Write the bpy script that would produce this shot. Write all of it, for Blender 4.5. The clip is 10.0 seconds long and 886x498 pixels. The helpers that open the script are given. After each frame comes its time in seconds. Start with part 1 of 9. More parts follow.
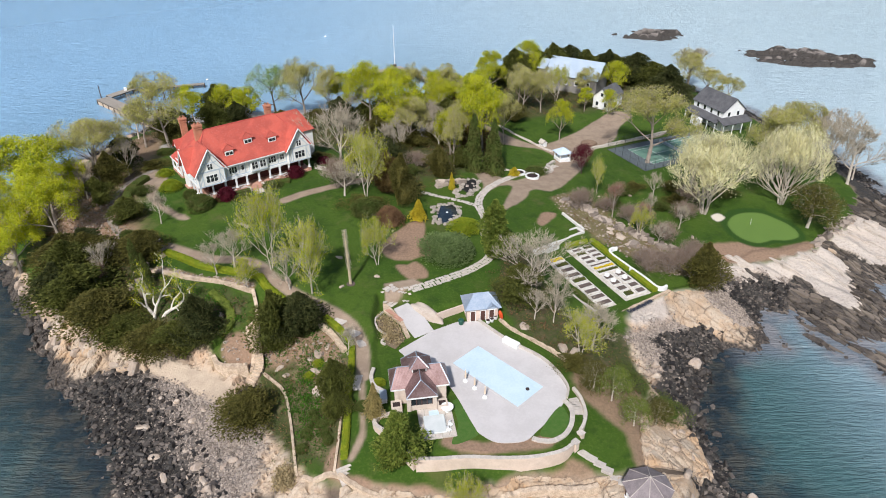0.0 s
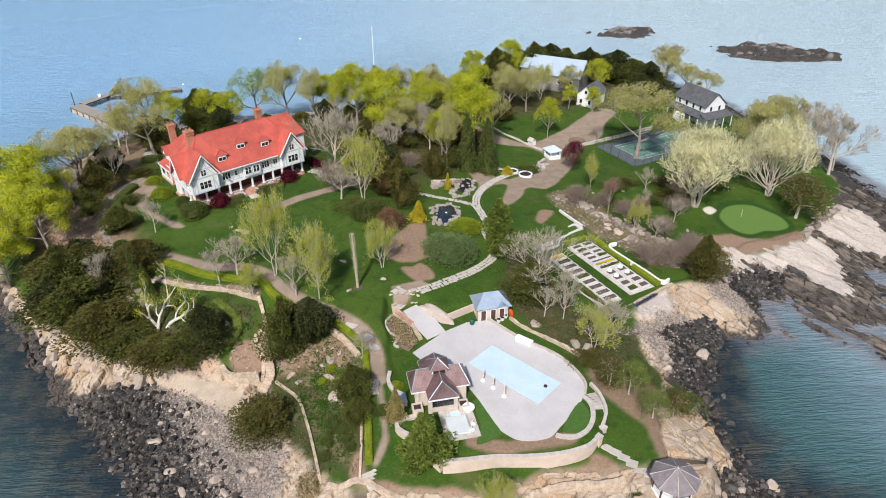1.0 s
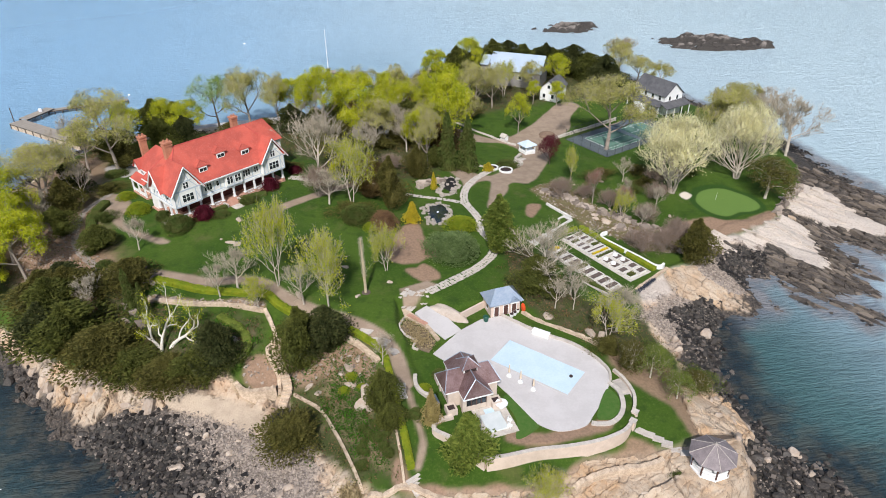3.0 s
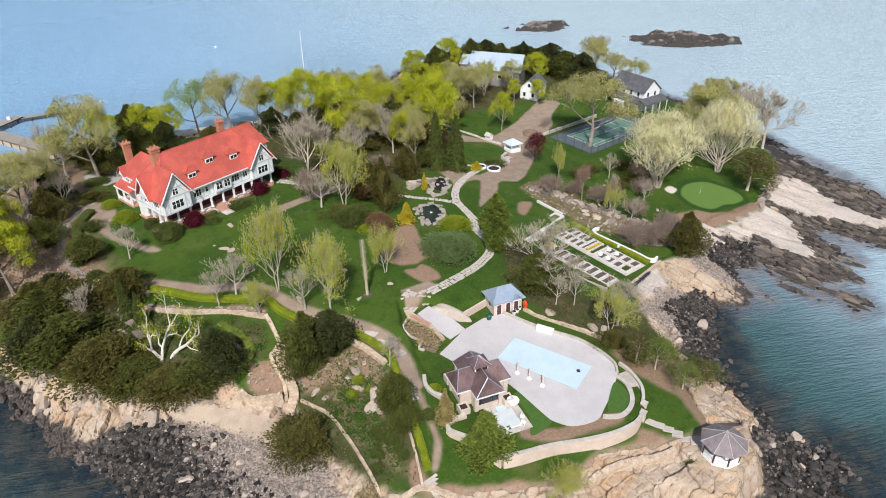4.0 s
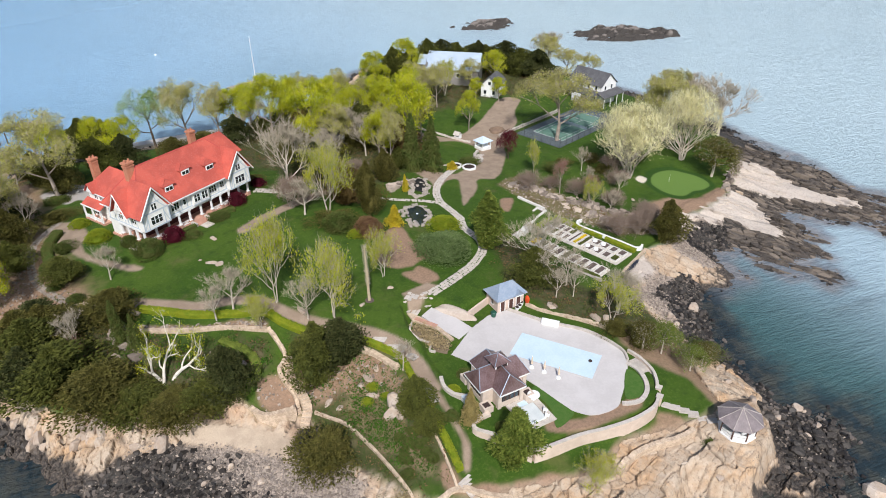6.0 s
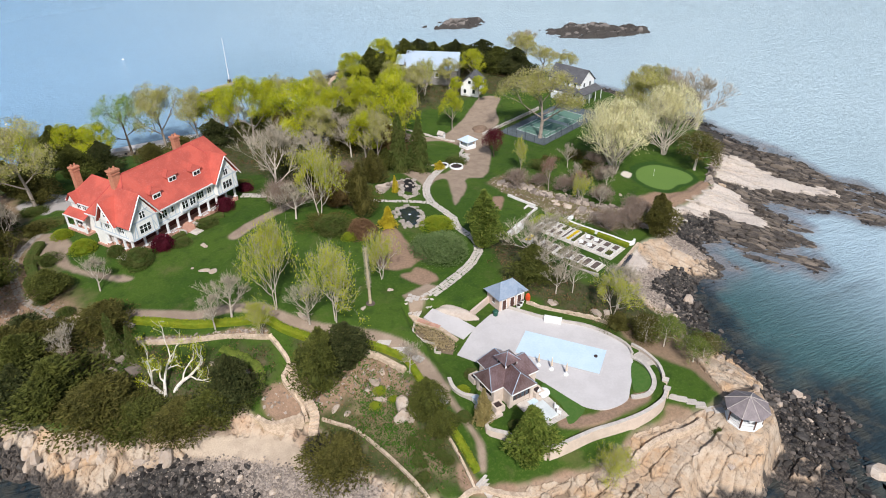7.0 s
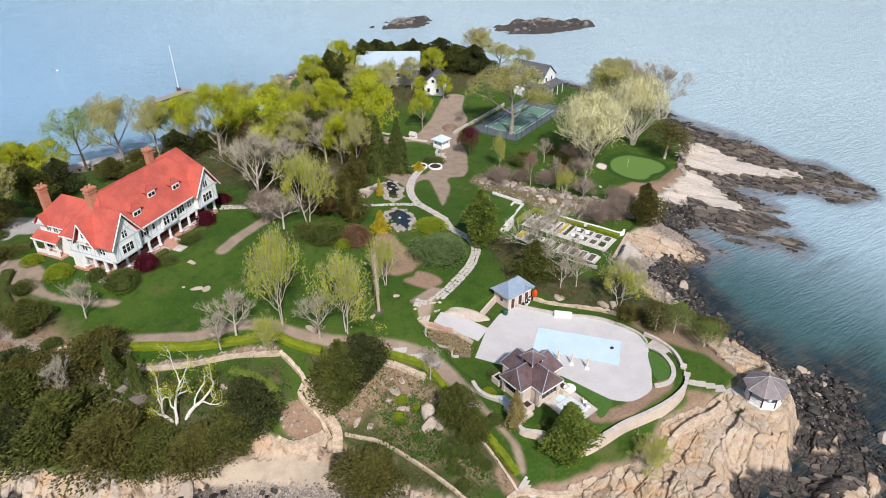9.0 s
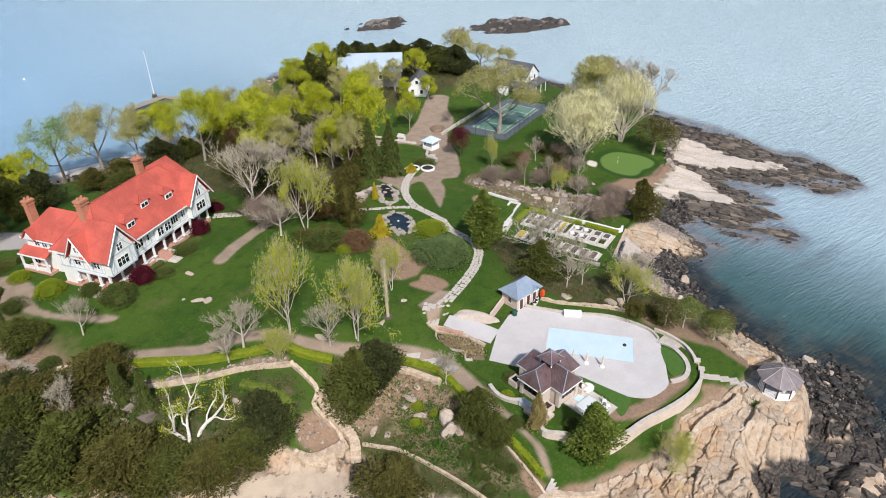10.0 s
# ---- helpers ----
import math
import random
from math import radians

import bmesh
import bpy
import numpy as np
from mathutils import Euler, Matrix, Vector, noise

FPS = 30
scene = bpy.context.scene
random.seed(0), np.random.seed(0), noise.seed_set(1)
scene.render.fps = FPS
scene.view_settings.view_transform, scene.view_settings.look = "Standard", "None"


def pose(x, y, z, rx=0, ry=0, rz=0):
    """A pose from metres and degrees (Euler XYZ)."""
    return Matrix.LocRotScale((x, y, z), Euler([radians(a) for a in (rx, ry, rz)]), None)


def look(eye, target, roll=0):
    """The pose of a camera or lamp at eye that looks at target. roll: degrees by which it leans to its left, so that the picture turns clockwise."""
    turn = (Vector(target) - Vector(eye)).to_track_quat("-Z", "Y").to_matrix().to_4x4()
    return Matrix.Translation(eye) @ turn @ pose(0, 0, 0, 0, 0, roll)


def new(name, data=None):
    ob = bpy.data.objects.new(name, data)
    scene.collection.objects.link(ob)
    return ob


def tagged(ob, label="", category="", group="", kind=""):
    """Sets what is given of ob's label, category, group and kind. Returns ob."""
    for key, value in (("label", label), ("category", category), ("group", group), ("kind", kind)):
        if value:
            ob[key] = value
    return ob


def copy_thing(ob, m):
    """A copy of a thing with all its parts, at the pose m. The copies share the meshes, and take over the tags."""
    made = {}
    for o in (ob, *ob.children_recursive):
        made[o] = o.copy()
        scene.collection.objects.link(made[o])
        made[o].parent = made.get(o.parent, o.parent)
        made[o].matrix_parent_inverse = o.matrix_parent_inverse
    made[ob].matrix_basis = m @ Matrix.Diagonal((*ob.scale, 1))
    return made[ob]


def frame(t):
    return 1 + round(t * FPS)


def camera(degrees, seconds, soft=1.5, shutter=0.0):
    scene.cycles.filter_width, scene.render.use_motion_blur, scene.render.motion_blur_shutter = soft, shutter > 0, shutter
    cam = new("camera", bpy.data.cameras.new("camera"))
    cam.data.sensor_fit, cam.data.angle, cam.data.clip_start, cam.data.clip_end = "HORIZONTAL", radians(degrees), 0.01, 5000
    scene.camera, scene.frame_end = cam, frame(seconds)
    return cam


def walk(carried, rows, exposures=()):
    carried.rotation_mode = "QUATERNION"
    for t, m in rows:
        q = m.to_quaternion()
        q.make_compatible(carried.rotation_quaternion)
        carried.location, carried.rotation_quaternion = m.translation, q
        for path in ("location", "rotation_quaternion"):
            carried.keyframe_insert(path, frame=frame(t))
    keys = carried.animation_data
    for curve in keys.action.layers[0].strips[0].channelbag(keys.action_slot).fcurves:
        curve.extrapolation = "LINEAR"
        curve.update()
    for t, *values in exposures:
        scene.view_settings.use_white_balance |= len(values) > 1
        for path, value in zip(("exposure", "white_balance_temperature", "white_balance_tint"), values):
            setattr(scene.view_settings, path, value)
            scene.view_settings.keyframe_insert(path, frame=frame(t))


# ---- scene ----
import collections

cam = camera(67.7, 10.0, soft=1.0)
PATH = [
    (0, (-0.894, 0.725, 80.652), (-0.907, 2.428, 79.602), -0.5),
    (0.5, (-4.657, 0.829, 80.724), (-4.62, 2.531, 79.674), -0.5),
    (1, (-8.254, 1.125, 80.571), (-8.168, 2.826, 79.522), -0.5),
    (1.5, (-11.742, 1.434, 80.49), (-11.607, 3.132, 79.441), -0.5),
    (2, (-15.056, 1.89, 80.407), (-14.873, 3.583, 79.358), -0.6),
    (2.5, (-18.389, 2.45, 80.273), (-18.155, 4.136, 79.224), -0.6),
    (4, (-27.454, 4.046, 80.279), (-27.073, 5.706, 79.229), -0.5),
    (4.5, (-30.354, 4.896, 80.226), (-29.926, 6.544, 79.177), -0.5),
    (5, (-33.136, 5.698, 80.274), (-32.661, 7.332, 79.224), -0.5),
    (5.5, (-35.784, 6.567, 80.272), (-35.264, 8.188, 79.221), -0.5),
    (7, (-43.617, 10.277, 79.968), (-42.96, 11.846, 78.917), -0.5),
    (7.5, (-46.137, 11.903, 79.88), (-45.437, 13.452, 78.827), -0.5),
    (8, (-48.621, 13.569, 79.658), (-47.878, 15.098, 78.606), -0.6),
    (8.5, (-51.151, 15.343, 79.502), (-50.367, 16.851, 78.449), -0.6),
    (9, (-53.706, 17.344, 79.441), (-52.879, 18.828, 78.387), -0.6),
    (9.5, (-56.169, 19.611, 79.247), (-55.302, 21.072, 78.191), -0.7),
    (10, (-58.641, 21.92, 79.002), (-57.734, 23.358, 77.949), -0.8),
]
walk(cam, [(t, look(eye, target, roll)) for t, eye, target, roll in PATH])

# ---- light: thin high overcast, soft sun from the south-west ----
SUN_AZ, SUN_EL = radians(196), radians(46)
world = bpy.data.worlds.new("sky")
scene.world = world
world.use_nodes = True
wn = world.node_tree.nodes
sky = wn.new("ShaderNodeTexSky")
sky.sky_type = "NISHITA"
sky.sun_disc = False
sky.sun_elevation, sky.sun_rotation = SUN_EL, SUN_AZ
sky.air_density, sky.dust_density, sky.ozone_density = 1.0, 2.0, 2.0
wn["Background"].inputs[1].default_value = 0.079
world.node_tree.links.new(sky.outputs[0], wn["Background"].inputs[0])
sun = new("sun", bpy.data.lights.new("sun", "SUN"))
sun.data.energy, sun.data.angle, sun.data.color = 3.2, radians(3), (0.985, 0.955, 0.955)
sun.matrix_world = look((math.sin(SUN_AZ) * 50, math.cos(SUN_AZ) * 50, 50 * math.tan(SUN_EL)), (0, 0, 0))
scene.view_settings.exposure = 0.6

# ---- small helpers ----
def part(name, bm, material, parent=None, label="", smooth=False):
    """Links a bmesh as one mesh object under a thing or a part."""
    me = bpy.data.meshes.new(name)
    bm.to_mesh(me)
    bm.free()
    if smooth:
        me.shade_smooth()
    me.materials.append(material)
    ob = new(name, me)
    if parent:
        ob.parent = parent
    if label:
        ob["label"] = label
    return ob


def raw(name, verts, faces, material, parent=None, label="", smooth=False):
    """A mesh object from lists of corners and faces."""
    me = bpy.data.meshes.new(name)
    me.from_pydata(verts, [], faces)
    if smooth:
        me.shade_smooth()
    me.materials.append(material)
    ob = new(name, me)
    if parent:
        ob.parent = parent
    if label:
        ob["label"] = label
    return ob


def shared(name, mesh, m, parent=None):
    """A piece of its own on a mesh that alike pieces share."""
    ob = new(name, mesh)
    ob.parent = parent
    ob.matrix_local = m
    return ob


def thing(name, m, label, category, group=""):
    """An Empty at the base of a thing."""
    ob = new(name)
    ob.empty_display_size = 0.2
    ob.matrix_world = m
    return tagged(ob, label, category, group)


def box(bm, x0, x1, y0, y1, z0, z1, m=None, bevel=0.0):
    mm = Matrix.Translation(((x0 + x1) / 2, (y0 + y1) / 2, (z0 + z1) / 2)) @ Matrix.Diagonal((x1 - x0, y1 - y0, z1 - z0, 1))
    g = bmesh.ops.create_cube(bm, size=1, matrix=(m @ mm) if m else mm)
    if bevel:
        es = list({e for v in g["verts"] for e in v.link_edges})
        bmesh.ops.bevel(bm, geom=es, offset=bevel, segments=1, affect="EDGES")
    return bm


def boxes(*rows, bevel=0.0):
    bm = bmesh.new()
    for r in rows:
        box(bm, *r, bevel=bevel)
    return bm


def prism(bm, pts, z0, z1):
    """An upright prism over an outline; z0 and z1 are heights or functions of x, y."""
    a = [bm.verts.new((x, y, z0(x, y) if callable(z0) else z0)) for x, y in pts]
    b = [bm.verts.new((x, y, z1(x, y) if callable(z1) else z1)) for x, y in pts]
    n = len(pts)
    fs = [bm.faces.new(b), bm.faces.new(a[::-1])]
    for i in range(n):
        fs.append(bm.faces.new((a[i], a[(i + 1) % n], b[(i + 1) % n], b[i])))
    bmesh.ops.recalc_face_normals(bm, faces=fs)
    return bm


def poly(bm, pts, thick=0.0):
    """A flat plate through 3D corners, given a thickness along its normal."""
    vs = [Vector(p) for p in pts]
    n = (vs[1] - vs[0]).cross(vs[2] - vs[0]).normalized()
    if thick == 0:
        bm.faces.new([bm.verts.new(v) for v in vs])
        return bm
    a = [bm.verts.new(v) for v in vs]
    b = [bm.verts.new(v - n * thick) for v in vs]
    k = len(vs)
    fs = [bm.faces.new(a), bm.faces.new(b[::-1])]
    for i in range(k):
        fs.append(bm.faces.new((a[i], b[i], b[(i + 1) % k], a[(i + 1) % k])))
    bmesh.ops.recalc_face_normals(bm, faces=fs)
    return bm


def tube(bm, p, q, r0, r1, sides=6):
    p, q = Vector(p), Vector(q)
    d = q - p
    m = Matrix.Translation((p + q) / 2) @ d.to_track_quat("Z", "Y").to_matrix().to_4x4()
    bmesh.ops.create_cone(bm, cap_ends=True, segments=sides, radius1=r0, radius2=r1, depth=d.length, matrix=m)
    return bm


def curve(pts, n=6, closed=True):
    """A smooth line through plan points (Catmull-Rom)."""
    p = [np.array(a, float) for a in pts]
    k = len(p)
    out = []
    for i in range(k if closed else k - 1):
        if closed:
            a, b, c, d = p[i - 1], p[i], p[(i + 1) % k], p[(i + 2) % k]
        else:
            a, b, c, d = p[max(i - 1, 0)], p[i], p[i + 1], p[min(i + 2, k - 1)]
        for j in range(n):
            t = j / n
            out.append(0.5 * (2 * b + (c - a) * t + (2 * a - 5 * b + 4 * c - d) * t * t + (3 * b - a - 3 * c + d) * t ** 3))
    if not closed:
        out.append(p[-1])
    return np.array(out)


def inside(x, y, pts):
    r = np.zeros(x.shape, bool)
    n = len(pts)
    for i in range(n):
        (x1, y1), (x2, y2) = pts[i], pts[(i + 1) % n]
        if y1 != y2:
            r ^= ((y1 > y) != (y2 > y)) & (x < (x2 - x1) * (y - y1) / (y2 - y1) + x1)
    return r


def line_dist(x, y, pts, closed=True):
    d = np.full(x.shape, 1e9)
    n = len(pts)
    for i in range(n if closed else n - 1):
        (x1, y1), (x2, y2) = pts[i], pts[(i + 1) % n]
        ux, uy = x2 - x1, y2 - y1
        t = np.clip(((x - x1) * ux + (y - y1) * uy) / max(ux * ux + uy * uy, 1e-9), 0, 1)
        d = np.minimum(d, (x - x1 - t * ux) ** 2 + (y - y1 - t * uy) ** 2)
    return np.sqrt(d)


def step(v, a, b):
    t = np.clip((v - a) / (b - a), 0, 1)
    return t * t * (3 - 2 * t)


def hashed(ix, iy, s=0):
    h = (ix.astype(np.int64) * 374761393 + iy.astype(np.int64) * 668265263 + s * 974711) & 0xFFFFFFFF
    h = ((h ^ (h >> 13)) * 1274126177) & 0xFFFFFFFF
    return ((h ^ (h >> 16)) & 0xFFFFFF) / float(0xFFFFFF)


def vnoise(x, y, size, s=0):
    x, y = x / size, y / size
    ix, iy = np.floor(x), np.floor(y)
    fx, fy = x - ix, y - iy
    fx, fy = fx * fx * (3 - 2 * fx), fy * fy * (3 - 2 * fy)
    a, b = hashed(ix, iy, s), hashed(ix + 1, iy, s)
    c, d = hashed(ix, iy + 1, s), hashed(ix + 1, iy + 1, s)
    return (a * (1 - fx) + b * fx) * (1 - fy) + (c * (1 - fx) + d * fx) * fy - 0.5


def cells(x, y, sx, sy, s=0):
    """Blocks of about sx by sy: a random number of the block, the way from its middle, and the gap to its edge."""
    x, y = x / sx, y / sy
    ix, iy = np.floor(x), np.floor(y)
    f1, f2 = np.full(x.shape, 9.0), np.full(x.shape, 9.0)
    rid, ox, oy = np.zeros(x.shape), np.zeros(x.shape), np.zeros(x.shape)
    for dx in (-1, 0, 1):
        for dy in (-1, 0, 1):
            cx, cy = ix + dx, iy + dy
            px, py = cx + 0.15 + 0.7 * hashed(cx, cy, s), cy + 0.15 + 0.7 * hashed(cx, cy, s + 1)
            d = np.maximum(np.abs(x - px), np.abs(y - py)) * 0.6 + np.hypot(x - px, y - py) * 0.4
            near = d < f1
            f2 = np.where(near, f1, np.minimum(f2, d))
            rid = np.where(near, hashed(cx, cy, s + 2), rid)
            ox, oy = np.where(near, (x - px) * sx, ox), np.where(near, (y - py) * sy, oy)
            f1 = np.where(near, d, f1)
    return rid, ox, oy, (f2 - f1) * min(sx, sy)


# ---- materials ----
class Mat:
    """A node material under a short hand."""

    def __init__(self, name, rough=0.8, metal=0.0, spec=0.3):
        self.m = bpy.data.materials.new(name)
        self.m.use_nodes = True
        self.t = self.m.node_tree
        self.b = self.t.nodes["Principled BSDF"]
        self.b.inputs["Roughness"].default_value = rough
        self.b.inputs["Metallic"].default_value = metal
        self.b.inputs["Specular IOR Level"].default_value = spec
        self.co = self.t.nodes.new("ShaderNodeTexCoord").outputs["Object"]

    def link(self, a, b):
        self.t.links.new(a, b)

    def put(self, socket, v):
        if isinstance(v, (int, float)):
            socket.default_value = v
        elif isinstance(v, (tuple, list)):
            socket.default_value = (*v, 1) if len(v) == 3 else v
        else:
            self.link(v, socket)

    def noise(self, scale, detail=3.0, rough=0.6, stretch=None):
        n = self.t.nodes.new("ShaderNodeTexNoise")
        n.inputs["Scale"].default_value, n.inputs["Detail"].default_value, n.inputs["Roughness"].default_value = scale, detail, rough
        if stretch:
            k = self.t.nodes.new("ShaderNodeMapping")
            k.inputs["Scale"].default_value = stretch
            self.link(self.co, k.inputs[0])
            self.link(k.outputs[0], n.inputs["Vector"])
        else:
            self.link(self.co, n.inputs["Vector"])
        return n.outputs["Fac"]

    def joints(self, scale, stretch, turn):
        """Gap to the nearest crack between blocks."""
        k = self.t.nodes.new("ShaderNodeMapping")
        k.inputs["Scale"].default_value = stretch
        k.inputs["Rotation"].default_value = (0, 0, radians(turn))
        self.link(self.co, k.inputs[0])
        n = self.t.nodes.new("ShaderNodeTexVoronoi")
        n.feature = "DISTANCE_TO_EDGE"
        n.inputs["Scale"].default_value = scale
        self.link(k.outputs[0], n.inputs["Vector"])
        return n.outputs["Distance"]

    def ramp(self, v, a, b):
        if a > b:
            return self.math("SUBTRACT", 1.0, self.ramp(v, b, a))
        n = self.t.nodes.new("ShaderNodeMapRange")
        n.interpolation_type = "SMOOTHSTEP"
        self.put(n.inputs[0], v)
        n.inputs[1].default_value, n.inputs[2].default_value = a, b
        return n.outputs[0]

    def mix(self, fac, a, b, how="MIX"):
        n = self.t.nodes.new("ShaderNodeMix")
        n.data_type, n.blend_type = "RGBA", how
        self.put(n.inputs[0], fac)
        self.put(n.inputs[6], a)
        self.put(n.inputs[7], b)
        return n.outputs[2]

    def math(self, op, a, b=0.0):
        n = self.t.nodes.new("ShaderNodeMath")
        n.operation = op
        self.put(n.inputs[0], a)
        self.put(n.inputs[1], b)
        return n.outputs[0]

    def attr(self, name):
        n = self.t.nodes.new("ShaderNodeAttribute")
        n.attribute_name = name
        return n.outputs["Fac"]

    def island(self):
        return self.t.nodes.new("ShaderNodeNewGeometry").outputs["Random Per Island"]

    def each(self):
        return self.t.nodes.new("ShaderNodeObjectInfo").outputs["Random"]

    def color(self, v):
        self.put(self.b.inputs["Base Color"], v)
        return self

    def bump(self, h, dist=0.05, strength=0.6):
        n = self.t.nodes.new("ShaderNodeBump")
        n.inputs["Strength"].default_value, n.inputs["Distance"].default_value = strength, dist
        self.link(h, n.inputs["Height"])
        self.link(n.outputs[0], self.b.inputs["Normal"])
        return self


def surface(name, a, b, scale=1.0, rough=0.8, bump=0.02, metal=0.0, spec=0.3, vary=0.0, fine=8.0, stretch=None):
    """Two tones mixed at two scales, with a fine relief; vary: a difference from piece to piece."""
    k = Mat(name, rough, metal, spec)
    big, small = k.noise(scale, 3, stretch=stretch), k.noise(scale * fine, 4, 0.7, stretch=stretch)
    f = k.ramp(k.math("ADD", k.math("MULTIPLY", big, 0.6), k.math("MULTIPLY", small, 0.4)), 0.35, 0.65)
    c = k.mix(f, a, b)
    if vary:
        c = k.mix(k.math("MULTIPLY", k.each(), vary), c, tuple(0.45 * v for v in a))
    k.color(c)
    if bump:
        k.bump(small, bump)
    return k.m


def leaf(name, a, b, c, rough=0.7, glow=0.35):
    """Leaves: three tones from leaf to leaf, a little light through them."""
    k = Mat(name, rough, 0, 0.15)
    r = k.island()
    o = k.mix(k.ramp(k.noise(0.8, 3), 0.38, 0.62), a, b)
    col = k.mix(k.math("MULTIPLY", k.ramp(r, 0.35, 1.0), 0.55), o, c)
    k.color(col)
    thin = k.t.nodes.new("ShaderNodeBsdfTranslucent")
    k.link(col, thin.inputs["Color"])
    both = k.t.nodes.new("ShaderNodeMixShader")
    both.inputs[0].default_value = glow
    k.link(k.b.outputs[0], both.inputs[1])
    k.link(thin.outputs[0], both.inputs[2])
    k.link(both.outputs[0], k.t.nodes["Material Output"].inputs["Surface"])
    return k.m


M_DECK = surface("pale_concrete", (0.54, 0.515, 0.50), (0.47, 0.445, 0.43), 0.25, 0.75, 0.005, fine=12)
M_STONE = surface("granite_wall", (0.60, 0.48, 0.355), (0.38, 0.29, 0.21), 1.2, 0.85, 0.05, fine=4)
M_PALE = surface("pale_stone", (0.60, 0.55, 0.49), (0.44, 0.39, 0.34), 0.8, 0.8, 0.02, vary=0.35)
M_WHITE = surface("white_paint", (0.80, 0.80, 0.78), (0.72, 0.73, 0.72), 0.6, 0.5, 0.003)
M_RED = surface("red_roof", (0.52, 0.098, 0.080), (0.40, 0.070, 0.058), 0.5, 0.7, 0.02, vary=0.3)
M_BRICK = surface("chimney_brick", (0.50, 0.22, 0.13), (0.38, 0.155, 0.095), 1.5, 0.85, 0.02)
M_COPPER = surface("brown_copper", (0.19, 0.115, 0.105), (0.29, 0.20, 0.19), 0.5, 0.33, 0.004, metal=0.65)
M_SLATE = surface("blue_metal_roof", (0.30, 0.37, 0.46), (0.40, 0.46, 0.53), 0.5, 0.35, 0.004, metal=0.4)
M_GLASS = Mat("window_glass", 0.06, 0, 0.8).color((0.02, 0.025, 0.03)).m
M_DARK = surface("dark_interior", (0.03, 0.022, 0.02), (0.05, 0.03, 0.028), 1, 0.8, 0)
M_TRIM = surface("dark_wood_trim", (0.07, 0.035, 0.028), (0.10, 0.05, 0.04), 2, 0.6, 0.004)

# ---- the island: shoreline and relief ----
SHORE_W = [(-20, 46), (-38, 51), (-48, 60), (-54, 70), (-61, 78), (-70, 85), (-76, 94), (-82, 101), (-90, 110), (-98, 120), (-105, 132),
           (-111, 147), (-114, 165), (-110, 188), (-103, 207), (-90, 214), (-70, 219), (-46, 222), (-20, 224), (-4, 232), (4, 244), (10, 262),
           (24, 276), (45, 281), (66, 276), (84, 262), (96, 243), (104, 224), (110, 205), (114, 188)]
SHORE_E = [(117, 173), (116.5, 158), (118.5, 148), (120.5, 136), (120, 127), (119, 122), (121.5, 114), (121.5, 106), (119.5, 96.5), (113.5, 95.5), (107, 98), (105.5, 104), (99, 108.5),
           (94, 113), (89, 113.5), (90, 107.5), (90, 102.5), (86, 102.5), (85, 97), (80.5, 97.5), (80.5, 90), (76, 88.8), (74.8, 93.5), (70.5, 94), (69, 99), (68, 105), (64, 107),
           (61.5, 106.5), (61.5, 101), (62.2, 96), (57, 95.5), (51, 93.6), (46.5, 91), (44, 85), (40.5, 78), (41.3, 72), (41, 68), (40.5, 63.5), (45.7, 61), (48, 55),
           (45, 52.4), (40, 50.5), (33, 45), (31, 41.5), (24, 39.5), (16, 42), (6, 43), (-4, 44)]
SHORE = SHORE_W + SHORE_E
LAWN_HEIGHTS = [(-58, 134, 10.8), (-44, 133, 11.3), (-36, 150, 11.2), (-62, 150, 11.2), (-44, 124, 11), (-56, 119, 10.2), (-31, 103, 10.4),
                (-22, 111, 10.4), (-14, 102, 10.0), (-2, 107, 9.6), (-20, 94, 9.3), (-16, 78, 7.3), (-7, 92, 8.6), (-5, 78, 7.5), (8, 84, 7.5),
                (15, 75, 7.5), (5, 70, 7.3), (-76, 128, 9.3), (-72, 142, 10.8), (-60, 170, 8), (-40, 190, 6), (-85, 160, 8), (-90, 190, 5),
                (0, 135, 9.6), (5, 150, 8.4), (18, 153, 7.5), (31, 170, 5.4)]
LOWER_HEIGHTS = [(-15, 65, 5.6), (-6, 62, 4.9), (6, 61, 4.9), (16, 64, 5.2), (22, 62, 5.6), (30, 60, 5.2), (29, 70, 5.2), (28, 80, 5.4), (34, 88, 4),
                 (20, 92, 7), (24, 100, 6.8), (31, 112, 5.6), (42, 108, 5.2), (27, 122, 6.6), (45, 122, 4.6), (53, 107, 3.6), (56, 118, 3.4),
                 (55, 130, 4), (66, 138, 3.4), (79, 130, 2.6), (72, 126, 3), (64, 118, 2.2), (52, 148, 5), (62, 176, 4.5), (75, 182, 4.5),
                 (44, 190, 5.2), (84, 200, 4.8), (40, 235, 6.5), (20, 250, 5), (65, 245, 5.5), (0, 210, 6)]
SLOPE_HEIGHTS = [(-39, 103, 10), (-36, 96, 7.5), (-52, 104, 9.2), (-66, 112, 8.6), (-66, 103, 7), (-58, 97, 6.6), (-48, 95, 6.4), (-40, 91, 5),
                 (-36, 88, 2.6), (-23, 88, 5.5), (-23, 85, 4.2), (-29, 86, 2.6), (-34, 84, 2.2), (-44, 86, 2.4), (-24, 76, 3.6), (-30, 74, 2.4),
                 (-20, 66, 4.6), (-28, 64, 2.6), (-36, 68, 1.5), (-50, 82, 1.2), (-77, 106, 5.2), (-86, 117, 5.5), (-94, 130, 6), (-98, 150, 6.5),
                 (92, 128, 1.8), (100, 125, 1.5), (84, 108, 1.0), (76, 104, 1.2), (106, 118, 1.2), (96, 150, 3), (104, 165, 2.5)]
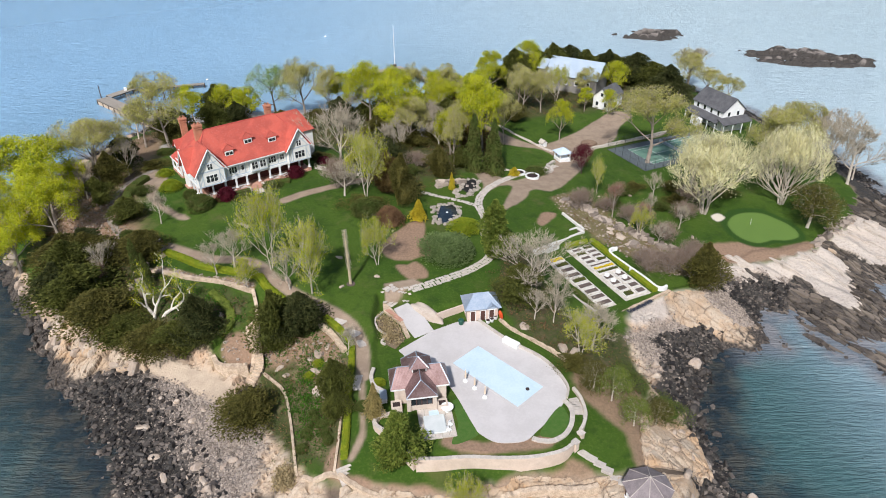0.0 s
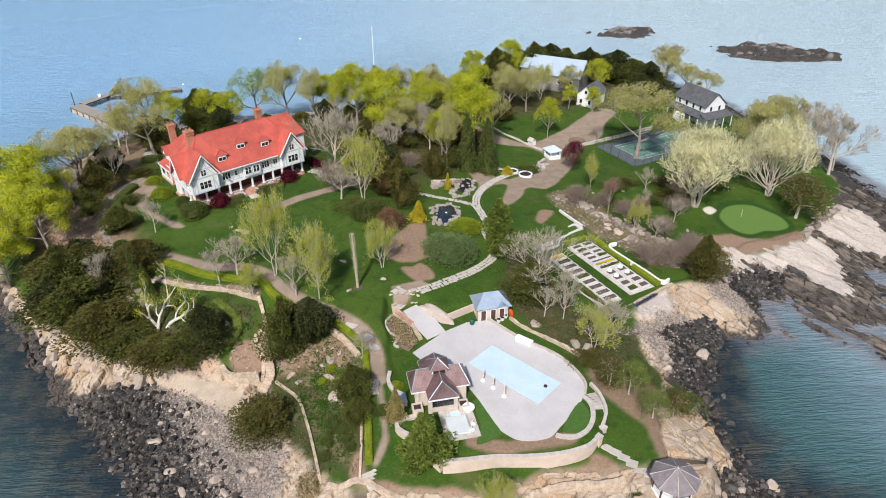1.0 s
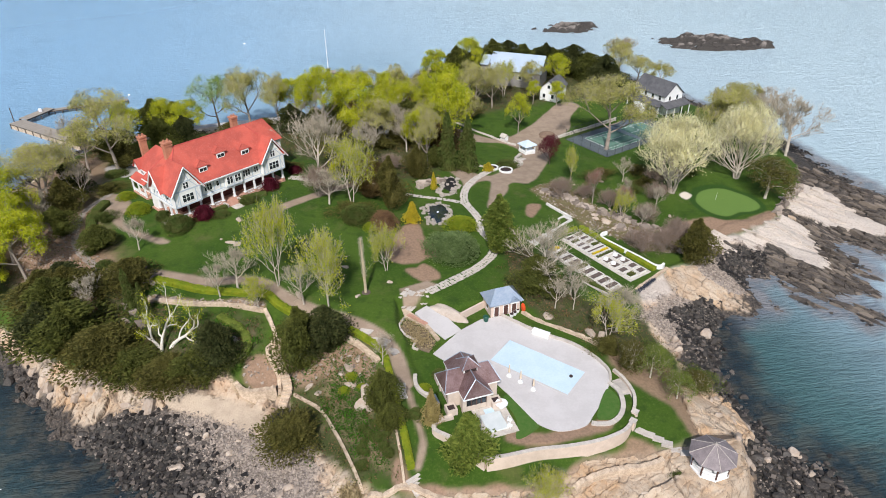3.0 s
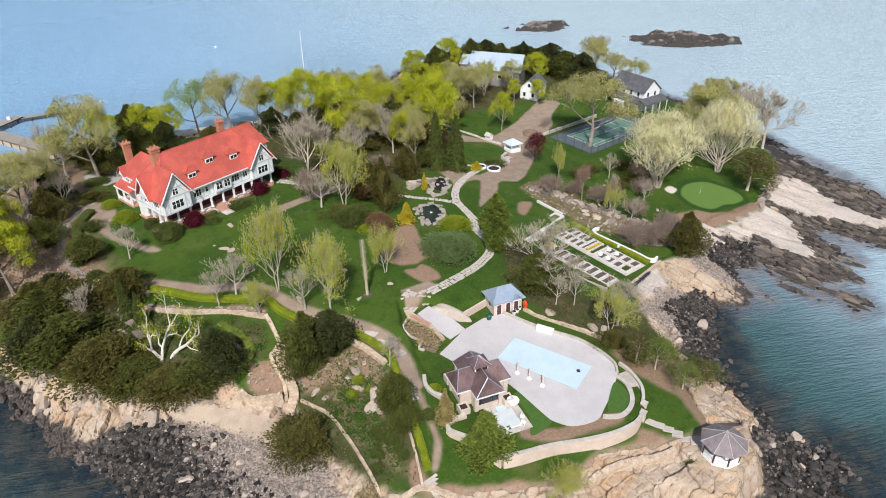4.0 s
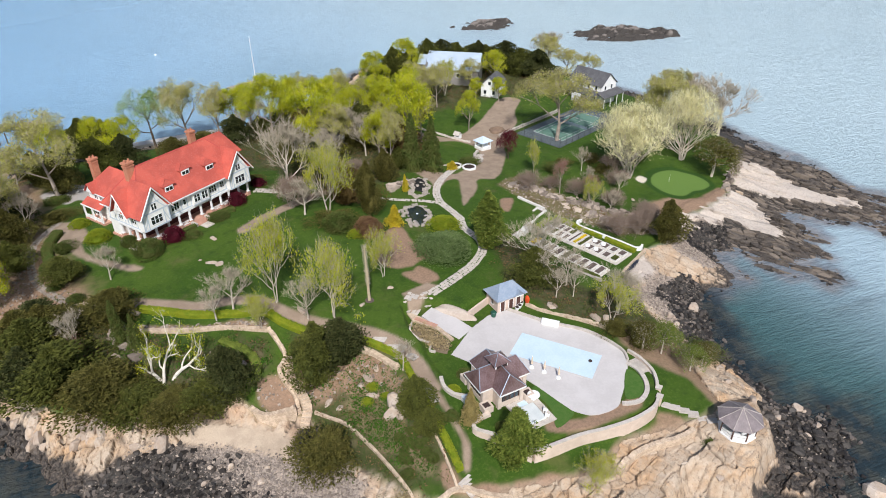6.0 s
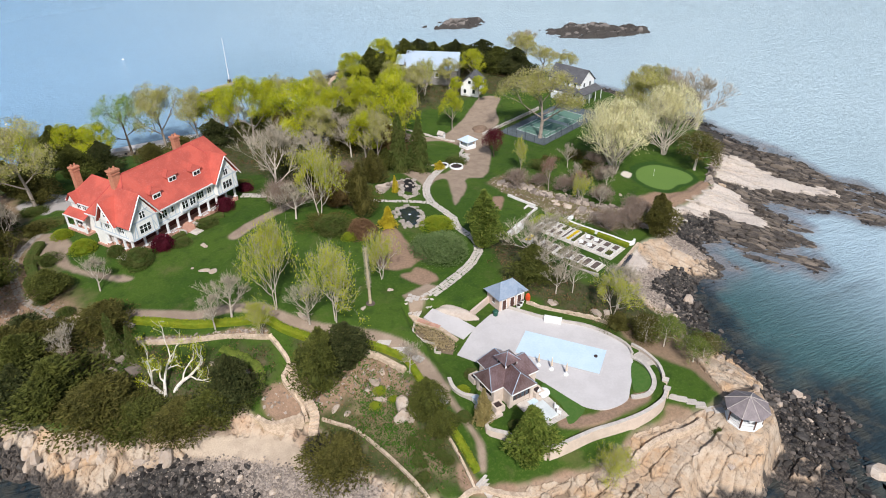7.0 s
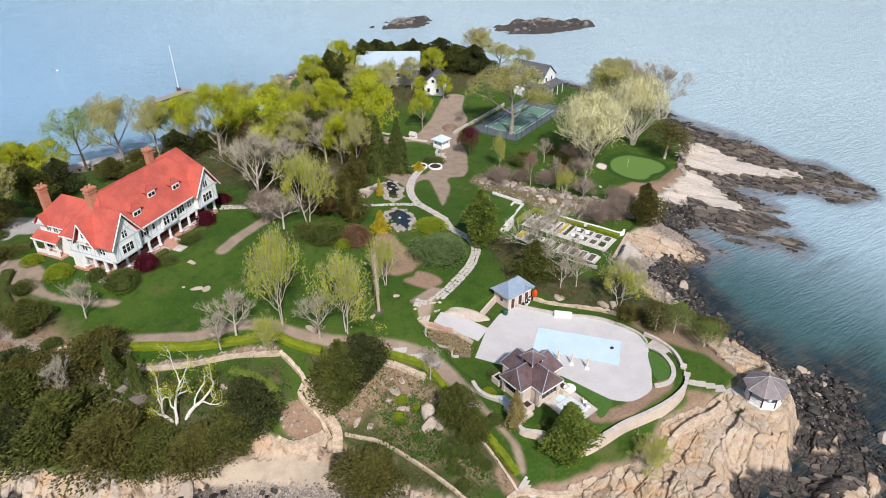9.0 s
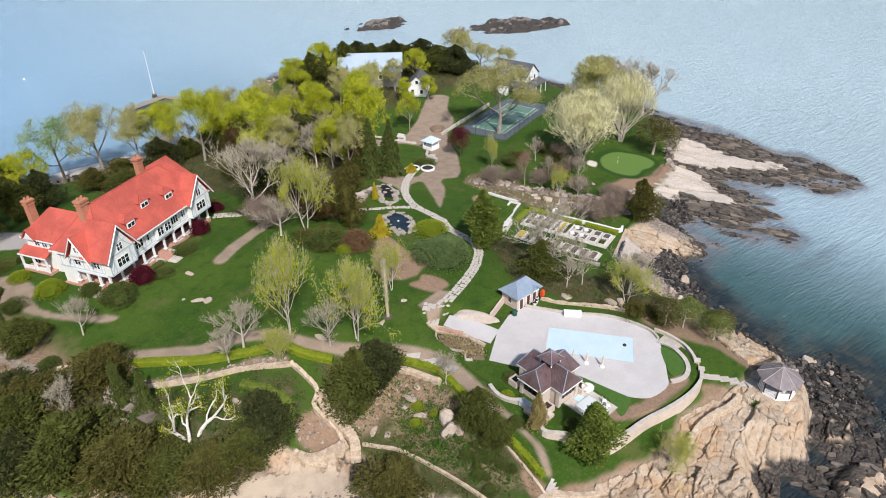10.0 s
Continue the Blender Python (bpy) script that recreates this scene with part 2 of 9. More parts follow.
KNOTS = np.array([(x, y, 0.0) for x, y in SHORE] + LAWN_HEIGHTS + LOWER_HEIGHTS + SLOPE_HEIGHTS)


def spline_weights(c):
    n, p = len(c), c[:, :2]
    d = np.linalg.norm(p[:, None] - p[None], axis=2)
    a = np.zeros((n + 3, n + 3))
    a[:n, :n] = np.where(d > 0, d * d * np.log(d + 1e-9), 0) + np.eye(n) * 2.0
    a[:n, n], a[:n, n + 1:] = 1, p
    a[n:, :n] = a[:n, n:].T
    return np.linalg.solve(a, np.r_[c[:, 2], 0, 0, 0])


KNOT_W = spline_weights(KNOTS)


def relief(x, y):
    """The smooth lie of the land, a thin plate bent through the knots."""
    x, y = np.asarray(x, float), np.asarray(y, float)
    s = KNOT_W[-3] + KNOT_W[-2] * x + KNOT_W[-1] * y
    for (px, py, _), w in zip(KNOTS, KNOT_W):
        d2 = (x - px) ** 2 + (y - py) ** 2 + 1e-9
        s = s + w * 0.5 * d2 * np.log(d2)
    return s


# plan of what lies on the ground
HOUSE_DRIVE = [(-77.5, 147.7), (-75.6, 154.3), (-71.5, 151.1), (-68.6, 144.6), (-69.4, 140.1), (-66.0, 134.3), (-58.1, 128.3), (-59.9, 127.7), (-64.7, 131.3), (-69.5, 136.2), (-72.5, 140.8), (-75.2, 140.9)]
COURT_DRIVE = [(-83.2, 177.7), (-76.8, 182.2), (-69.2, 176.4), (-68.5, 171.5), (-63.5, 168.2), (-62.7, 156.7), (-64.4, 151.5), (-67.7, 162.9), (-73.4, 169.4), (-76.4, 167.9)]
MAIN_PATH = [(-58.8, 117.1), (-53.7, 114.3), (-48.2, 111.3), (-41.7, 110.1), (-36.8, 107.6), (-33.7, 103.8), (-28.8, 100.0), (-23.5, 96.7), (-20.1, 93.9), (-16.9, 90.7), (-15.2, 86.1), (-14.6, 80.1)]
HEDGE_PATH = [(-14.6, 80.1), (-13.8, 72.4), (-13.6, 68.8), (-14.8, 65.4)]
GARDEN_WALK = [(-38.0, 134.4), (-33.7, 138.0), (-28.2, 141.8), (-23.1, 145.3), (-16.2, 149.3)]
PLAZA = [(52.0, 205.2), (58.3, 202.9), (52.1, 193.5), (48.8, 185.0), (40.5, 175.9), (34.2, 161.1), (26.0, 147.9), (20.2, 147.2), (17.9, 142.0),
         (11.1, 133.3), (13.3, 140.5), (15.2, 148.0), (11.7, 147.7), (6.6, 140.9), (8.1, 148.0), (6.1, 156.5), (8.8, 157.5), (15.1, 151.9),
         (19.2, 153.9), (24.3, 157.0), (29.1, 169.3), (25.7, 175.8), (14.5, 178.4), (10.6, 191.7), (16.9, 184.7), (25.4, 179.2), (37.4, 189.0)]
DIRT_POND = [(-13.0, 112.1), (-14.3, 116.6), (-11.3, 122.5), (-8.6, 126.4), (-5.9, 126.3), (-5.5, 120.0), (-1.8, 113.3), (-6.1, 112.4), (-8.7, 111.1)]
DIRT_WALK = [(-10.9, 109.1), (-8.6, 109.4), (-7.1, 110.7), (-5.4, 108.6), (-4.9, 105.8), (-6.4, 105.0), (-8.4, 104.7), (-10.0, 106.9)]
TAN_SLAB = [(-12.7, 103.0), (-7.5, 105.0), (-5.5, 103.5), (-12.3, 99.0)]
DIRT_LAWN = [(21.5, 135.2), (24.3, 134.9), (20.4, 128.8), (19.5, 131.7)]
MULCH = [(24.7, 143.1), (30.8, 146.6), (35.8, 140.3), (40.3, 132.3), (44.7, 126.2), (48.1, 116.9), (48.3, 112.7), (40.8, 114.3), (37.1, 120.4), (31.3, 126.1), (28.2, 132.0)]
GREEN_FRINGE = [(55.4, 126.0), (65.0, 128.6), (71.4, 126.0), (81.3, 130.3), (80.5, 126.5), (74.1, 122.9), (60.7, 119.6), (57.1, 121.3)]
GREEN = [(65.3, 136.6), (69.1, 141.3), (74.9, 142.1), (78.2, 139.3), (80.4, 135.6), (80.0, 131.9), (76.3, 130.0), (73.2, 129.8), (68.9, 128.3), (65.7, 130.9)]
BUNKER = [(62.4, 139.9), (64.7, 141.4), (65.6, 139.4), (63.1, 137.5)]
WOOD_SOIL = [(-105.1, 153.6), (-85.5, 146.3), (-86.6, 159.5), (-81.5, 140.6), (-75.6, 131.4), (-65.8, 119.4), (-76.8, 118.0), (-88.5, 127.7)]
WOOD_SOIL_B = [(-92.9, 158.7), (-84.5, 154.2), (-78.8, 141.2), (-78.1, 132.8), (-75.3, 125.8), (-77.8, 120.2), (-84.3, 123.1)]
SLOPE_SOIL = [(-32.5, 95.4), (-25.7, 95.2), (-22.4, 92.3), (-18.0, 86.2), (-18.4, 82.4), (-23.8, 86.1), (-27.2, 88.1), (-31.0, 88.1), (-33.2, 88.8)]
SLOPE_LUSH = [(-25.5, 87.0), (-20.0, 85.9), (-19.6, 79.5), (-19.8, 71.5), (-19.4, 66.6), (-25.3, 73.9), (-28.2, 82.8)]
STAIR_BED = [(-39.9, 92.7), (-37.0, 93.7), (-35.2, 90.2), (-34.8, 87.9), (-39.2, 87.9), (-40.7, 89.8)]
SAND = [(-53.3, 91.0), (-45.3, 87.9), (-41.5, 86.7), (-37.8, 84.8), (-36.8, 81.2), (-37.5, 79.3), (-42.3, 82.5), (-47.3, 84.8), (-52.2, 86.7), (-54.0, 88.9)]
APRON = [(-1.1, 68.1), (4.1, 66.9), (11.1, 67.8), (15.7, 68.0), (12.7, 65.7), (4.5, 64.5), (-1.5, 66.0)]
FRONT_DIRT = [(-17.4, 67.7), (-15.6, 63.5), (-10.2, 61.8), (-4.5, 61.4), (-0.2, 60.3), (3.2, 60.6), (12.0, 62.6), (12.2, 61.0), (1.9, 58.0), (-5.9, 59.8), (-14.3, 61.4), (-18.2, 63.7)]
PLANTED = [(-103, 135), (-96, 122), (-86, 113), (-80.0, 108.4), (-75.7, 103.9), (-71.6, 99.0), (-65.9, 96.8), (-61.4, 94.5), (-57.0, 93.6), (-52.8, 91.7), (-49.4, 91.4), (-44.9, 91.6), (-42.4, 90.1),
           (-41.0, 87.6), (-37.6, 86.3), (-34.9, 86.8), (-33.0, 83.8), (-31.7, 77.0), (-26.5, 70), (-20, 63), (-7.8, 60.6), (-0.7, 60.0), (5.3, 61.2), (10.3, 63.0),
           (19.5, 62.5), (25.8, 63.1), (27.3, 68.3), (29.0, 73.6), (32.1, 81.7), (31.0, 86.8), (32.2, 94.7), (33.6, 100.7), (43.1, 106.7), (50.5, 109.5)]
PLANTED_N = [(57, 118.5), (69.3, 121.0), (81.5, 126.8), (87.2, 131.7), (96.3, 139.7), (105.3, 154.2), (108, 172), (107, 190), (102, 208), (97, 225), (90, 242), (79, 257),
             (64, 269), (45, 274), (26, 269), (15, 257), (8, 240), (-3, 226), (-20, 217), (-46, 214), (-70, 211), (-88, 206), (-98, 200), (-104, 185), (-107, 165), (-105, 148)]
PALE_EAST = [(57, 118), (66, 124), (74, 126), (82, 129), (86, 124), (85.5, 118), (83, 113), (81, 107), (78, 106), (75.5, 110), (74, 115), (72, 117), (69.5, 114), (66, 117.5)]
PALE_SPIT = [(87, 131), (93, 138.5), (97, 141), (102, 141), (104, 137), (102.5, 129), (103, 124), (106, 119.5), (111, 115.5), (110.5, 111), (106, 113.5), (100, 117.5), (96, 119.5), (92, 123), (90, 126)]
PALE_POINT = [(31, 99), (43, 107), (52, 109.5), (57, 106), (60, 97), (53, 98), (45, 102), (36, 97)]
PALE_CORNER = [(30, 77), (33, 78.5), (38, 70), (38, 67), (33.5, 66.5), (29, 71)]

CELL = 0.38
gx, gy = np.meshgrid(np.arange(-121, 131, CELL), np.arange(38, 288, CELL), indexing="ij")
shore_line = curve(SHORE, 5)
off = line_dist(gx, gy, shore_line)
off = np.where(inside(gx, gy, shore_line), off, -off) + 1.6 * vnoise(gx, gy, 7, 3) + 1.2 * vnoise(gx, gy, 2.5, 4)
wob = 0.5 * vnoise(gx, gy, 2.2, 8) + 0.25 * vnoise(gx, gy, 0.8, 9)


def zone(pts, soft=0.35, smooth=True, rag=1.0):
    """How far each ground point lies in an outlined patch, 0 to 1, with a slightly ragged rim."""
    c = curve(pts, 5) if smooth else np.array(pts, float)
    w = np.zeros(gx.shape)
    s = (slice(*np.clip(((c[:, 0].min() - 3 + 121) / CELL, (c[:, 0].max() + 3 + 121) / CELL), 0, 9999).astype(int)),
         slice(*np.clip(((c[:, 1].min() - 3 - 38) / CELL, (c[:, 1].max() + 3 - 38) / CELL), 0, 9999).astype(int)))
    x, y = gx[s], gy[s]
    d = line_dist(x, y, c)
    w[s] = step(np.where(inside(x, y, c), d, -d) + rag * wob[s], -soft, soft)
    return w


def strip(pts, width, soft=0.3, rag=0.5):
    c = curve(pts, 5, False)
    return step(width / 2 - line_dist(gx, gy, c, False) + rag * wob, -soft, soft)


smooth_land = relief(gx, gy)
land = np.where(off > -0.5, np.maximum(smooth_land, 0.05), 0.05)
fade = step(off, -1.5, 2.5)
land = land * fade - 2.2 * step(-off, -1.0, 6.0)
planted = zone(PLANTED + PLANTED_N, 0.8, True, 2.0)
rocky = np.clip((1 - planted), 0, 1)
sand = zone(SAND, 0.8)
# cobble fields below the sand and round the coves
cobble = np.maximum(zone([(-56, 88), (-46, 85), (-37, 80), (-30, 73), (-30, 62), (-45, 60), (-56, 72), (-66, 84)], 1.5, rag=3),
                    zone([(31, 93), (36, 97), (44, 100), (50, 97), (48, 90), (43, 82), (40, 77), (36, 83), (33, 88)], 1.5, rag=3))
cobble = np.maximum(cobble, zone([(36, 62), (42, 66), (46, 60), (47, 53), (38, 50), (32, 53), (34, 58)], 1.0, rag=3))
cobble = np.maximum(cobble, zone([(50, 107), (57, 116), (66, 117), (71, 112), (63, 104), (55, 101)], 1.5, rag=3))
cobble *= 1 - sand
# jointed rock: slabs along the strike in the east, steep blocks in the west
east = step(gx, 24, 34)
a = np.where(east > 0.5, radians(-46), radians(58))
u, v = gx * np.cos(a) + gy * np.sin(a), -gx * np.sin(a) + gy * np.cos(a)
r1, ox, oy, e1 = cells(u, v, 4.2, 1.7, 11)
r2, ox2, oy2, e2 = cells(u + 40, v, 1.6, 0.9, 21)
# granite knoll below the gazebo and the spur beside it: steep faces over a low tidal floor
KNOLL = [(34, 66), (33.6, 61), (32.4, 57), (30.6, 54.6), (27.2, 52.6), (22.4, 50.4), (19.8, 50.6), (18, 52), (15.0, 54.6), (12.8, 53), (10.6, 50.8), (8.6, 47.5), (4, 45.5), (-6, 46), (-24, 50), (-30, 62), (-10, 70), (20, 72)]
k_line = curve(KNOLL, 5)
k_in = line_dist(gx, gy, k_line)
k_in = np.where(inside(gx, gy, k_line), k_in, -k_in) + 0.9 * vnoise(gx, gy, 3.1, 62)
near = step(np.maximum(np.abs(gx - 12) - 30, np.abs(gy - 50) - 16), 2.0, -2.0) * step(gx, -26, -18) * step(66 - gy, 0, 5)
crest = np.maximum(land, 4.3 + 0.07 * (gx - 8) * step(gx, 4, 12) + 0.9 * vnoise(gx, gy, 7, 63)) * step(k_in, -0.6, 2.2) ** 0.75
floor_z = 0.45 + 0.7 * vnoise(gx, gy, 3.5, 64) - 0.8 * step(np.hypot((gx - 18) / 6.5, (gy - 47.5) / 4.5), 1.1, 0.6) + 1.2 * step(np.hypot((gx - 25) / 6.5, (gy - 42.8) / 2.6), 1.2, 0.5)
floor_z = np.where(off > 0.0, floor_z, np.minimum(floor_z, land))
land = land * (1 - near) + near * np.maximum(floor_z, crest)
# ridges along the strike on the eastern shelves
strike = gx * math.cos(radians(-55)) + gy * math.sin(radians(-55))
across = -gx * math.sin(radians(-55)) + gy * math.cos(radians(-55)) + 1.5 * vnoise(gx, gy, 9, 65)
shelf = step(gx, 58, 64) * rocky * step(off, -2.5, 1.0)
land += shelf * (0.9 * np.abs(2 * vnoise(strike, across * 5, 14, 66)) + 0.5 * vnoise(strike, across * 4, 5, 67) - 0.1)
bed = land.copy()
block = (r1 - 0.5) * 1.5 + 0.12 * (r1 * 7 % 1 - 0.5) * ox + 0.28 * (r1 * 13 % 1 - 0.3) * oy - 1.0 * np.exp(-e1 / 0.22)
block += (r2 - 0.5) * 0.3 - 0.25 * np.exp(-e2 / 0.16)
slab = 0.55 * vnoise(u, v * 3, 6, 31) + 0.5 * (r1 - 0.5) * step(e1, 0, 0.8) - 0.35 * np.exp(-e1 / 0.25) * (r1 > 0.4)
pale = np.maximum.reduce([zone(PALE_EAST, 0.8, rag=2), zone(PALE_SPIT, 0.8, rag=2), zone(PALE_POINT, 0.8, rag=2), zone(PALE_CORNER, 0.6, rag=1)])
bare = rocky * (1 - sand) * (1 - 0.75 * cobble)
jointed = bare * np.maximum.reduce([step(np.maximum(np.abs(gx - 9) - 27, np.abs(gy - 53) - 15), 1, -1), step(np.maximum(np.abs(gx - 32) - 6, np.abs(gy - 72) - 7), 1, -1), step(np.maximum(np.abs(gx - 50) - 9, np.abs(gy - 102) - 9), 1, -1), step(np.maximum(np.abs(gx + 72) - 26, np.abs(gy - 105) - 26), 1, -1), step(gx, 40, 42) * step(gy, 128, 124), step(gx, 82, 86)]) * step(off, -0.5, 0.5)
bare = bare * (1 - 0.85 * jointed)
land -= 0.45 * jointed
land += bare * (block * (1 - 0.75 * east * pale - 0.25 * east) + slab * east * pale) * step(off, -5, 1) * 0.85
land += pale * east * 0.5
r3, _, _, e3 = cells(gx, gy, 0.9, 0.8, 41)
land += cobble * (0.32 * (r3 - 0.3) * step(e3, 0, 0.3) + 0.10 * vnoise(gx, gy, 1.3, 5))
land += (1 - rocky) * (0.10 * vnoise(gx, gy, 5, 6) + 0.04 * vnoise(gx, gy, 1.1, 7))

gravel = np.maximum.reduce([zone(HOUSE_DRIVE), zone(PLAZA, 0.3, rag=0.8), strip(MAIN_PATH, 2.3), strip(GARDEN_WALK, 2.6), strip(HEDGE_PATH, 0.9), zone(TAN_SLAB, 0.2, False, 0.3)])
paved = zone(COURT_DRIVE)
soil = np.maximum.reduce([zone(DIRT_POND), zone(DIRT_WALK), 0.5 * zone(MULCH, 0.8, rag=4), zone(GREEN_FRINGE, 0.6), zone(WOOD_SOIL, 1.5, rag=4),
                          zone(WOOD_SOIL_B, 1.5, rag=4), 0.9 * zone(SLOPE_SOIL, 1.0, rag=4), zone(STAIR_BED, 0.5, rag=2), zone(APRON), zone(FRONT_DIRT, 0.5, rag=1.5),
                          zone(DIRT_LAWN)])
soil = np.maximum(soil, 0.85 * zone([(-104, 185), (-98, 150), (-84, 120), (-70, 116), (-66, 122), (-72, 134), (-76, 146), (-80, 166), (-88, 190)], 2.5, rag=5))
soil = np.maximum(soil, 0.9 * zone([(6.5, 61.8), (9.5, 62.8), (14, 63.4), (17.0, 65.4), (20.5, 62.3), (22, 61.5), (14, 60.6), (9, 60.0), (4, 57.5)], 0.6, rag=2))
soil = np.maximum(soil, 0.9 * zone([(19.5, 82), (22, 84), (29, 80), (31, 74), (29.5, 66), (27, 62), (25.5, 63.5), (25.2, 70), (22, 73), (19.8, 76)], 0.7, rag=2))
ROCKERY = [(-58, 110.2), (-50, 106.6), (-42, 104.8), (-38, 103.2), (-38, 101.8), (-44, 104.2), (-51, 105.8), (-58, 108.4)]
soil = np.maximum(soil, 0.95 * zone(ROCKERY, 0.4, rag=1.5))
soil = np.maximum(soil, 0.6 * zone(SLOPE_LUSH, 1.5, rag=5))
lush = 0.35 * zone(SLOPE_LUSH, 1.5, rag=4)
GREEN_C = np.mean(GREEN, axis=0)
green = zone(GREEN, 0.25, rag=0.2)
bunker = zone(BUNKER, 0.2, rag=0.2)
wild = np.maximum(zone([(-90, 205), (-100, 170), (-95, 130), (-80, 112), (-62, 97), (-45, 93), (-38, 99), (-55, 106), (-68, 121), (-74, 135), (-86, 165)], 2, rag=5),
                  zone([(-25, 165), (-12, 140), (-5, 150), (5, 160), (10, 190), (40, 205), (80, 215), (85, 250), (40, 270), (5, 235), (-40, 205), (-50, 185)], 3, rag=6))
wild = np.maximum(wild, 0.55 * zone([(-60, 105), (-50, 103.5), (-38, 100), (-38, 94), (-46, 93.5), (-60, 98)], 1.5, rag=3))
wild = np.maximum(wild, zone([(14, 118), (20, 100), (26, 94), (32, 92), (28, 75), (20, 82), (12, 92), (8, 104)], 1.5, rag=4))
wild = np.maximum(wild, 0.8 * zone([(-33, 99), (-20, 91), (-17, 80), (-17, 66), (-28, 68), (-33, 82)], 1.5, rag=4)) * (1 - gravel)
tide = step(1.5 - land + 1.6 * vnoise(gx, gy, 5, 12) + 1.2 * vnoise(gx, gy, 1.7, 13) + 1.6 * east * (1 - pale) - 1.6 * pale, -0.5, 0.5) * np.maximum(rocky, cobble) * (1 - 0.8 * sand)

weedy = step(0.81 * gx + 0.58 * gy - 8.4 + 4.0 * vnoise(gx, gy, 6, 14) + 2.5 * vnoise(gx, gy, 2, 15), 4.5, -4.0)
tide = np.where((gx < -20) & (sand + cobble > 0.3), cobble * weedy, tide)
collar = zone([(GREEN_C[0] + 1.2 * (x - GREEN_C[0]), GREEN_C[1] + 1.28 * (y - GREEN_C[1])) for x, y in GREEN], 0.4, rag=0.3)


def bed_at(x, y):
    i, j = int(round((x + 121) / CELL)), int(round((y - 38) / CELL))
    return float(bed[i, j])


def ground_at(x, y):
    """Height of the built ground at a plan place."""
    i, j = int(round((x + 121) / CELL)), int(round((y - 38) / CELL))
    return float(land[min(max(i, 0), gx.shape[0] - 1), min(max(j, 0), gx.shape[1] - 1)])


# level floors cut into the ground: pool terrace, house, court, kitchen garden
def level(pts, z, soft=1.0, smooth=False):
    global land
    c = curve(pts, 4) if smooth else np.array(pts, float)
    d = line_dist(gx, gy, c)
    w = step(np.where(inside(gx, gy, c), d, -d), -soft, 0.0)
    land = land * (1 - w) + z * w

DECK_Z = 7.5
HOUSE = pose(-56.9, 134.4, 10.9, 0, 0, 37.5)
COURT = pose(64.5, 178.6, 4.5, 0, 0, 25.5)
PAVILION = pose(-5.4, 76.8, DECK_Z, 0, 0, 9)
GARDEN = pose(25.2, 121.5, 5.4, 0, 0, -65.1)
GAZEBO = pose(25.4, 58.4, 5.6, 0, 0, 10)
BARN = pose(44.5, 228.0, 6.2, 0, 0, -31)
DECK = [(-9.2, 86.8), (-3.6, 92.0), (0.6, 94.4), (4.6, 94.8), (9.6, 89.0), (14.2, 85.1), (16.6, 81.6), (17.9, 77.8), (17.2, 75.2), (15.2, 72.2),
        (12.2, 68.9), (10.0, 66.9), (6.0, 66.7), (3.4, 68.6), (2.4, 71.0), (0.6, 75.6), (-1.0, 79.0), (-6.0, 82.6)]


def placed(m, pts):
    return [(m @ Vector((x, y, 0))).to_2d()[:] for x, y in pts]


level([(-12.5, 90), (-4, 96), (6, 97.5), (11, 91), (18.5, 82), (19.3, 75), (18.5, 69), (16, 66.2), (8, 64.5), (2, 65.2), (-3, 65.2), (-8, 69), (-11, 72.5), (-11.5, 80)], DECK_Z - 0.12, 1.0, True)
level(placed(HOUSE, ((-1, -3), (31, -3), (31, 22), (-1, 22))), 10.9, 4.0)
level(placed(COURT, ((-17.5, -8.5), (17.5, -8.5), (17.5, 8.5), (-17.5, 8.5))), 4.46, 2.0)
level(placed(GARDEN, ((-2, -8), (21.2, -8), (21.2, 8.5), (-2, 8.5))), 5.4, 1.2)
level(placed(GAZEBO, [(3.4 * math.cos(a), 3.4 * math.sin(a)) for a in np.linspace(0, 6, 10)]), 5.5, 1.0)
level([(-13.4, 100), (-8, 100.6), (-4.2, 97.5), (-2.3, 92), (-7, 89.5), (-12, 88), (-13.8, 94)], 7.45, 0.8)

# ---- ground mesh ----
keep = off > -7
idx = np.full(gx.shape, -1, np.int64)
idx[keep] = np.arange(keep.sum())
quad = keep[:-1, :-1] & keep[1:, :-1] & keep[1:, 1:] & keep[:-1, 1:]
faces = np.stack([idx[:-1, :-1][quad], idx[1:, :-1][quad], idx[1:, 1:][quad], idx[:-1, 1:][quad]], 1)
verts = np.stack([gx[keep], gy[keep], land[keep]], 1)
me = bpy.data.meshes.new("ground")
me.vertices.add(len(verts))
me.vertices.foreach_set("co", verts.ravel())
me.loops.add(faces.size)
me.loops.foreach_set("vertex_index", faces.ravel())
me.polygons.add(len(faces))
me.polygons.foreach_set("loop_start", np.arange(0, faces.size, 4))
me.update(calc_edges=True)
me.shade_smooth()
me.polygons.foreach_set("use_smooth", (np.maximum(rocky, cobble)[:-1, :-1][quad] < 0.4))
# joint marks rock ground coloured dark for the shade in gaps between blocks
for key, w in dict(rock=rocky, tide=tide, sand=sand, cobble=cobble, gravel=gravel, paved=paved, soil=soil, lush=lush, green=green, collar=collar, bunker=bunker, wild=wild, pale=pale, joint=jointed * step(np.hypot(gx - 25.4, gy - 58.4), 3.6, 4.6) * step(-gx, -44, -40)).items():
    me.attributes.new(key, "FLOAT", "POINT").data.foreach_set("value", w[keep].astype(np.float32))

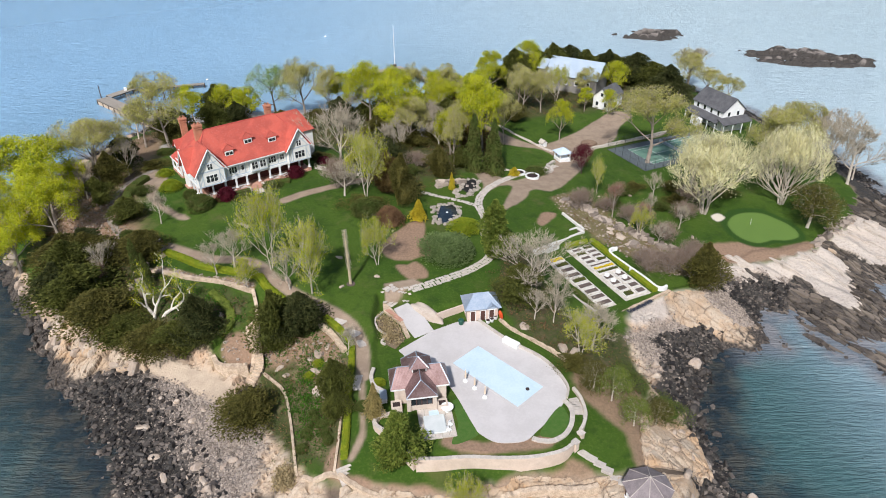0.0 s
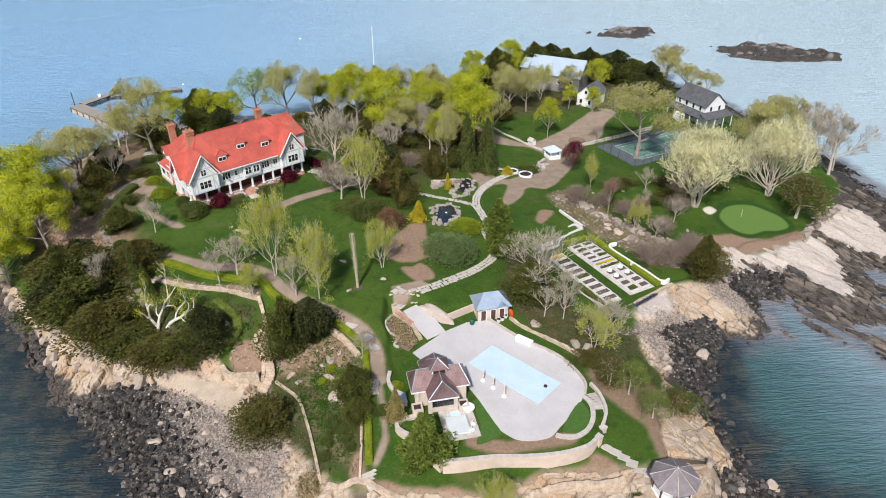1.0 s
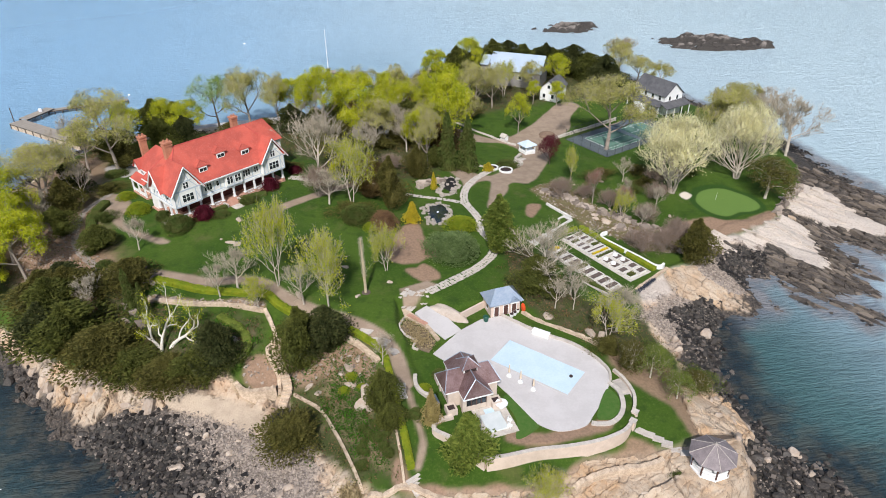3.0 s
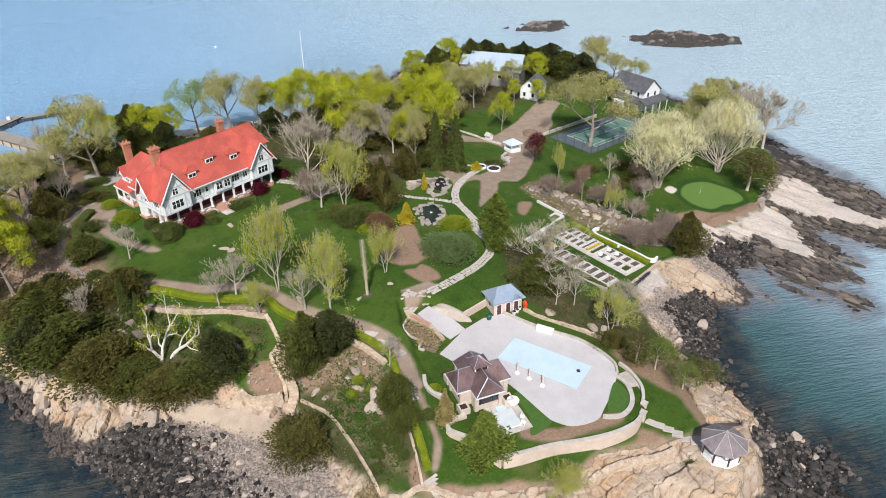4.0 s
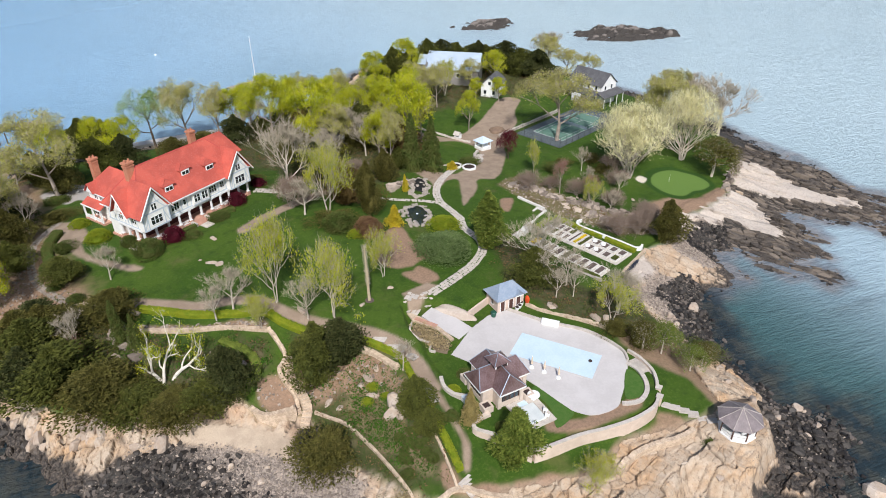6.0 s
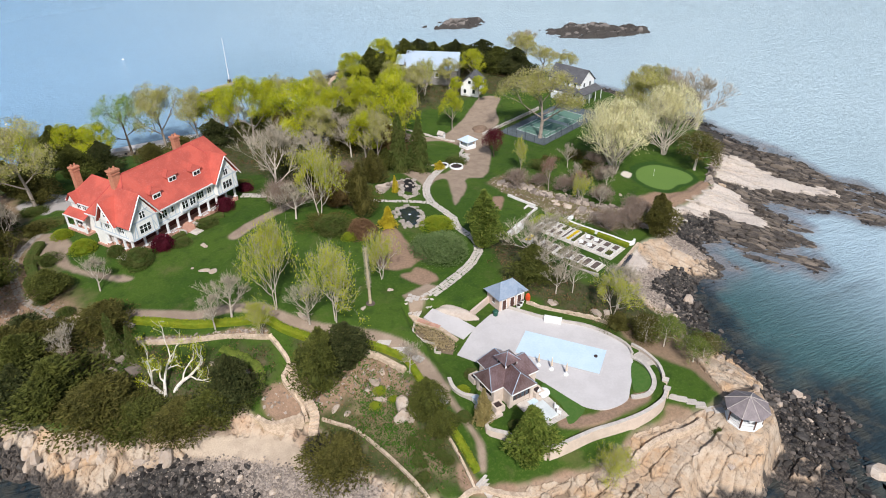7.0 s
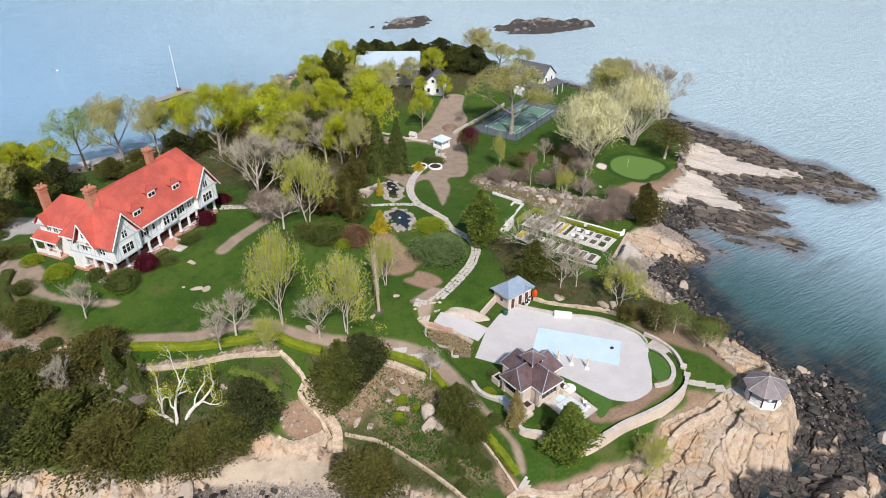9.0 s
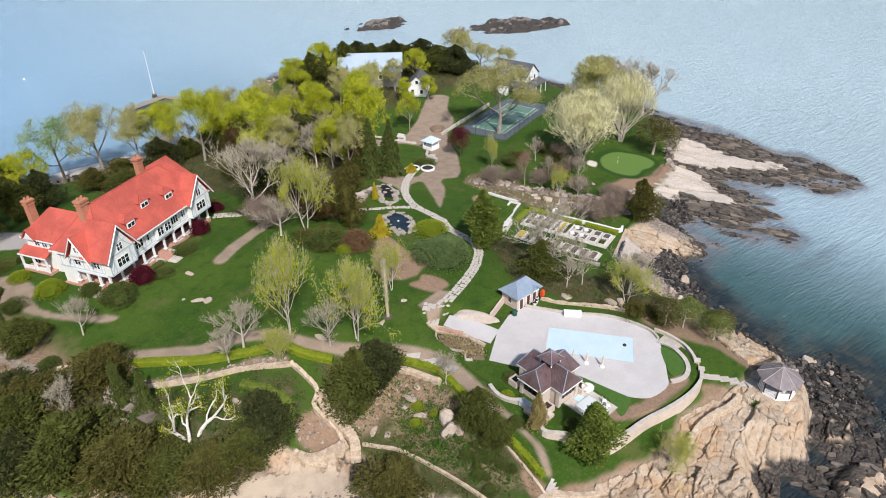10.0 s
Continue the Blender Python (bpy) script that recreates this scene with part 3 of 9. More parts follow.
k = Mat("island_ground", 0.9, 0, 0.2)
n_big, n_mid, n_fine, n_tiny = k.noise(0.07, 3), k.noise(0.45, 4), k.noise(2.2, 5, 0.7), k.noise(9, 3, 0.7)
grass = k.mix(k.ramp(n_big, 0.4, 0.62), (0.036, 0.080, 0.007), (0.056, 0.102, 0.011))
grass = k.mix(k.math("MULTIPLY", k.ramp(n_tiny, 0.45, 0.65), 0.45), grass, (0.024, 0.056, 0.006))
grass = k.mix(k.math("MULTIPLY", k.ramp(n_fine, 0.48, 0.68), 0.7), grass, (0.080, 0.122, 0.020))
grass = k.mix(k.math("MULTIPLY", k.ramp(n_mid, 0.5, 0.7), 0.6), grass, (0.019, 0.046, 0.006))
grass = k.mix(k.math("MULTIPLY", k.ramp(k.noise(0.16, 5, 0.65), 0.56, 0.72), 0.55), grass, (0.105, 0.105, 0.036))
earth = k.mix(k.ramp(n_fine, 0.35, 0.7), (0.31, 0.205, 0.138), (0.215, 0.145, 0.098))
earth = k.mix(k.math("MULTIPLY", k.ramp(n_tiny, 0.6, 0.75), 0.6), earth, (0.36, 0.29, 0.22))
pebble = k.mix(k.ramp(n_mid, 0.35, 0.65), (0.33, 0.255, 0.19), (0.27, 0.205, 0.15))
pebble = k.mix(k.math("MULTIPLY", k.ramp(n_tiny, 0.45, 0.7), 0.4), pebble, (0.22, 0.16, 0.11))
thicket = k.mix(k.ramp(n_fine, 0.35, 0.65), (0.085, 0.075, 0.035), (0.045, 0.065, 0.018))
thicket = k.mix(k.math("MULTIPLY", k.ramp(n_mid, 0.5, 0.7), 0.6), thicket, (0.15, 0.11, 0.07))
joint = k.joints(0.42, (0.5, 1.35, 0.8), 35)
stone = k.mix(k.ramp(n_mid, 0.35, 0.65), (0.45, 0.335, 0.235), (0.52, 0.43, 0.33))
stone = k.mix(k.ramp(n_fine, 0.52, 0.72), stone, (0.27, 0.20, 0.145))
stone = k.mix(k.math("MULTIPLY", k.ramp(n_big, 0.5, 0.65), 0.5), stone, (0.50, 0.33, 0.21))
# shade in cracks and block gaps painted as dark brown colour
stone = k.mix(k.math("MULTIPLY", k.ramp(joint, 0.03, 0.0), 0.4), stone, (0.16, 0.12, 0.09))
stone = k.mix(k.math("MULTIPLY", k.attr("joint"), 0.9), stone, k.mix(n_fine, (0.075, 0.055, 0.042), (0.13, 0.098, 0.072)))
white_rock = k.mix(k.ramp(n_fine, 0.45, 0.7), (0.50, 0.45, 0.40), (0.36, 0.32, 0.285))
stone = k.mix(k.math("MULTIPLY", k.math("MULTIPLY", k.attr("pale"), k.math("SUBTRACT", 1.0, k.attr("joint"))), 0.8), stone, white_rock)
weed = k.mix(k.ramp(n_fine, 0.4, 0.65), (0.030, 0.028, 0.026), (0.075, 0.066, 0.055))
shingle = k.mix(k.ramp(n_fine, 0.35, 0.6), (0.33, 0.28, 0.24), (0.20, 0.17, 0.15))
beach = k.mix(k.ramp(n_mid, 0.4, 0.65), (0.47, 0.38, 0.285), (0.40, 0.32, 0.24))
c = k.mix(k.attr("wild"), grass, thicket)
c = k.mix(k.math("MULTIPLY", k.attr("lush"), k.ramp(n_mid, 0.4, 0.6)), c, (0.055, 0.17, 0.018))
c = k.mix(k.attr("soil"), c, earth)
c = k.mix(k.attr("gravel"), c, pebble)
c = k.mix(k.attr("paved"), c, (0.42, 0.39, 0.36))
c = k.mix(k.attr("collar"), c, k.mix(n_fine, (0.018, 0.055, 0.006), (0.030, 0.070, 0.010)))
c = k.mix(k.attr("green"), c, k.mix(n_fine, (0.125, 0.205, 0.045), (0.10, 0.18, 0.038)))
c = k.mix(k.attr("bunker"), c, (0.62, 0.56, 0.47))
c = k.mix(k.attr("rock"), c, stone)
c = k.mix(k.attr("cobble"), c, shingle)
c = k.mix(k.attr("sand"), c, beach)
c = k.mix(k.attr("tide"), c, weed)
k.color(c)
k.put(k.b.inputs["Roughness"], k.math("SUBTRACT", 0.92, k.math("MULTIPLY", k.attr("tide"), 0.35)))
k.bump(k.math("ADD", k.math("MULTIPLY", n_fine, 0.7), k.math("MULTIPLY", n_tiny, 0.5)), 0.22, 0.7)
me.materials.append(k.m)
ground = tagged(new("ground", me), "island ground of lawn, bare soil, gravel and granite ledges", "ground", kind="structure")

# ---- sea ----
def axis(lo, hi, fine, far):
    a = list(np.arange(lo, hi, fine))
    d, b, e = fine, [], []
    p, q = a[0], a[-1]
    while q < far:
        d *= 1.25
        p, q = p - d, q + d
        b.append(p)
        e.append(q)
    return np.array(b[::-1] + a + e)


sx, sy = np.meshgrid(axis(-150, 160, 1.8, 4000), axis(20, 310, 1.8, 4000), indexing="ij")
ds = line_dist(sx, sy, shore_line)
ds = np.where(inside(sx, sy, shore_line), 0, ds) + 4 * vnoise(sx, sy, 9, 51) + 2 * vnoise(sx, sy, 3, 52)
n0, n1 = sx.shape
ii = np.arange(n0 * n1).reshape(n0, n1)
sea_me = bpy.data.meshes.new("sea")
sea_me.from_pydata(np.stack([sx.ravel(), sy.ravel(), np.zeros(n0 * n1)], 1).tolist(), [],
                   np.stack([ii[:-1, :-1].ravel(), ii[1:, :-1].ravel(), ii[1:, 1:].ravel(), ii[:-1, 1:].ravel()], 1).tolist())
sea_me.attributes.new("shallow", "FLOAT", "POINT").data.foreach_set("value", (1 - step(ds, 1.0, np.where(((sx < -20) & (sy < 150)), 24, np.where(((sx > 50) & (sy > 82)) | (sy > 165), 4.5, np.where((sx > 30) & (sy < 62), 18, 11))))).ravel().astype(np.float32))
# nearshore teal, weakened in the east, where the sky's reflection is painted instead
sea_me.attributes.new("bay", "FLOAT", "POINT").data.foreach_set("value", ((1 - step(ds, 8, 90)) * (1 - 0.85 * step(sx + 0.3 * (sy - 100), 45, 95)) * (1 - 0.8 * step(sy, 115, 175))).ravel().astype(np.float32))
sea_me.attributes.new("sandy", "FLOAT", "POINT").data.foreach_set("value", np.maximum(step(sx, 48, 58) * step(sy, 78, 90), step(sy, 150, 175)).ravel().astype(np.float32))
# how far the pale sky reflection is painted into the colour, rising eastward
sea_me.attributes.new("sky_sheen", "FLOAT", "POINT").data.foreach_set("value", step(sx + 0.1 * sy, -120, 180).ravel().astype(np.float32))
sea_me.shade_smooth()
k = Mat("sea_water", 0.10, 0, 0.6)
wide = k.noise(0.02, 3)
# open water with the sky's reflection in its base colour: blue west, pale east
deep = k.mix(wide, k.mix(k.attr("sky_sheen"), (0.235, 0.43, 0.63), (0.44, 0.57, 0.625)), k.mix(k.attr("sky_sheen"), (0.26, 0.455, 0.65), (0.49, 0.61, 0.66)))
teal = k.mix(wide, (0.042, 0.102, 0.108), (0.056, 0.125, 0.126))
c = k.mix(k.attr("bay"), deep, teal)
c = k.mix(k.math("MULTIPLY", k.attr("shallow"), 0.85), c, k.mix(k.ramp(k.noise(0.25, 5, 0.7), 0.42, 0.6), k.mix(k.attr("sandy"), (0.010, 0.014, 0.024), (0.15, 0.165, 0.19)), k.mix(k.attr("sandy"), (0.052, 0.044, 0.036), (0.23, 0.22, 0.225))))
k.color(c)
k.put(k.b.inputs["Specular IOR Level"], k.math("SUBTRACT", 0.6, k.math("MULTIPLY", k.attr("shallow"), 0.42)))
rip = k.noise(0.8, 5, 0.65, (0.5, 2.6, 1.0))
swell = k.noise(0.12, 3, 0.5, (0.7, 2.0, 1.0))
k.bump(k.math("ADD", k.math("MULTIPLY", rip, 0.6), k.math("ADD", k.math("MULTIPLY", swell, 0.4), k.math("MULTIPLY", k.noise(0.3, 4, 0.6, (0.45, 2.2, 1.0)), 0.55))), 1.0, 0.9)
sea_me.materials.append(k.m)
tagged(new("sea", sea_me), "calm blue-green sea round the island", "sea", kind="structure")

# ---- rock islets ----
k = Mat("ledge_rock", 0.8, 0, 0.25)
fn = k.noise(1.6, 6, 0.72)
M_LEDGE = k.color(k.mix(k.attr("dry"), k.mix(fn, (0.022, 0.020, 0.019), (0.085, 0.075, 0.065)), k.mix(fn, (0.075, 0.066, 0.060), (0.30, 0.265, 0.235)))).bump(fn, 0.5).m


def islet(cx, cy, lx, ly, turn, top, seed):
    n, w = 110, 64
    ax, ay = np.meshgrid(np.linspace(-1.25, 1.25, n), np.linspace(-1.25, 1.25, w), indexing="ij")
    px, py = ax * lx, ay * ly
    r = np.hypot(ax, ay) + 0.6 * vnoise(px, py * 1.8, 10, seed) + 0.5 * vnoise(px, py * 2.2, 4.0, seed + 1)
    c1, _, _, ed = cells(px, py, 5.5, 2.0, seed + 2)
    spine = np.abs(vnoise(px, py * 3.5, 13, seed + 4)) * 2
    h = top * (step(1 - r, -0.1, 0.7)) + 1.6 * spine * step(1 - r, -0.1, 0.2) + step(1 - r, -0.15, 0.15) * ((c1 - 0.45) * 2.2 - 0.6 * np.exp(-ed / 0.5) + 1.0 * vnoise(px, py, 1.5, seed + 7)) - 0.7 * step(r, 0.85, 1.15)
    ids = np.arange(n * w).reshape(n, w)
    ob = raw("rock_islet", np.stack([px.ravel(), py.ravel(), h.ravel()], 1).tolist(),
             np.stack([ids[:-1, :-1].ravel(), ids[1:, :-1].ravel(), ids[1:, 1:].ravel(), ids[:-1, 1:].ravel()], 1).tolist(), M_LEDGE)
    dry = step(h + 2.4 * vnoise(px, py * 2.5, 5, seed + 5) + 2.8 * vnoise(px, py * 1.6, 1.8, seed + 6), 2.3, 3.1)
    ob.data.attributes.new("dry", "FLOAT", "POINT").data.foreach_set("value", dry.ravel().astype(np.float32))
    ob.matrix_world = pose(cx, cy, 0, 0, 0, turn)
    return tagged(ob, "low dark weathered granite islet in open water", "islet", "offshore islets")


islet(97.5, 325, 15.5, 7.5, -8, 1.4, 61)
islet(156, 285, 23.5, 11.5, -16, 1.3, 71)

# ---- pool terrace ----
terrace = thing("pool_terrace", pose(0, 0, 0), "pale concrete pool terrace with a rounded rim", "terrace")
terrace["kind"] = "structure"
POOL = pose(7.0, 80.7, DECK_Z, 0, 0, -45.5)
bm = bmesh.new()
deck_line = np.vstack([np.array(DECK[:4], float), curve(DECK[4:14], 5, False), np.array(DECK[14:], float)])
prism(bm, deck_line, DECK_Z - 0.6, DECK_Z)
part("deck_slab", bm, M_DECK, terrace)
# low kerb on the seaward rim
bm = bmesh.new()
rim = curve([(4.6, 94.8), (9.6, 89.0), (14.2, 85.1), (16.6, 81.6), (17.9, 77.8), (17.4, 75.4)], 6, False)
for p, q in zip(rim[:-1], rim[1:]):
    d = Vector((*(q - p), 0))
    box(bm, 0, d.length + 0.02, -0.18, 0.18, DECK_Z - 0.1, DECK_Z + 0.45, pose(p[0], p[1], 0, 0, 0, math.degrees(math.atan2(d.y, d.x))))
part("rim_kerb", bm, M_PALE, terrace, "pale low kerb along the rim")

M_COVER = surface("pool_cover", (0.47, 0.60, 0.69), (0.54, 0.66, 0.73), 0.35, 0.45, 0.01)
pool = thing("swimming_pool", POOL, "rectangular pool under a taut pale blue cover", "pool")
bm = boxes((-7.0, 7.0, -3.1, 3.1, 0.0, 0.035), bevel=0.02)
part("pool_cover", bm, M_COVER, pool, "pale blue cover")
bm = boxes((-7.3, 7.3, 3.1, 3.4, 0, 0.05), (-7.3, 7.3, -3.4, -3.1, 0, 0.05), (-7.3, -7.0, -3.1, 3.1, 0, 0.05), (7.0, 7.3, -3.1, 3.1, 0, 0.05))
part("coping", bm, M_DECK, pool)
bm = bmesh.new()
tube(bm, (5.6, 0.9, 0.03), (5.6, 0.9, 0.2), 0.32, 0.28, 10)
part("skimmer_float", bm, M_DARK, pool)

bench = thing("storage_bench", pose(9.9, 88.2, DECK_Z, 0, 0, -40), "long white storage bench beside the pool terrace rim", "bench")
part("chest", boxes((-1.5, 1.5, -0.5, 0.5, 0, 0.75), bevel=0.04), M_WHITE, bench)
part("lid", boxes((-1.55, 1.55, -0.55, 0.55, 0.75, 0.85), bevel=0.03), M_WHITE, bench)

M_CANVAS = surface("tan_canvas", (0.66, 0.55, 0.42), (0.58, 0.47, 0.35), 2, 0.9, 0.01)


def closed_umbrella(x, y):
    u = thing("closed_umbrella", pose(x, y, DECK_Z), "closed tan patio umbrella on a white base", "umbrella", "umbrellas by the pool")
    bm = bmesh.new()
    tube(bm, (0, 0, 0.0), (0, 0, 0.18), 0.42, 0.34, 14)
    part("base", bm, M_WHITE, u)
    bm = bmesh.new()
    tube(bm, (0, 0, 0.18), (0, 0, 2.5), 0.035, 0.03, 8)
    part("pole", bm, M_WHITE, u)
    bm = bmesh.new()
    tube(bm, (0, 0, 1.0), (0, 0, 2.3), 0.17, 0.07, 10)
    tube(bm, (0, 0, 0.85), (0, 0, 1.0), 0.2, 0.17, 10)
    part("canopy", bm, M_CANVAS, u)
    return u


closed_umbrella(1.9, 79.3)
closed_umbrella(3.3, 77.6)
closed_umbrella(4.8, 75.6)

# spa terrace beside the pavilion
SPA = pose(-2.6, 70.6, DECK_Z - 0.02, 0, 0, 9)
spa = thing("spa_terrace", SPA, "small stone-paved spa terrace beside the pavilion", "terrace")
bm = bmesh.new()
for i in range(5):
    for j in range(5):
        box(bm, -2.6 + i * 1.04, -2.6 + i * 1.04 + 1.0, -3.2 + j * 1.2, -3.2 + j * 1.2 + 1.16, -0.3, 0.06)
part("paving", bm, M_PALE, spa)
part("spa_cover", boxes((-1.9, 1.3, -2.4, 1.2, 0.06, 0.32), bevel=0.08), surface("spa_cover", (0.60, 0.63, 0.62), (0.52, 0.56, 0.55), 0.7, 0.6, 0.01), spa, "pale grey cover")
part("water_basin", boxes((-0.9, 0.6, 1.35, 2.3, 0.06, 0.14), bevel=0.05), M_COVER, spa, "small blue basin")
bm = bmesh.new()
tube(bm, (0, 0, 0), (0, 0, 0.85), 0.06, 0.06, 10)
tube(bm, (0, 0, 0.8), (0, 0, 0.92), 0.95, 0.95, 24)
tube(bm, (0, 0, 0), (0, 0, 0.05), 0.4, 0.4, 14)
rt = thing("round_table", SPA @ pose(1.9, 1.9, 0.06), "round white table beside the spa", "table")
part("tabletop", bm, M_WHITE, rt)
for x, y in ((1.9, -1.2), (1.5, -2.2)):
    ch = thing("patio_chair", SPA @ pose(x, y, 0.06, 0, 0, 40), "white patio chair on the spa terrace", "chair", "chairs on the spa terrace")
    part("seat", boxes((-0.3, 0.3, -0.3, 0.3, 0.35, 0.45), bevel=0.03), M_WHITE, ch)
    part("backrest", boxes((-0.3, 0.3, 0.24, 0.32, 0.45, 0.95), bevel=0.03), M_WHITE, ch)
    for lx in (-0.26, 0.26):
        for ly in (-0.26, 0.26):
            part("leg", boxes((lx - 0.03, lx + 0.03, ly - 0.03, ly + 0.03, 0, 0.36)), M_WHITE, ch)


# ---- walls that follow a line ----
def wall_line(name, pts, thick, top, label, material, foot=None, cap=None, lumpy=0.0, n=6, category="wall"):
    """A wall along a plan line. top, foot: heights or functions of the plan place; a cap of stones is a part."""
    c = curve(pts, n, False)
    ns = np.gradient(c, axis=0)
    ns = np.stack([-ns[:, 1], ns[:, 0]], 1) / np.linalg.norm(ns, axis=1)[:, None]
    V, F = [], []
    for i, ((x, y), (nx, ny)) in enumerate(zip(c, ns)):
        t = top(x, y) if callable(top) else top
        b = (foot(x, y) if callable(foot) else foot) if foot is not None else min(ground_at(x + 0.5 * nx, y + 0.5 * ny), ground_at(x - 0.5 * nx, y - 0.5 * ny)) - 0.5
        t += lumpy * random.uniform(-1, 1)
        w = thick / 2 * (1 + 0.25 * lumpy * random.uniform(-1, 1))
        V += [(x - nx * w * 1.1, y - ny * w * 1.1, b), (x - nx * w, y - ny * w, t), (x + nx * w, y + ny * w, t + lumpy * random.uniform(-0.5, 0.5)), (x + nx * w * 1.1, y + ny * w * 1.1, b)]
        if i:
            k = 4 * i
            F += [(k - 4 + a, k - 4 + (a + 1) % 4, k + (a + 1) % 4, k + a) for a in range(4)]
    F += [(0, 3, 2, 1), (len(V) - 4, len(V) - 3, len(V) - 2, len(V) - 1)]
    me_v = [Vector(v) for v in V]
    ob = raw(name, me_v, F, material)
    bmm = bmesh.new()
    bmm.from_mesh(ob.data)
    bmesh.ops.recalc_face_normals(bmm, faces=bmm.faces)
    bmm.to_mesh(ob.data)
    bmm.free()
    tagged(ob, label, category)
    if cap:
        run = 0.0
        for (x, y), (x2, y2) in zip(c[:-1], c[1:]):
            L = math.hypot(x2 - x, y2 - y)
            t = top((x + x2) / 2, (y + y2) / 2) if callable(top) else top
            me_c = CAPS[int(run * 3) % len(CAPS)]
            m = pose((x + x2) / 2, (y + y2) / 2, t + 0.02, 0, 0, math.degrees(math.atan2(y2 - y, x2 - x))) @ Matrix.Diagonal((L * 1.01, thick * 1.16, cap, 1))
            shared("capstone", me_c, m, ob)
            run += L
    return ob


def piece_mesh(name, material, seed, jitter=0.08, bevel=0.12):
    """A slightly uneven stone of unit size, resting on its base."""
    r = random.Random(seed)
    bm = bmesh.new()
    box(bm, -0.5, 0.5, -0.5, 0.5, 0, 1)
    for v in bm.verts:
        v.co += Vector((r.uniform(-1, 1), r.uniform(-1, 1), r.uniform(-1, 0.3) if v.co.z > 0.5 else 0)) * jitter
    bmesh.ops.bevel(bm, geom=[e for e in bm.edges if e.verts[0].co.z + e.verts[1].co.z > 0.6], offset=bevel, segments=1, affect="EDGES")
    me = bpy.data.meshes.new(name)
    bm.to_mesh(me)
    bm.free()
    me.materials.append(material)
    return me


CAPS = [piece_mesh("capstone", M_PALE, s, 0.05, 0.05) for s in range(5)]
OUTER = [(17.0, 66.3), (15.0, 64.8), (11, 63.8), (6.5, 63.6), (2.0, 63.8), (-2.6, 63.5), (-5.4, 63.5)]
M_SMOOTH = surface("smooth_retaining_stone", (0.62, 0.51, 0.42), (0.52, 0.42, 0.34), 0.8, 0.8, 0.03, fine=5)
wall_line("terrace_retaining_wall", OUTER, 0.45, DECK_Z + 0.25, "curved pinkish-beige retaining wall round the pool terrace", M_SMOOTH, foot=4.4, cap=0.12)
wall_line("planter_wall", [(-5.6, 63.6), (-7.6, 65.6), (-9.6, 68.0), (-11.8, 70.2), (-10.4, 72.4)], 0.5, DECK_Z + 0.35, "beige stone planter wall below the pavilion", M_SMOOTH, foot=4.6, cap=0.14, n=4)
wall_line("curved_garden_wall", [(-12.9, 81.6), (-13.1, 79.4), (-12.3, 77.4), (-10.6, 76.2)], 0.5, DECK_Z + 0.7, "low curved pale stone wall beside the pavilion", M_PALE, foot=6.0, cap=0.12, n=5)
wall_line("stair_retaining_wall", [(18.7, 77.4), (19.5, 75.2), (19.7, 72.0), (19.0, 69.8), (18.3, 68.6)], 0.4, DECK_Z + 0.3, "beige stone wall along the outside of the curved steps", M_SMOOTH, foot=4.8, cap=0.12, n=5)
wall_line("inner_stair_wall", [(16.9, 74.9), (17.6, 73.6), (17.7, 71.9), (17.1, 69.6), (15.8, 67.8), (14.0, 66.8), (12.2, 66.9), (11.2, 67.3)], 0.6, DECK_Z + 0.12, "pale curved wall round the bed beside the terrace steps", M_PALE, foot=5.6, cap=0.08, n=5)
for x, y in ((18.35, 68.2), (17.3, 66.5)):
    pier_ob = thing("stone_pier", pose(x, y, 5.4, 0, 0, 40), "square beige stone pier at the foot of the steps", "pier", "piers by the steps")
    part("shaft", boxes((-0.4, 0.4, -0.4, 0.4, -0.6, 2.3), bevel=0.03), M_SMOOTH, pier_ob)
    part("cap", boxes((-0.5, 0.5, -0.5, 0.5, 2.3, 2.45), bevel=0.03), M_PALE, pier_ob)
steps_ob = thing("terrace_steps", pose(0, 0, 0), "curved flight of pale stone steps beside the pool terrace", "steps")
flight = curve([(18.35, 75.4), (18.7, 73.6), (18.7, 71.6), (18.0, 69.5), (16.9, 68.0), (16.0, 67.2)], 4, False)
for i in range(len(flight) - 1):
    (x, y), (x2, y2) = flight[i], flight[i + 1]
    L = math.hypot(x2 - x, y2 - y)
    part("tread", box(bmesh.new(), -L * 0.6, L * 0.6, -0.75, 0.75, 5.2, DECK_Z - 0.02 - 1.35 * max(0, i - 5) / (len(flight) - 6), pose((x + x2) / 2, (y + y2) / 2, 0, 0, 0, math.degrees(math.atan2(y2 - y, x2 - x)))), M_PALE, steps_ob)
part("landing", prism(bmesh.new(), [(16.9, 68.0), (17.5, 67.0), (17.0, 66.4), (15.0, 65.3), (13.4, 65.6), (13.8, 66.5), (15.6, 67.3)], 5.0, 6.12), M_PALE, steps_ob)

# grass patch inside the curve of the steps
bm = bmesh.new()
prism(bm, curve([(16.0, 73.6), (17.1, 71.6), (16.5, 69.4), (15.1, 67.9), (13.7, 67.6), (12.5, 68.5)], 4), DECK_Z - 0.5, DECK_Z + 0.03)
M_TURF = surface("turf", (0.045, 0.115, 0.016), (0.07, 0.13, 0.025), 1.5, 0.95, 0.05)
tagged(part("planting_bed", bm, M_TURF), "small grassy bed in the curve of the steps", "bed")
bm = bmesh.new()
prism(bm, curve([(1.2, 75.0), (2.8, 71.2), (3.8, 68.6), (1.4, 66.8), (-0.4, 66.6), (0.6, 70), (-0.2, 74.6)], 4), DECK_Z - 0.4, DECK_Z - 0.05)
tagged(part("lawn_strip", bm, M_TURF), "strip of lawn between spa and pool terrace", "lawn", kind="structure")

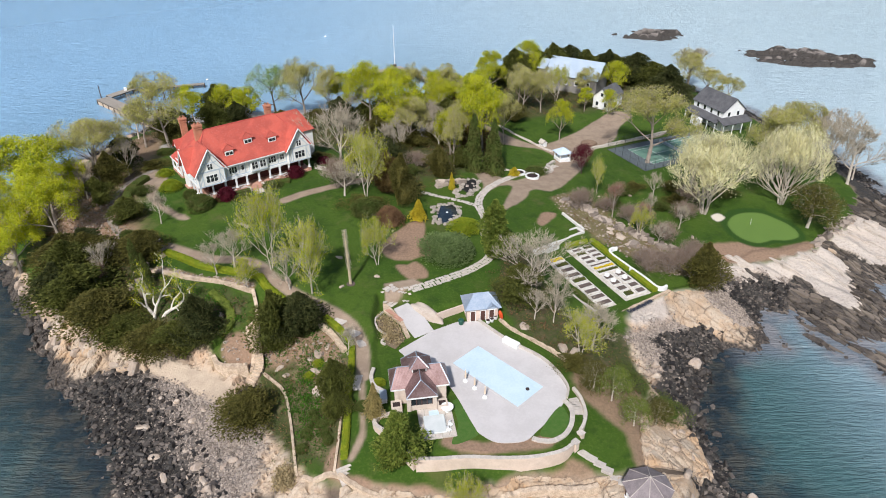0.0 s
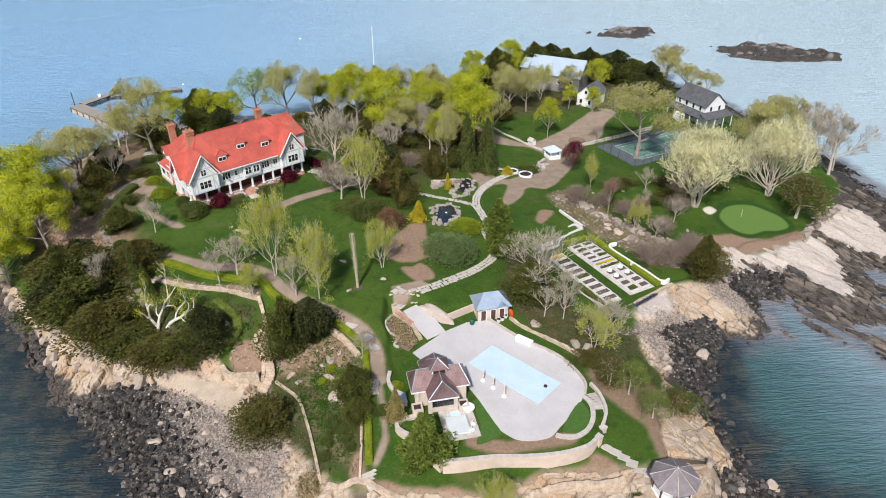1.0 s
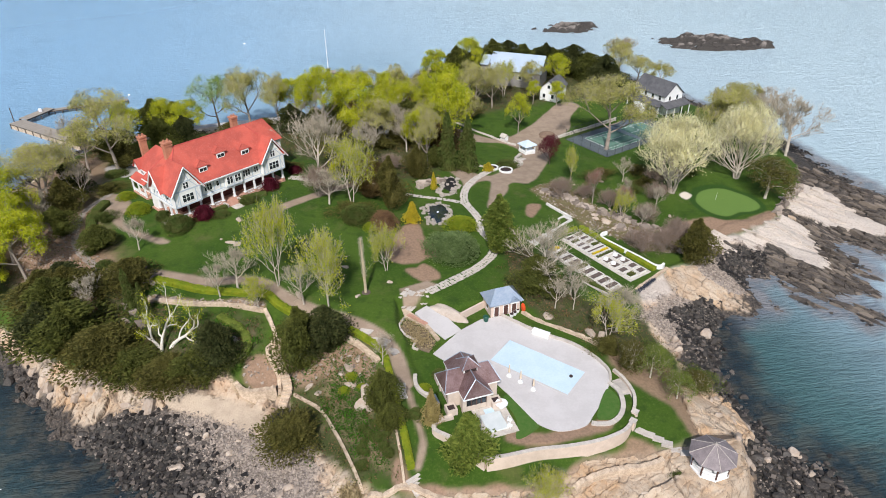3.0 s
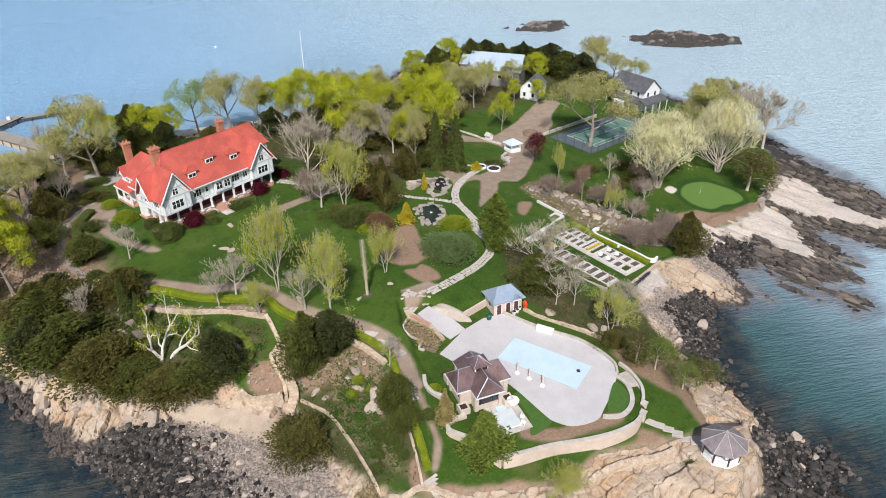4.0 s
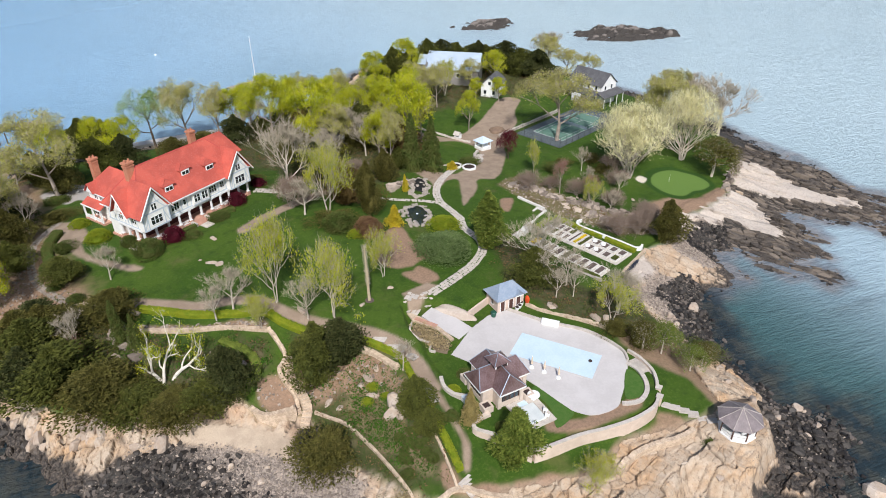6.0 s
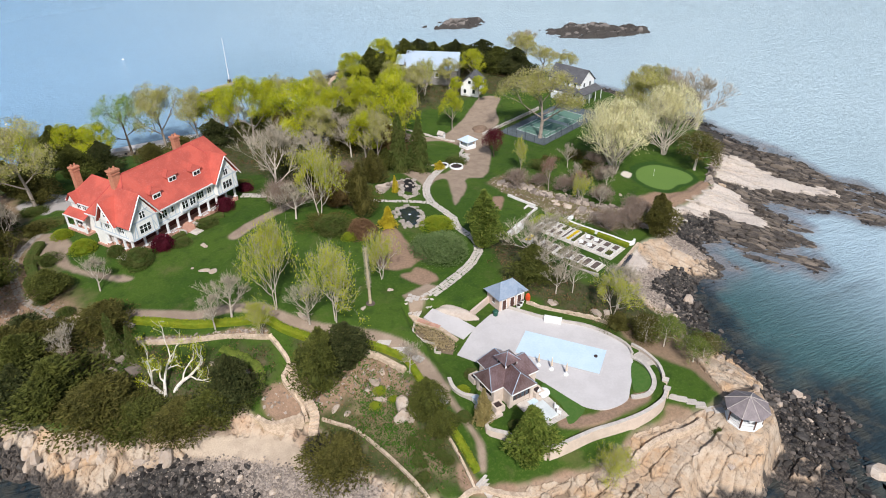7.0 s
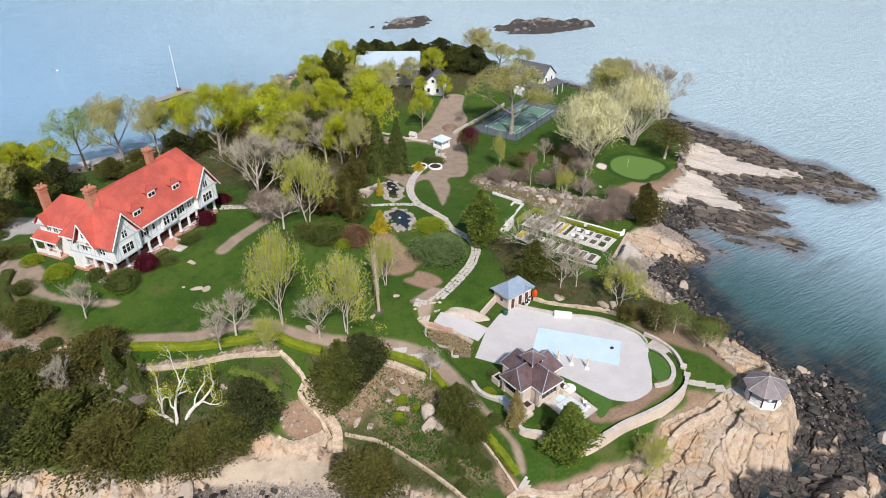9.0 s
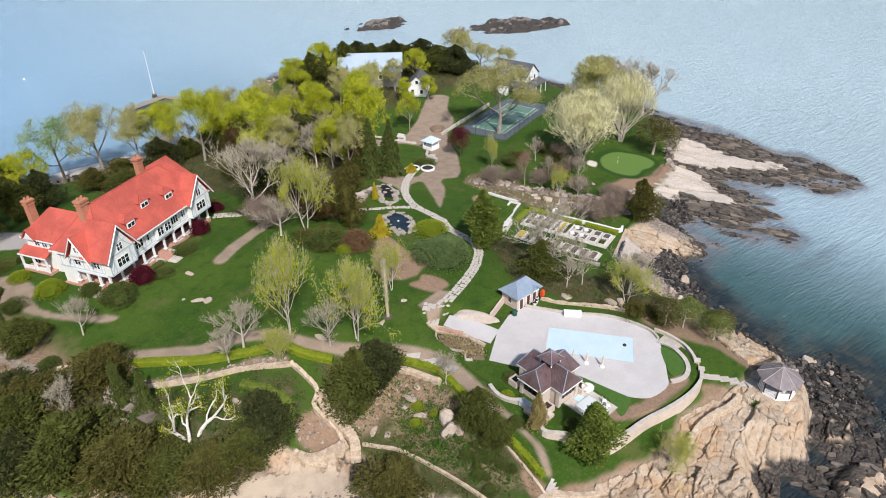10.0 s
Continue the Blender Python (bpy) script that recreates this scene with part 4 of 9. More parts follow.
# ---- bath hut ----
HUT = pose(2.6, 94.6, DECK_Z, 0, 0, 9)
hut = thing("bath_hut", HUT, "pink-beige changing hut with a blue-grey metal hip roof", "hut")
M_STUCCO = surface("pink_stucco", (0.62, 0.50, 0.42), (0.55, 0.44, 0.37), 0.8, 0.85, 0.01)
part("wall", boxes((0, 5.6, 0, 0.25, 0, 2.7), (0, 5.6, 3.55, 3.8, 0, 2.7), (0, 0.25, 0.25, 3.55, 0, 2.7), (5.35, 5.6, 0.25, 3.55, 0, 2.7)), M_STUCCO, hut)
E4, R4 = 2.7, 4.7
for pts in ([(-.5, -.5, E4), (6.1, -.5, E4), (4.1, 1.9, R4), (1.5, 1.9, R4)], [(6.1, 4.3, E4), (-.5, 4.3, E4), (1.5, 1.9, R4), (4.1, 1.9, R4)],
            [(-.5, 4.3, E4), (-.5, -.5, E4), (1.5, 1.9, R4)], [(6.1, -.5, E4), (6.1, 4.3, E4), (4.1, 1.9, R4)]):
    part("roof_slope", poly(bmesh.new(), pts, 0.14), M_SLATE, hut)
bm = bmesh.new()
for p, q in (((-.5, -.5, E4), (1.5, 1.9, R4)), ((6.1, -.5, E4), (4.1, 1.9, R4)), ((-.5, 4.3, E4), (1.5, 1.9, R4)), ((6.1, 4.3, E4), (4.1, 1.9, R4)), ((1.5, 1.9, R4), (4.1, 1.9, R4))):
    tube(bm, p, q, 0.06, 0.06, 6)
part("ridge_cap", bm, M_SLATE, hut)
part("roof_slope", poly(poly(bmesh.new(), [(3.2, -0.6, E4 - .05), (4.4, -0.6, E4 + 0.8), (4.4, 1.2, E4 + 0.8), (3.2, 1.2, E4 - .05)], 0.1), [(4.4, -0.6, E4 + .8), (5.6, -0.6, E4 - 0.05), (5.6, 1.2, E4 - .05), (4.4, 1.2, E4 + 0.8)], 0.1), M_SLATE, hut)
part("gable", boxes((3.5, 5.3, -0.35, -0.2, 2.3, 2.75)), M_WHITE, hut)
for x in (0.6, 2.4, 4.0):
    d = part("door", boxes((x, x + 0.85, -0.06, 0.0, 0.05, 2.1), bevel=0.02), M_TRIM, hut, "dark red-brown louvred door")
    part("door_frame", boxes((x - 0.1, x, -0.09, 0, 0.0, 2.2), (x + 0.85, x + 0.95, -0.09, 0, 0.0, 2.2), (x, x + 0.85, -0.09, 0, 2.1, 2.2)), M_WHITE, d)
w = part("window", boxes((-0.05, 0.0, 1.5, 2.1, 1.0, 1.9)), M_GLASS, hut)
part("sill", boxes((-0.12, 0.0, 1.4, 2.2, 0.9, 1.0)), M_WHITE, w)
wall_line("hut_garden_wall", [(2.5, 98.2), (0.0, 96.8), (-2.8, 95.2)], 0.35, DECK_Z + 1.3, "pink-beige garden wall joined to the bath hut", M_STUCCO, foot=7.0, n=3)
wall_line("terrace_back_wall", [(8.4, 95.0), (10.4, 92.2), (13.2, 89.6), (16.8, 86.2), (18.6, 84.0)], 0.35, DECK_Z + 0.5, "low rough stone wall behind the pool terrace", M_STONE, foot=6.2, lumpy=0.12)
M_BIN = surface("green_plastic", (0.02, 0.09, 0.06), (0.015, 0.07, 0.05), 2, 0.45, 0)
bin_ob = thing("garden_bin", pose(1.5, 93.9, DECK_Z), "dark green plastic bin beside the hut", "bin")
bm = bmesh.new()
tube(bm, (0, 0, 0), (0, 0, 0.9), 0.42, 0.52, 12)
part("barrel", bm, M_BIN, bin_ob)
bm = bmesh.new()
tube(bm, (0, 0, 0.9), (0, 0, 1.05), 0.55, 0.4, 12)
part("lid", bm, M_BIN, bin_ob)
for x, y, s in ((6.3, 94.2, 0.42), (7.0, 94.6, 0.4), (7.7, 95.3, 0.36)):
    pot = thing("plant_pot", pose(x, y, DECK_Z), "white round plant pot beside the hut", "plant pot", "pots by the hut")
    bm = bmesh.new()
    tube(bm, (0, 0, 0), (0, 0, 0.62), s * 0.75, s, 14)
    part("pot", bm, M_WHITE, pot)
    bm = bmesh.new()
    tube(bm, (0, 0, 0.6), (0, 0, 0.65), s * 0.85, s * 0.85, 12)
    part("soil", bm, M_DARK, pot)
M_ORANGE = surface("orange_plastic", (0.75, 0.10, 0.03), (0.65, 0.08, 0.02), 2, 0.5, 0)
kayak = thing("orange_kayak", pose(8.6, 94.9, DECK_Z + 1.2, 12, 70, 60), "bright orange kayak leaning beside the hut", "kayak")
bm = bmesh.new()
bmesh.ops.create_icosphere(bm, subdivisions=3, radius=1, matrix=Matrix.Diagonal((1.35, 0.46, 0.30, 1)))
part("hull", bm, M_ORANGE, kayak, smooth=True)
bm = bmesh.new()
bmesh.ops.create_icosphere(bm, subdivisions=2, radius=1, matrix=Matrix.Translation((0, 0, 0.2)) @ Matrix.Diagonal((0.45, 0.22, 0.1, 1)))
part("cockpit", bm, M_DARK, kayak)

# ---- pavilion ----
pav = thing("pool_pavilion", PAVILION, "stone pool pavilion with a brown standing-seam cross roof and cupola", "pavilion")
M_BEIGE = surface("beige_stone", (0.60, 0.51, 0.43), (0.50, 0.42, 0.35), 1.0, 0.85, 0.02)
EZ, RZ, AW, AL, RL = 3.25, 5.6, 2.35, 4.5, 3.3


def seamed(pts, n, name="roof_slope"):
    """A metal roof slope with raised standing seams; the first edge is the eave."""
    bm = poly(bmesh.new(), pts, 0.1)
    a, b = Vector(pts[0]), Vector(pts[1])
    c, d = Vector(pts[2]), Vector(pts[3] if len(pts) > 3 else pts[2])
    ob = part(name, bm, M_COPPER, pav)
    for i in range(1, n):
        t = i / n
        part("seam", tube(bmesh.new(), a.lerp(b, t), d.lerp(c, t), 0.035, 0.035, 4), M_COPPER, ob)
    return ob


for a in range(4):
    m = pose(0, 0, 0, 0, 0, 90 * a)

    def at(x, y, z):
        return (m @ Vector((x, y, z)))[:]

    seamed([at(AL, -AW, EZ), at(AL, AW, EZ), at(RL, 0, RZ)], 6)
    seamed([at(AW, -AW, EZ), at(AL, -AW, EZ), at(RL, 0, RZ), at(0, 0, RZ)], 6)
    seamed([at(AL, AW, EZ), at(AW, AW, EZ), at(0, 0, RZ), at(RL, 0, RZ)], 6)
    bm = bmesh.new()
    tube(bm, at(0, 0, RZ), at(RL, 0, RZ), 0.07, 0.07, 6)
    for s in (-1, 1):
        tube(bm, at(RL, 0, RZ), at(AL, s * AW, EZ), 0.06, 0.06, 6)
    part("ridge_cap", bm, M_SLATE, pav)
    bm = bmesh.new()
    box(bm, AL - 0.12, AL + 0.02, -AW, AW, EZ - 0.28, EZ - 0.1, m)
    for s in (-1, 1):
        box(bm, AW, AL, min(s * AW, s * (AW - 0.12)), max(s * AW, s * (AW - 0.12)), EZ - 0.28, EZ - 0.1, m)
    part("fascia", bm, M_WHITE, pav)
    bm = bmesh.new()
    box(bm, 3.5, 3.75, -1.9, 1.9, 0, 0.9, m)
    for s in (-1, 1):
        box(bm, 3.3, 3.95, s * 1.95 - 0.3, s * 1.95 + 0.3, 0, EZ - 0.15, m)
        box(bm, 1.9, 3.5, s * 1.95 - 0.12, s * 1.95 + 0.12, 0, EZ - 0.15, m)
    part("wall", bm, M_BEIGE, pav)
    bm = bmesh.new()
    box(bm, 3.55, 3.65, -1.65, 1.65, 0.9, EZ - 0.25, m)
    g = part("window", bm, M_GLASS, pav)
    bm = bmesh.new()
    for y in (-1.62, -0.8, 0.0, 0.8, 1.62):
        box(bm, 3.5, 3.72, y - 0.06, y + 0.06, 0.0, EZ - 0.2, m)
    box(bm, 3.5, 3.72, -1.65, 1.65, EZ - 0.45, EZ - 0.3, m)
    part("mullion", bm, M_TRIM, g)
    # corner planter between the arms
    pl = part("corner_planter", box(box(box(box(bmesh.new(), 3.0, 4.6, 2.3, 2.55, 0, 1.1, m), 3.0, 4.6, 3.65, 3.9, 0, 1.1, m), 3.0, 3.25, 2.55, 3.65, 0, 1.1, m), 4.35, 4.6, 2.55, 3.65, 0, 1.1, m), M_BEIGE, pav)
    part("soil", box(bmesh.new(), 3.25, 4.35, 2.55, 3.65, 0, 0.95, m), M_DARK, pl)
bm = boxes((-1.05, 1.05, -1.05, 1.05, RZ - 0.5, RZ + 0.45))
part("cupola_wall", bm, M_DARK, pav)
bm = bmesh.new()
for a in range(4):
    box(bm, 0.98, 1.12, -1.1, 1.1, RZ + 0.25, RZ + 0.5, pose(0, 0, 0, 0, 0, 90 * a))
    box(bm, 1.0, 1.1, -1.1, -0.9, RZ - 0.4, RZ + 0.3, pose(0, 0, 0, 0, 0, 90 * a))
part("cupola_trim", bm, M_WHITE, pav, "white cupola trim")
for a in range(4):
    m = pose(0, 0, 0, 0, 0, 90 * a)
    seamed([(m @ Vector(p))[:] for p in ((1.45, -1.45, RZ + 0.45), (1.45, 1.45, RZ + 0.45), (0, 0, RZ + 1.65))], 5, "cupola_roof")
bm = bmesh.new()
for a in range(4):
    m = pose(0, 0, 0, 0, 0, 90 * a)
    tube(bm, (m @ Vector((1.45, -1.45, RZ + 0.47)))[:], (0, 0, RZ + 1.68), 0.05, 0.05, 5)
tube(bm, (0, 0, RZ + 1.6), (0, 0, RZ + 2.0), 0.05, 0.02, 6)
part("ridge_cap", bm, M_SLATE, pav)
bm = boxes((-6.6, -3.9, -4.6, -3.9, 0, 0.5), (-6.6, -6.0, -3.9, -1.0, 0, 0.5))
part("side_wall", bm, M_BEIGE, pav)
grill = thing("outdoor_counter", PAVILION @ pose(-5.6, -0.6, 0), "white outdoor counter with blue top beside the pavilion", "counter")
part("cabinet", boxes((-0.5, 0.5, -1.0, 1.0, 0, 0.88), bevel=0.02), M_WHITE, grill)
part("worktop", boxes((-0.55, 0.55, -1.05, 1.05, 0.88, 0.93)), surface("blue_slate", (0.35, 0.42, 0.48), (0.42, 0.48, 0.53), 2, 0.4, 0), grill)

# ---- gazebo on the rocks ----
gaz = thing("octagonal_gazebo", GAZEBO, "white octagonal gazebo with a grey-brown conical roof on granite", "gazebo")
oct_pts = [(math.cos(radians(22.5 + 45 * i)), math.sin(radians(22.5 + 45 * i))) for i in range(8)]
part("floor", prism(bmesh.new(), [(2.75 * x, 2.75 * y) for x, y in oct_pts], -0.6, 0.2), M_WHITE, gaz)
M_LEAD = surface("grey_brown_shingle", (0.17, 0.145, 0.145), (0.26, 0.22, 0.22), 0.7, 0.5, 0.01)
for i in range(8):
    p, q = oct_pts[i], oct_pts[(i + 1) % 8]
    bm = poly(bmesh.new(), [(3.35 * p[0], 3.35 * p[1], 2.65), (3.35 * q[0], 3.35 * q[1], 2.65), (0, 0, 4.5)], 0.08)
    part("roof_panel", bm, M_LEAD, gaz)
    bm = tube(bmesh.new(), (3.35 * p[0], 3.35 * p[1], 2.67), (0, 0, 4.53), 0.045, 0.03, 5)
    part("ridge_cap", bm, M_PALE, gaz)
    bm = bmesh.new()
    box(bm, 2.55 * p[0] - 0.09, 2.55 * p[0] + 0.09, 2.55 * p[1] - 0.09, 2.55 * p[1] + 0.09, 0.2, 2.7)
    part("post", bm, M_TRIM, gaz)
    a, b = Vector((2.55 * p[0], 2.55 * p[1], 0)), Vector((2.55 * q[0], 2.55 * q[1], 0))
    mm = Matrix.Translation((a + b) / 2) @ pose(0, 0, 0, 0, 0, math.degrees(math.atan2(b.y - a.y, b.x - a.x)))
    L = (b - a).length / 2 - 0.1
    part("panel", box(box(bmesh.new(), -L, L, -0.05, 0.05, 0.3, 0.75, mm), -L, L, -0.05, 0.05, 0.9, 1.25, mm), M_WHITE, gaz)
    part("beam", box(bmesh.new(), -L, L, -0.08, 0.08, 2.45, 2.65, mm), M_TRIM, gaz)
bm = bmesh.new()
tube(bm, (0, 0, 4.45), (0, 0, 4.9), 0.09, 0.03, 8)
part("finial", bm, M_PALE, gaz)
bm = bmesh.new()
for i, (x, y) in enumerate(((18.3, 66.2), (19.5, 65.2), (20.5, 64.2), (21.4, 63.2), (22.4, 62.2), (23.3, 61.2))):
    box(bm, -0.8, 0.8, -0.55, 0.55, ground_at(x, y) - 0.4, ground_at(x, y) + 0.12, pose(x, y, 0, 0, 0, -40 + 4 * i), bevel=0.05)
tagged(part("slab_path", bm, M_PALE), "short path of pale slabs between terrace and gazebo", "path", kind="structure")
wall_line("cliff_wall", [(5.6, 58.6), (7.4, 59.5), (10.8, 60.3), (13.8, 60.4), (16.8, 60.2), (19.6, 60.6)], 0.75, lambda x, y: max(bed_at(x, y), ground_at(x, y)) + 0.9, "low creamy dry-stone wall along the cliff edge", M_STONE, lumpy=0.12)

# ---- mansion ----
house = thing("mansion", HOUSE, "large white half-timbered mansion with red roofs, porch and brick chimneys", "house")
M_PLASTER = surface("white_plaster", (0.80, 0.79, 0.74), (0.70, 0.70, 0.66), 0.5, 0.8, 0.01)
M_TIMBER = surface("grey_white_timber", (0.52, 0.58, 0.63), (0.44, 0.50, 0.55), 1.5, 0.7, 0.005)
M_PORCH = surface("porch_red_boards", (0.12, 0.035, 0.025), (0.08, 0.025, 0.02), 1.5, 0.7, 0.01)
M_PLINTH = surface("pink_brick", (0.52, 0.30, 0.22), (0.42, 0.23, 0.17), 2, 0.85, 0.02)
k = Mat("red_tiles", 0.75, 0, 0.25)
tone = k.mix(k.ramp(k.noise(0.25, 3), 0.38, 0.62), (0.50, 0.103, 0.072), (0.38, 0.078, 0.057))
k.color(k.mix(k.math("MULTIPLY", k.ramp(k.noise(3.5, 4, 0.7), 0.5, 0.72), 0.5), tone, (0.50, 0.17, 0.14)))
k.bump(k.noise(5, 3, 0.7, (1, 1, 3)), 0.05)
M_TILES = k.m

EV, RDG = 7.3, 14.6
part("upper_wall", boxes((0.3, 28.0, 0.5, 11.0, 3.9, 7.35)), M_PLASTER, house)
part("ground_wall", boxes((3.2, 27.6, 3.4, 11.0, 0.4, 3.9)), M_PORCH, house, "dark red boarded porch wall")
part("foundation", boxes((0.0, 28.2, 0.3, 11.2, -0.6, 0.4)), M_PLINTH, house, "pink brick base")
part("rear_wall", boxes((0.35, 3.2, 8.2, 11.0, 0.4, 3.9)), M_PLASTER, house)
part("porch_beam", boxes((0.2, 28.1, 0.35, 0.75, 3.35, 3.9), (0.2, 0.6, 0.75, 8.2, 3.35, 3.9)), M_WHITE, house)


def column(x, y):
    c = part("porch_column", boxes((x - 0.2, x + 0.2, y - 0.2, y + 0.2, 1.0, 3.4), bevel=0.04), M_WHITE, house)
    part("pedestal", boxes((x - 0.34, x + 0.34, y - 0.34, y + 0.34, 0.0, 1.0)), M_PLINTH, c, "pink brick pedestal")
    part("capital", boxes((x - 0.28, x + 0.28, y - 0.28, y + 0.28, 3.2, 3.36)), M_WHITE, c)
    part("column_base", boxes((x - 0.36, x + 0.36, y - 0.36, y + 0.36, 1.0, 1.08)), M_WHITE, c)


for x in (0.6, 3.4, 6.4, 9.0, 11.6, 14.6, 17.4, 20.0, 22.4, 25.2, 27.8):
    column(x, 0.6)
for y in (3.0, 5.6, 8.0):
    column(0.6, y)
for x0, x1 in ((6.7, 8.7), (9.3, 11.3), (17.7, 19.7), (20.3, 22.1), (0.9, 3.1), (3.7, 6.1)):
    part("balustrade", boxes((x0, x1, 0.55, 0.65, 1.15, 1.25), (x0, x1, 0.55, 0.65, 0.5, 0.58), *[(x0 + 0.15 + 0.3 * i, x0 + 0.22 + 0.3 * i, 0.56, 0.64, 0.58, 1.15) for i in range(int((x1 - x0) / 0.3))]), M_WHITE, house)


def window(x, z, w, h, n, m):
    """A window of n lights in a wall that faces -y of the pose m."""
    f = bmesh.new()
    box(f, x - w / 2 - 0.1, x + w / 2 + 0.1, -0.09, 0.0, z - 0.12, z, m)
    box(f, x - w / 2 - 0.1, x + w / 2 + 0.1, -0.08, 0.0, z + h, z + h + 0.1, m)
    for i in (0, n):
        xx = x - w / 2 + w * i / n
        box(f, xx - 0.06, xx + 0.06, -0.08, 0.0, z, z + h, m)
    win = part("window", f, M_WHITE, house)
    for i in range(1, n):
        xx = x - w / 2 + w * i / n
        part("mullion", box(bmesh.new(), xx - 0.06, xx + 0.06, -0.08, 0.0, z, z + h, m), M_WHITE, win)
    part("glazing_bar", box(bmesh.new(), x - w / 2, x + w / 2, -0.065, 0.0, z + h * 0.55, z + h * 0.55 + 0.05, m), M_WHITE, win)
    for i in range(n):
        x0, x1 = x - w / 2 + w * i / n + 0.06, x - w / 2 + w * (i + 1) / n - 0.06
        part("pane", box(bmesh.new(), x0, x1, -0.045, -0.004, z, z + h, m), M_GLASS, win)


def timbers(rows, m):
    for p, q, w in rows:
        a, b = Vector(p), Vector(q)
        d = b - a
        bm = box(bmesh.new(), 0, d.length, -0.05, 0.0, -w / 2, w / 2, m @ Matrix.Translation((a.x, 0, a.y)) @ pose(0, 0, 0, 0, -math.degrees(math.atan2(d.y, d.x)), 0))
        part("timber", bm, M_TIMBER, house)


front = pose(0, 0.5, 0)
timbers([((0.3, 4.0), (28, 4.0), 0.3), ((6.6, 7.1), (22.2, 7.1), 0.3)] + [((x, 4.15), (x, 7.0), 0.2) for x in (7.2, 10.1, 11.6, 12.6, 16.9, 19.9, 22.0)], front)
window(8.65, 4.75, 1.9, 1.5, 3, front)
window(11.0, 5.0, 0.7, 1.1, 1, front)
window(18.4, 4.75, 1.9, 1.5, 3, front)
window(20.95, 4.9, 1.1, 1.25, 2, front)
# oriel over the steps
bay = pose(0, -0.15, 0)
part("oriel", boxes((12.7, 16.8, -0.15, 0.5, 4.05, 7.25)), M_PLASTER, house)
part("oriel_roof", poly(bmesh.new(), [(12.4, -0.5, 7.2), (17.1, -0.5, 7.2), (16.7, 0.9, 8.1), (12.8, 0.9, 8.1)], 0.12), M_TIMBER, house, "pale grey metal roof of the oriel")
window(13.75, 4.75, 1.5, 1.6, 2, bay)
window(15.75, 4.75, 1.5, 1.6, 2, bay)
timbers([((12.7, 4.2), (16.8, 4.2), 0.25), ((14.75, 4.2), (14.75, 7.2), 0.2)], bay)

# roofs
roof = [
    [(-0.4, -0.5, EV), (28.6, -0.5, EV), (22.6, 5.6, RDG), (5.4, 5.6, RDG)],
    [(28.6, 11.7, EV), (-0.4, 11.7, EV), (5.4, 5.6, RDG), (22.6, 5.6, RDG)],
    [(-0.4, 11.7, EV), (-0.4, -0.5, EV), (5.4, 5.6, RDG)],
    [(28.6, -0.5, EV), (28.6, 11.7, EV), (22.6, 5.6, RDG)],
]
for pts in roof:
    part("roof_slope", poly(bmesh.new(), pts, 0.22), M_TILES, house)
bm = bmesh.new()
tube(bm, (5.4, 5.6, RDG + 0.02), (22.6, 5.6, RDG + 0.02), 0.12, 0.12, 6)
for p, q in (((-0.4, -0.5, EV), (5.4, 5.6, RDG)), ((28.6, -0.5, EV), (22.6, 5.6, RDG)), ((-0.4, 11.7, EV), (5.4, 5.6, RDG)), ((28.6, 11.7, EV), (22.6, 5.6, RDG))):
    tube(bm, p, q, 0.11, 0.11, 6)
part("ridge_tiles", bm, M_RED, house)
part("gutter", boxes((-0.5, 28.7, -0.62, -0.46, EV - 0.28, EV - 0.06), (-0.56, -0.42, -0.6, 11.8, EV - 0.28, EV - 0.06), (28.58, 28.72, -0.6, 11.8, EV - 0.28, EV - 0.06)), M_WHITE, house)


def gable(uc, half, apex, proj, back, n_low):
    """A projecting half-timbered front gable over the porch."""
    y0 = -proj
    bm = bmesh.new()
    box(bm, uc - half, uc + half, y0, 0.5, 3.9, EV)
    poly(bm, [(uc - half, y0, EV), (uc + half, y0, EV), (uc, y0, apex - 0.35)], 0.5)
    part("gable_wall", bm, M_PLASTER, house)
    m = pose(0, y0, 0)
    s = (apex - EV) / (half + 0.55)
    low = apex - s * (half + 0.75)
    for sg in (-1, 1):
        pts = [(uc + sg * (half + 0.75), y0 - 0.7, low), (uc, y0 - 0.7, apex), (uc, back, apex), (uc + sg * (half + 0.75), back, low)]
        part("roof_slope", poly(bmesh.new(), pts if sg > 0 else pts[::-1], 0.2), M_TILES, house)
        bm = bmesh.new()
        tube(bm, (uc + sg * (half + 0.78), y0 - 0.72, low - 0.1), (uc, y0 - 0.72, apex - 0.1), 0.13, 0.13, 4)
        part("bargeboard", bm, M_WHITE, house)
    tt = [((uc - half, 4.0), (uc + half, 4.0), 0.3), ((uc - half, EV + 0.05), (uc + half, EV + 0.05), 0.28), ((uc - half * 0.5, 9.3), (uc + half * 0.5, 9.3), 0.2)]
    tt += [((uc + half * f, 4.1), (uc + half * f, EV), 0.2) for f in (-0.96, -0.62, 0.62, 0.96)]
    tt += [((uc - half * 0.8, EV + 0.1), (uc - half * 0.3, 9.2), 0.18), ((uc + half * 0.8, EV + 0.1), (uc + half * 0.3, 9.2), 0.18),
           ((uc - half * 0.25, 9.4), (uc, apex - 0.9), 0.18), ((uc + half * 0.25, 9.4), (uc, apex - 0.9), 0.18), ((uc - half * 0.9, 4.2), (uc - half * 0.62, 6.6), 0.15), ((uc + half * 0.9, 4.2), (uc + half * 0.62, 6.6), 0.15)]
    timbers(tt, m)
    window(uc, 4.75, 2.6, 1.6, n_low, m)
    window(uc, 7.75, 1.2, 1.3, 2, m)


gable(3.2, 3.1, 12.8, 0.9, 4.6, 3)
gable(25.1, 2.9, 12.3, 0.7, 4.4, 3)
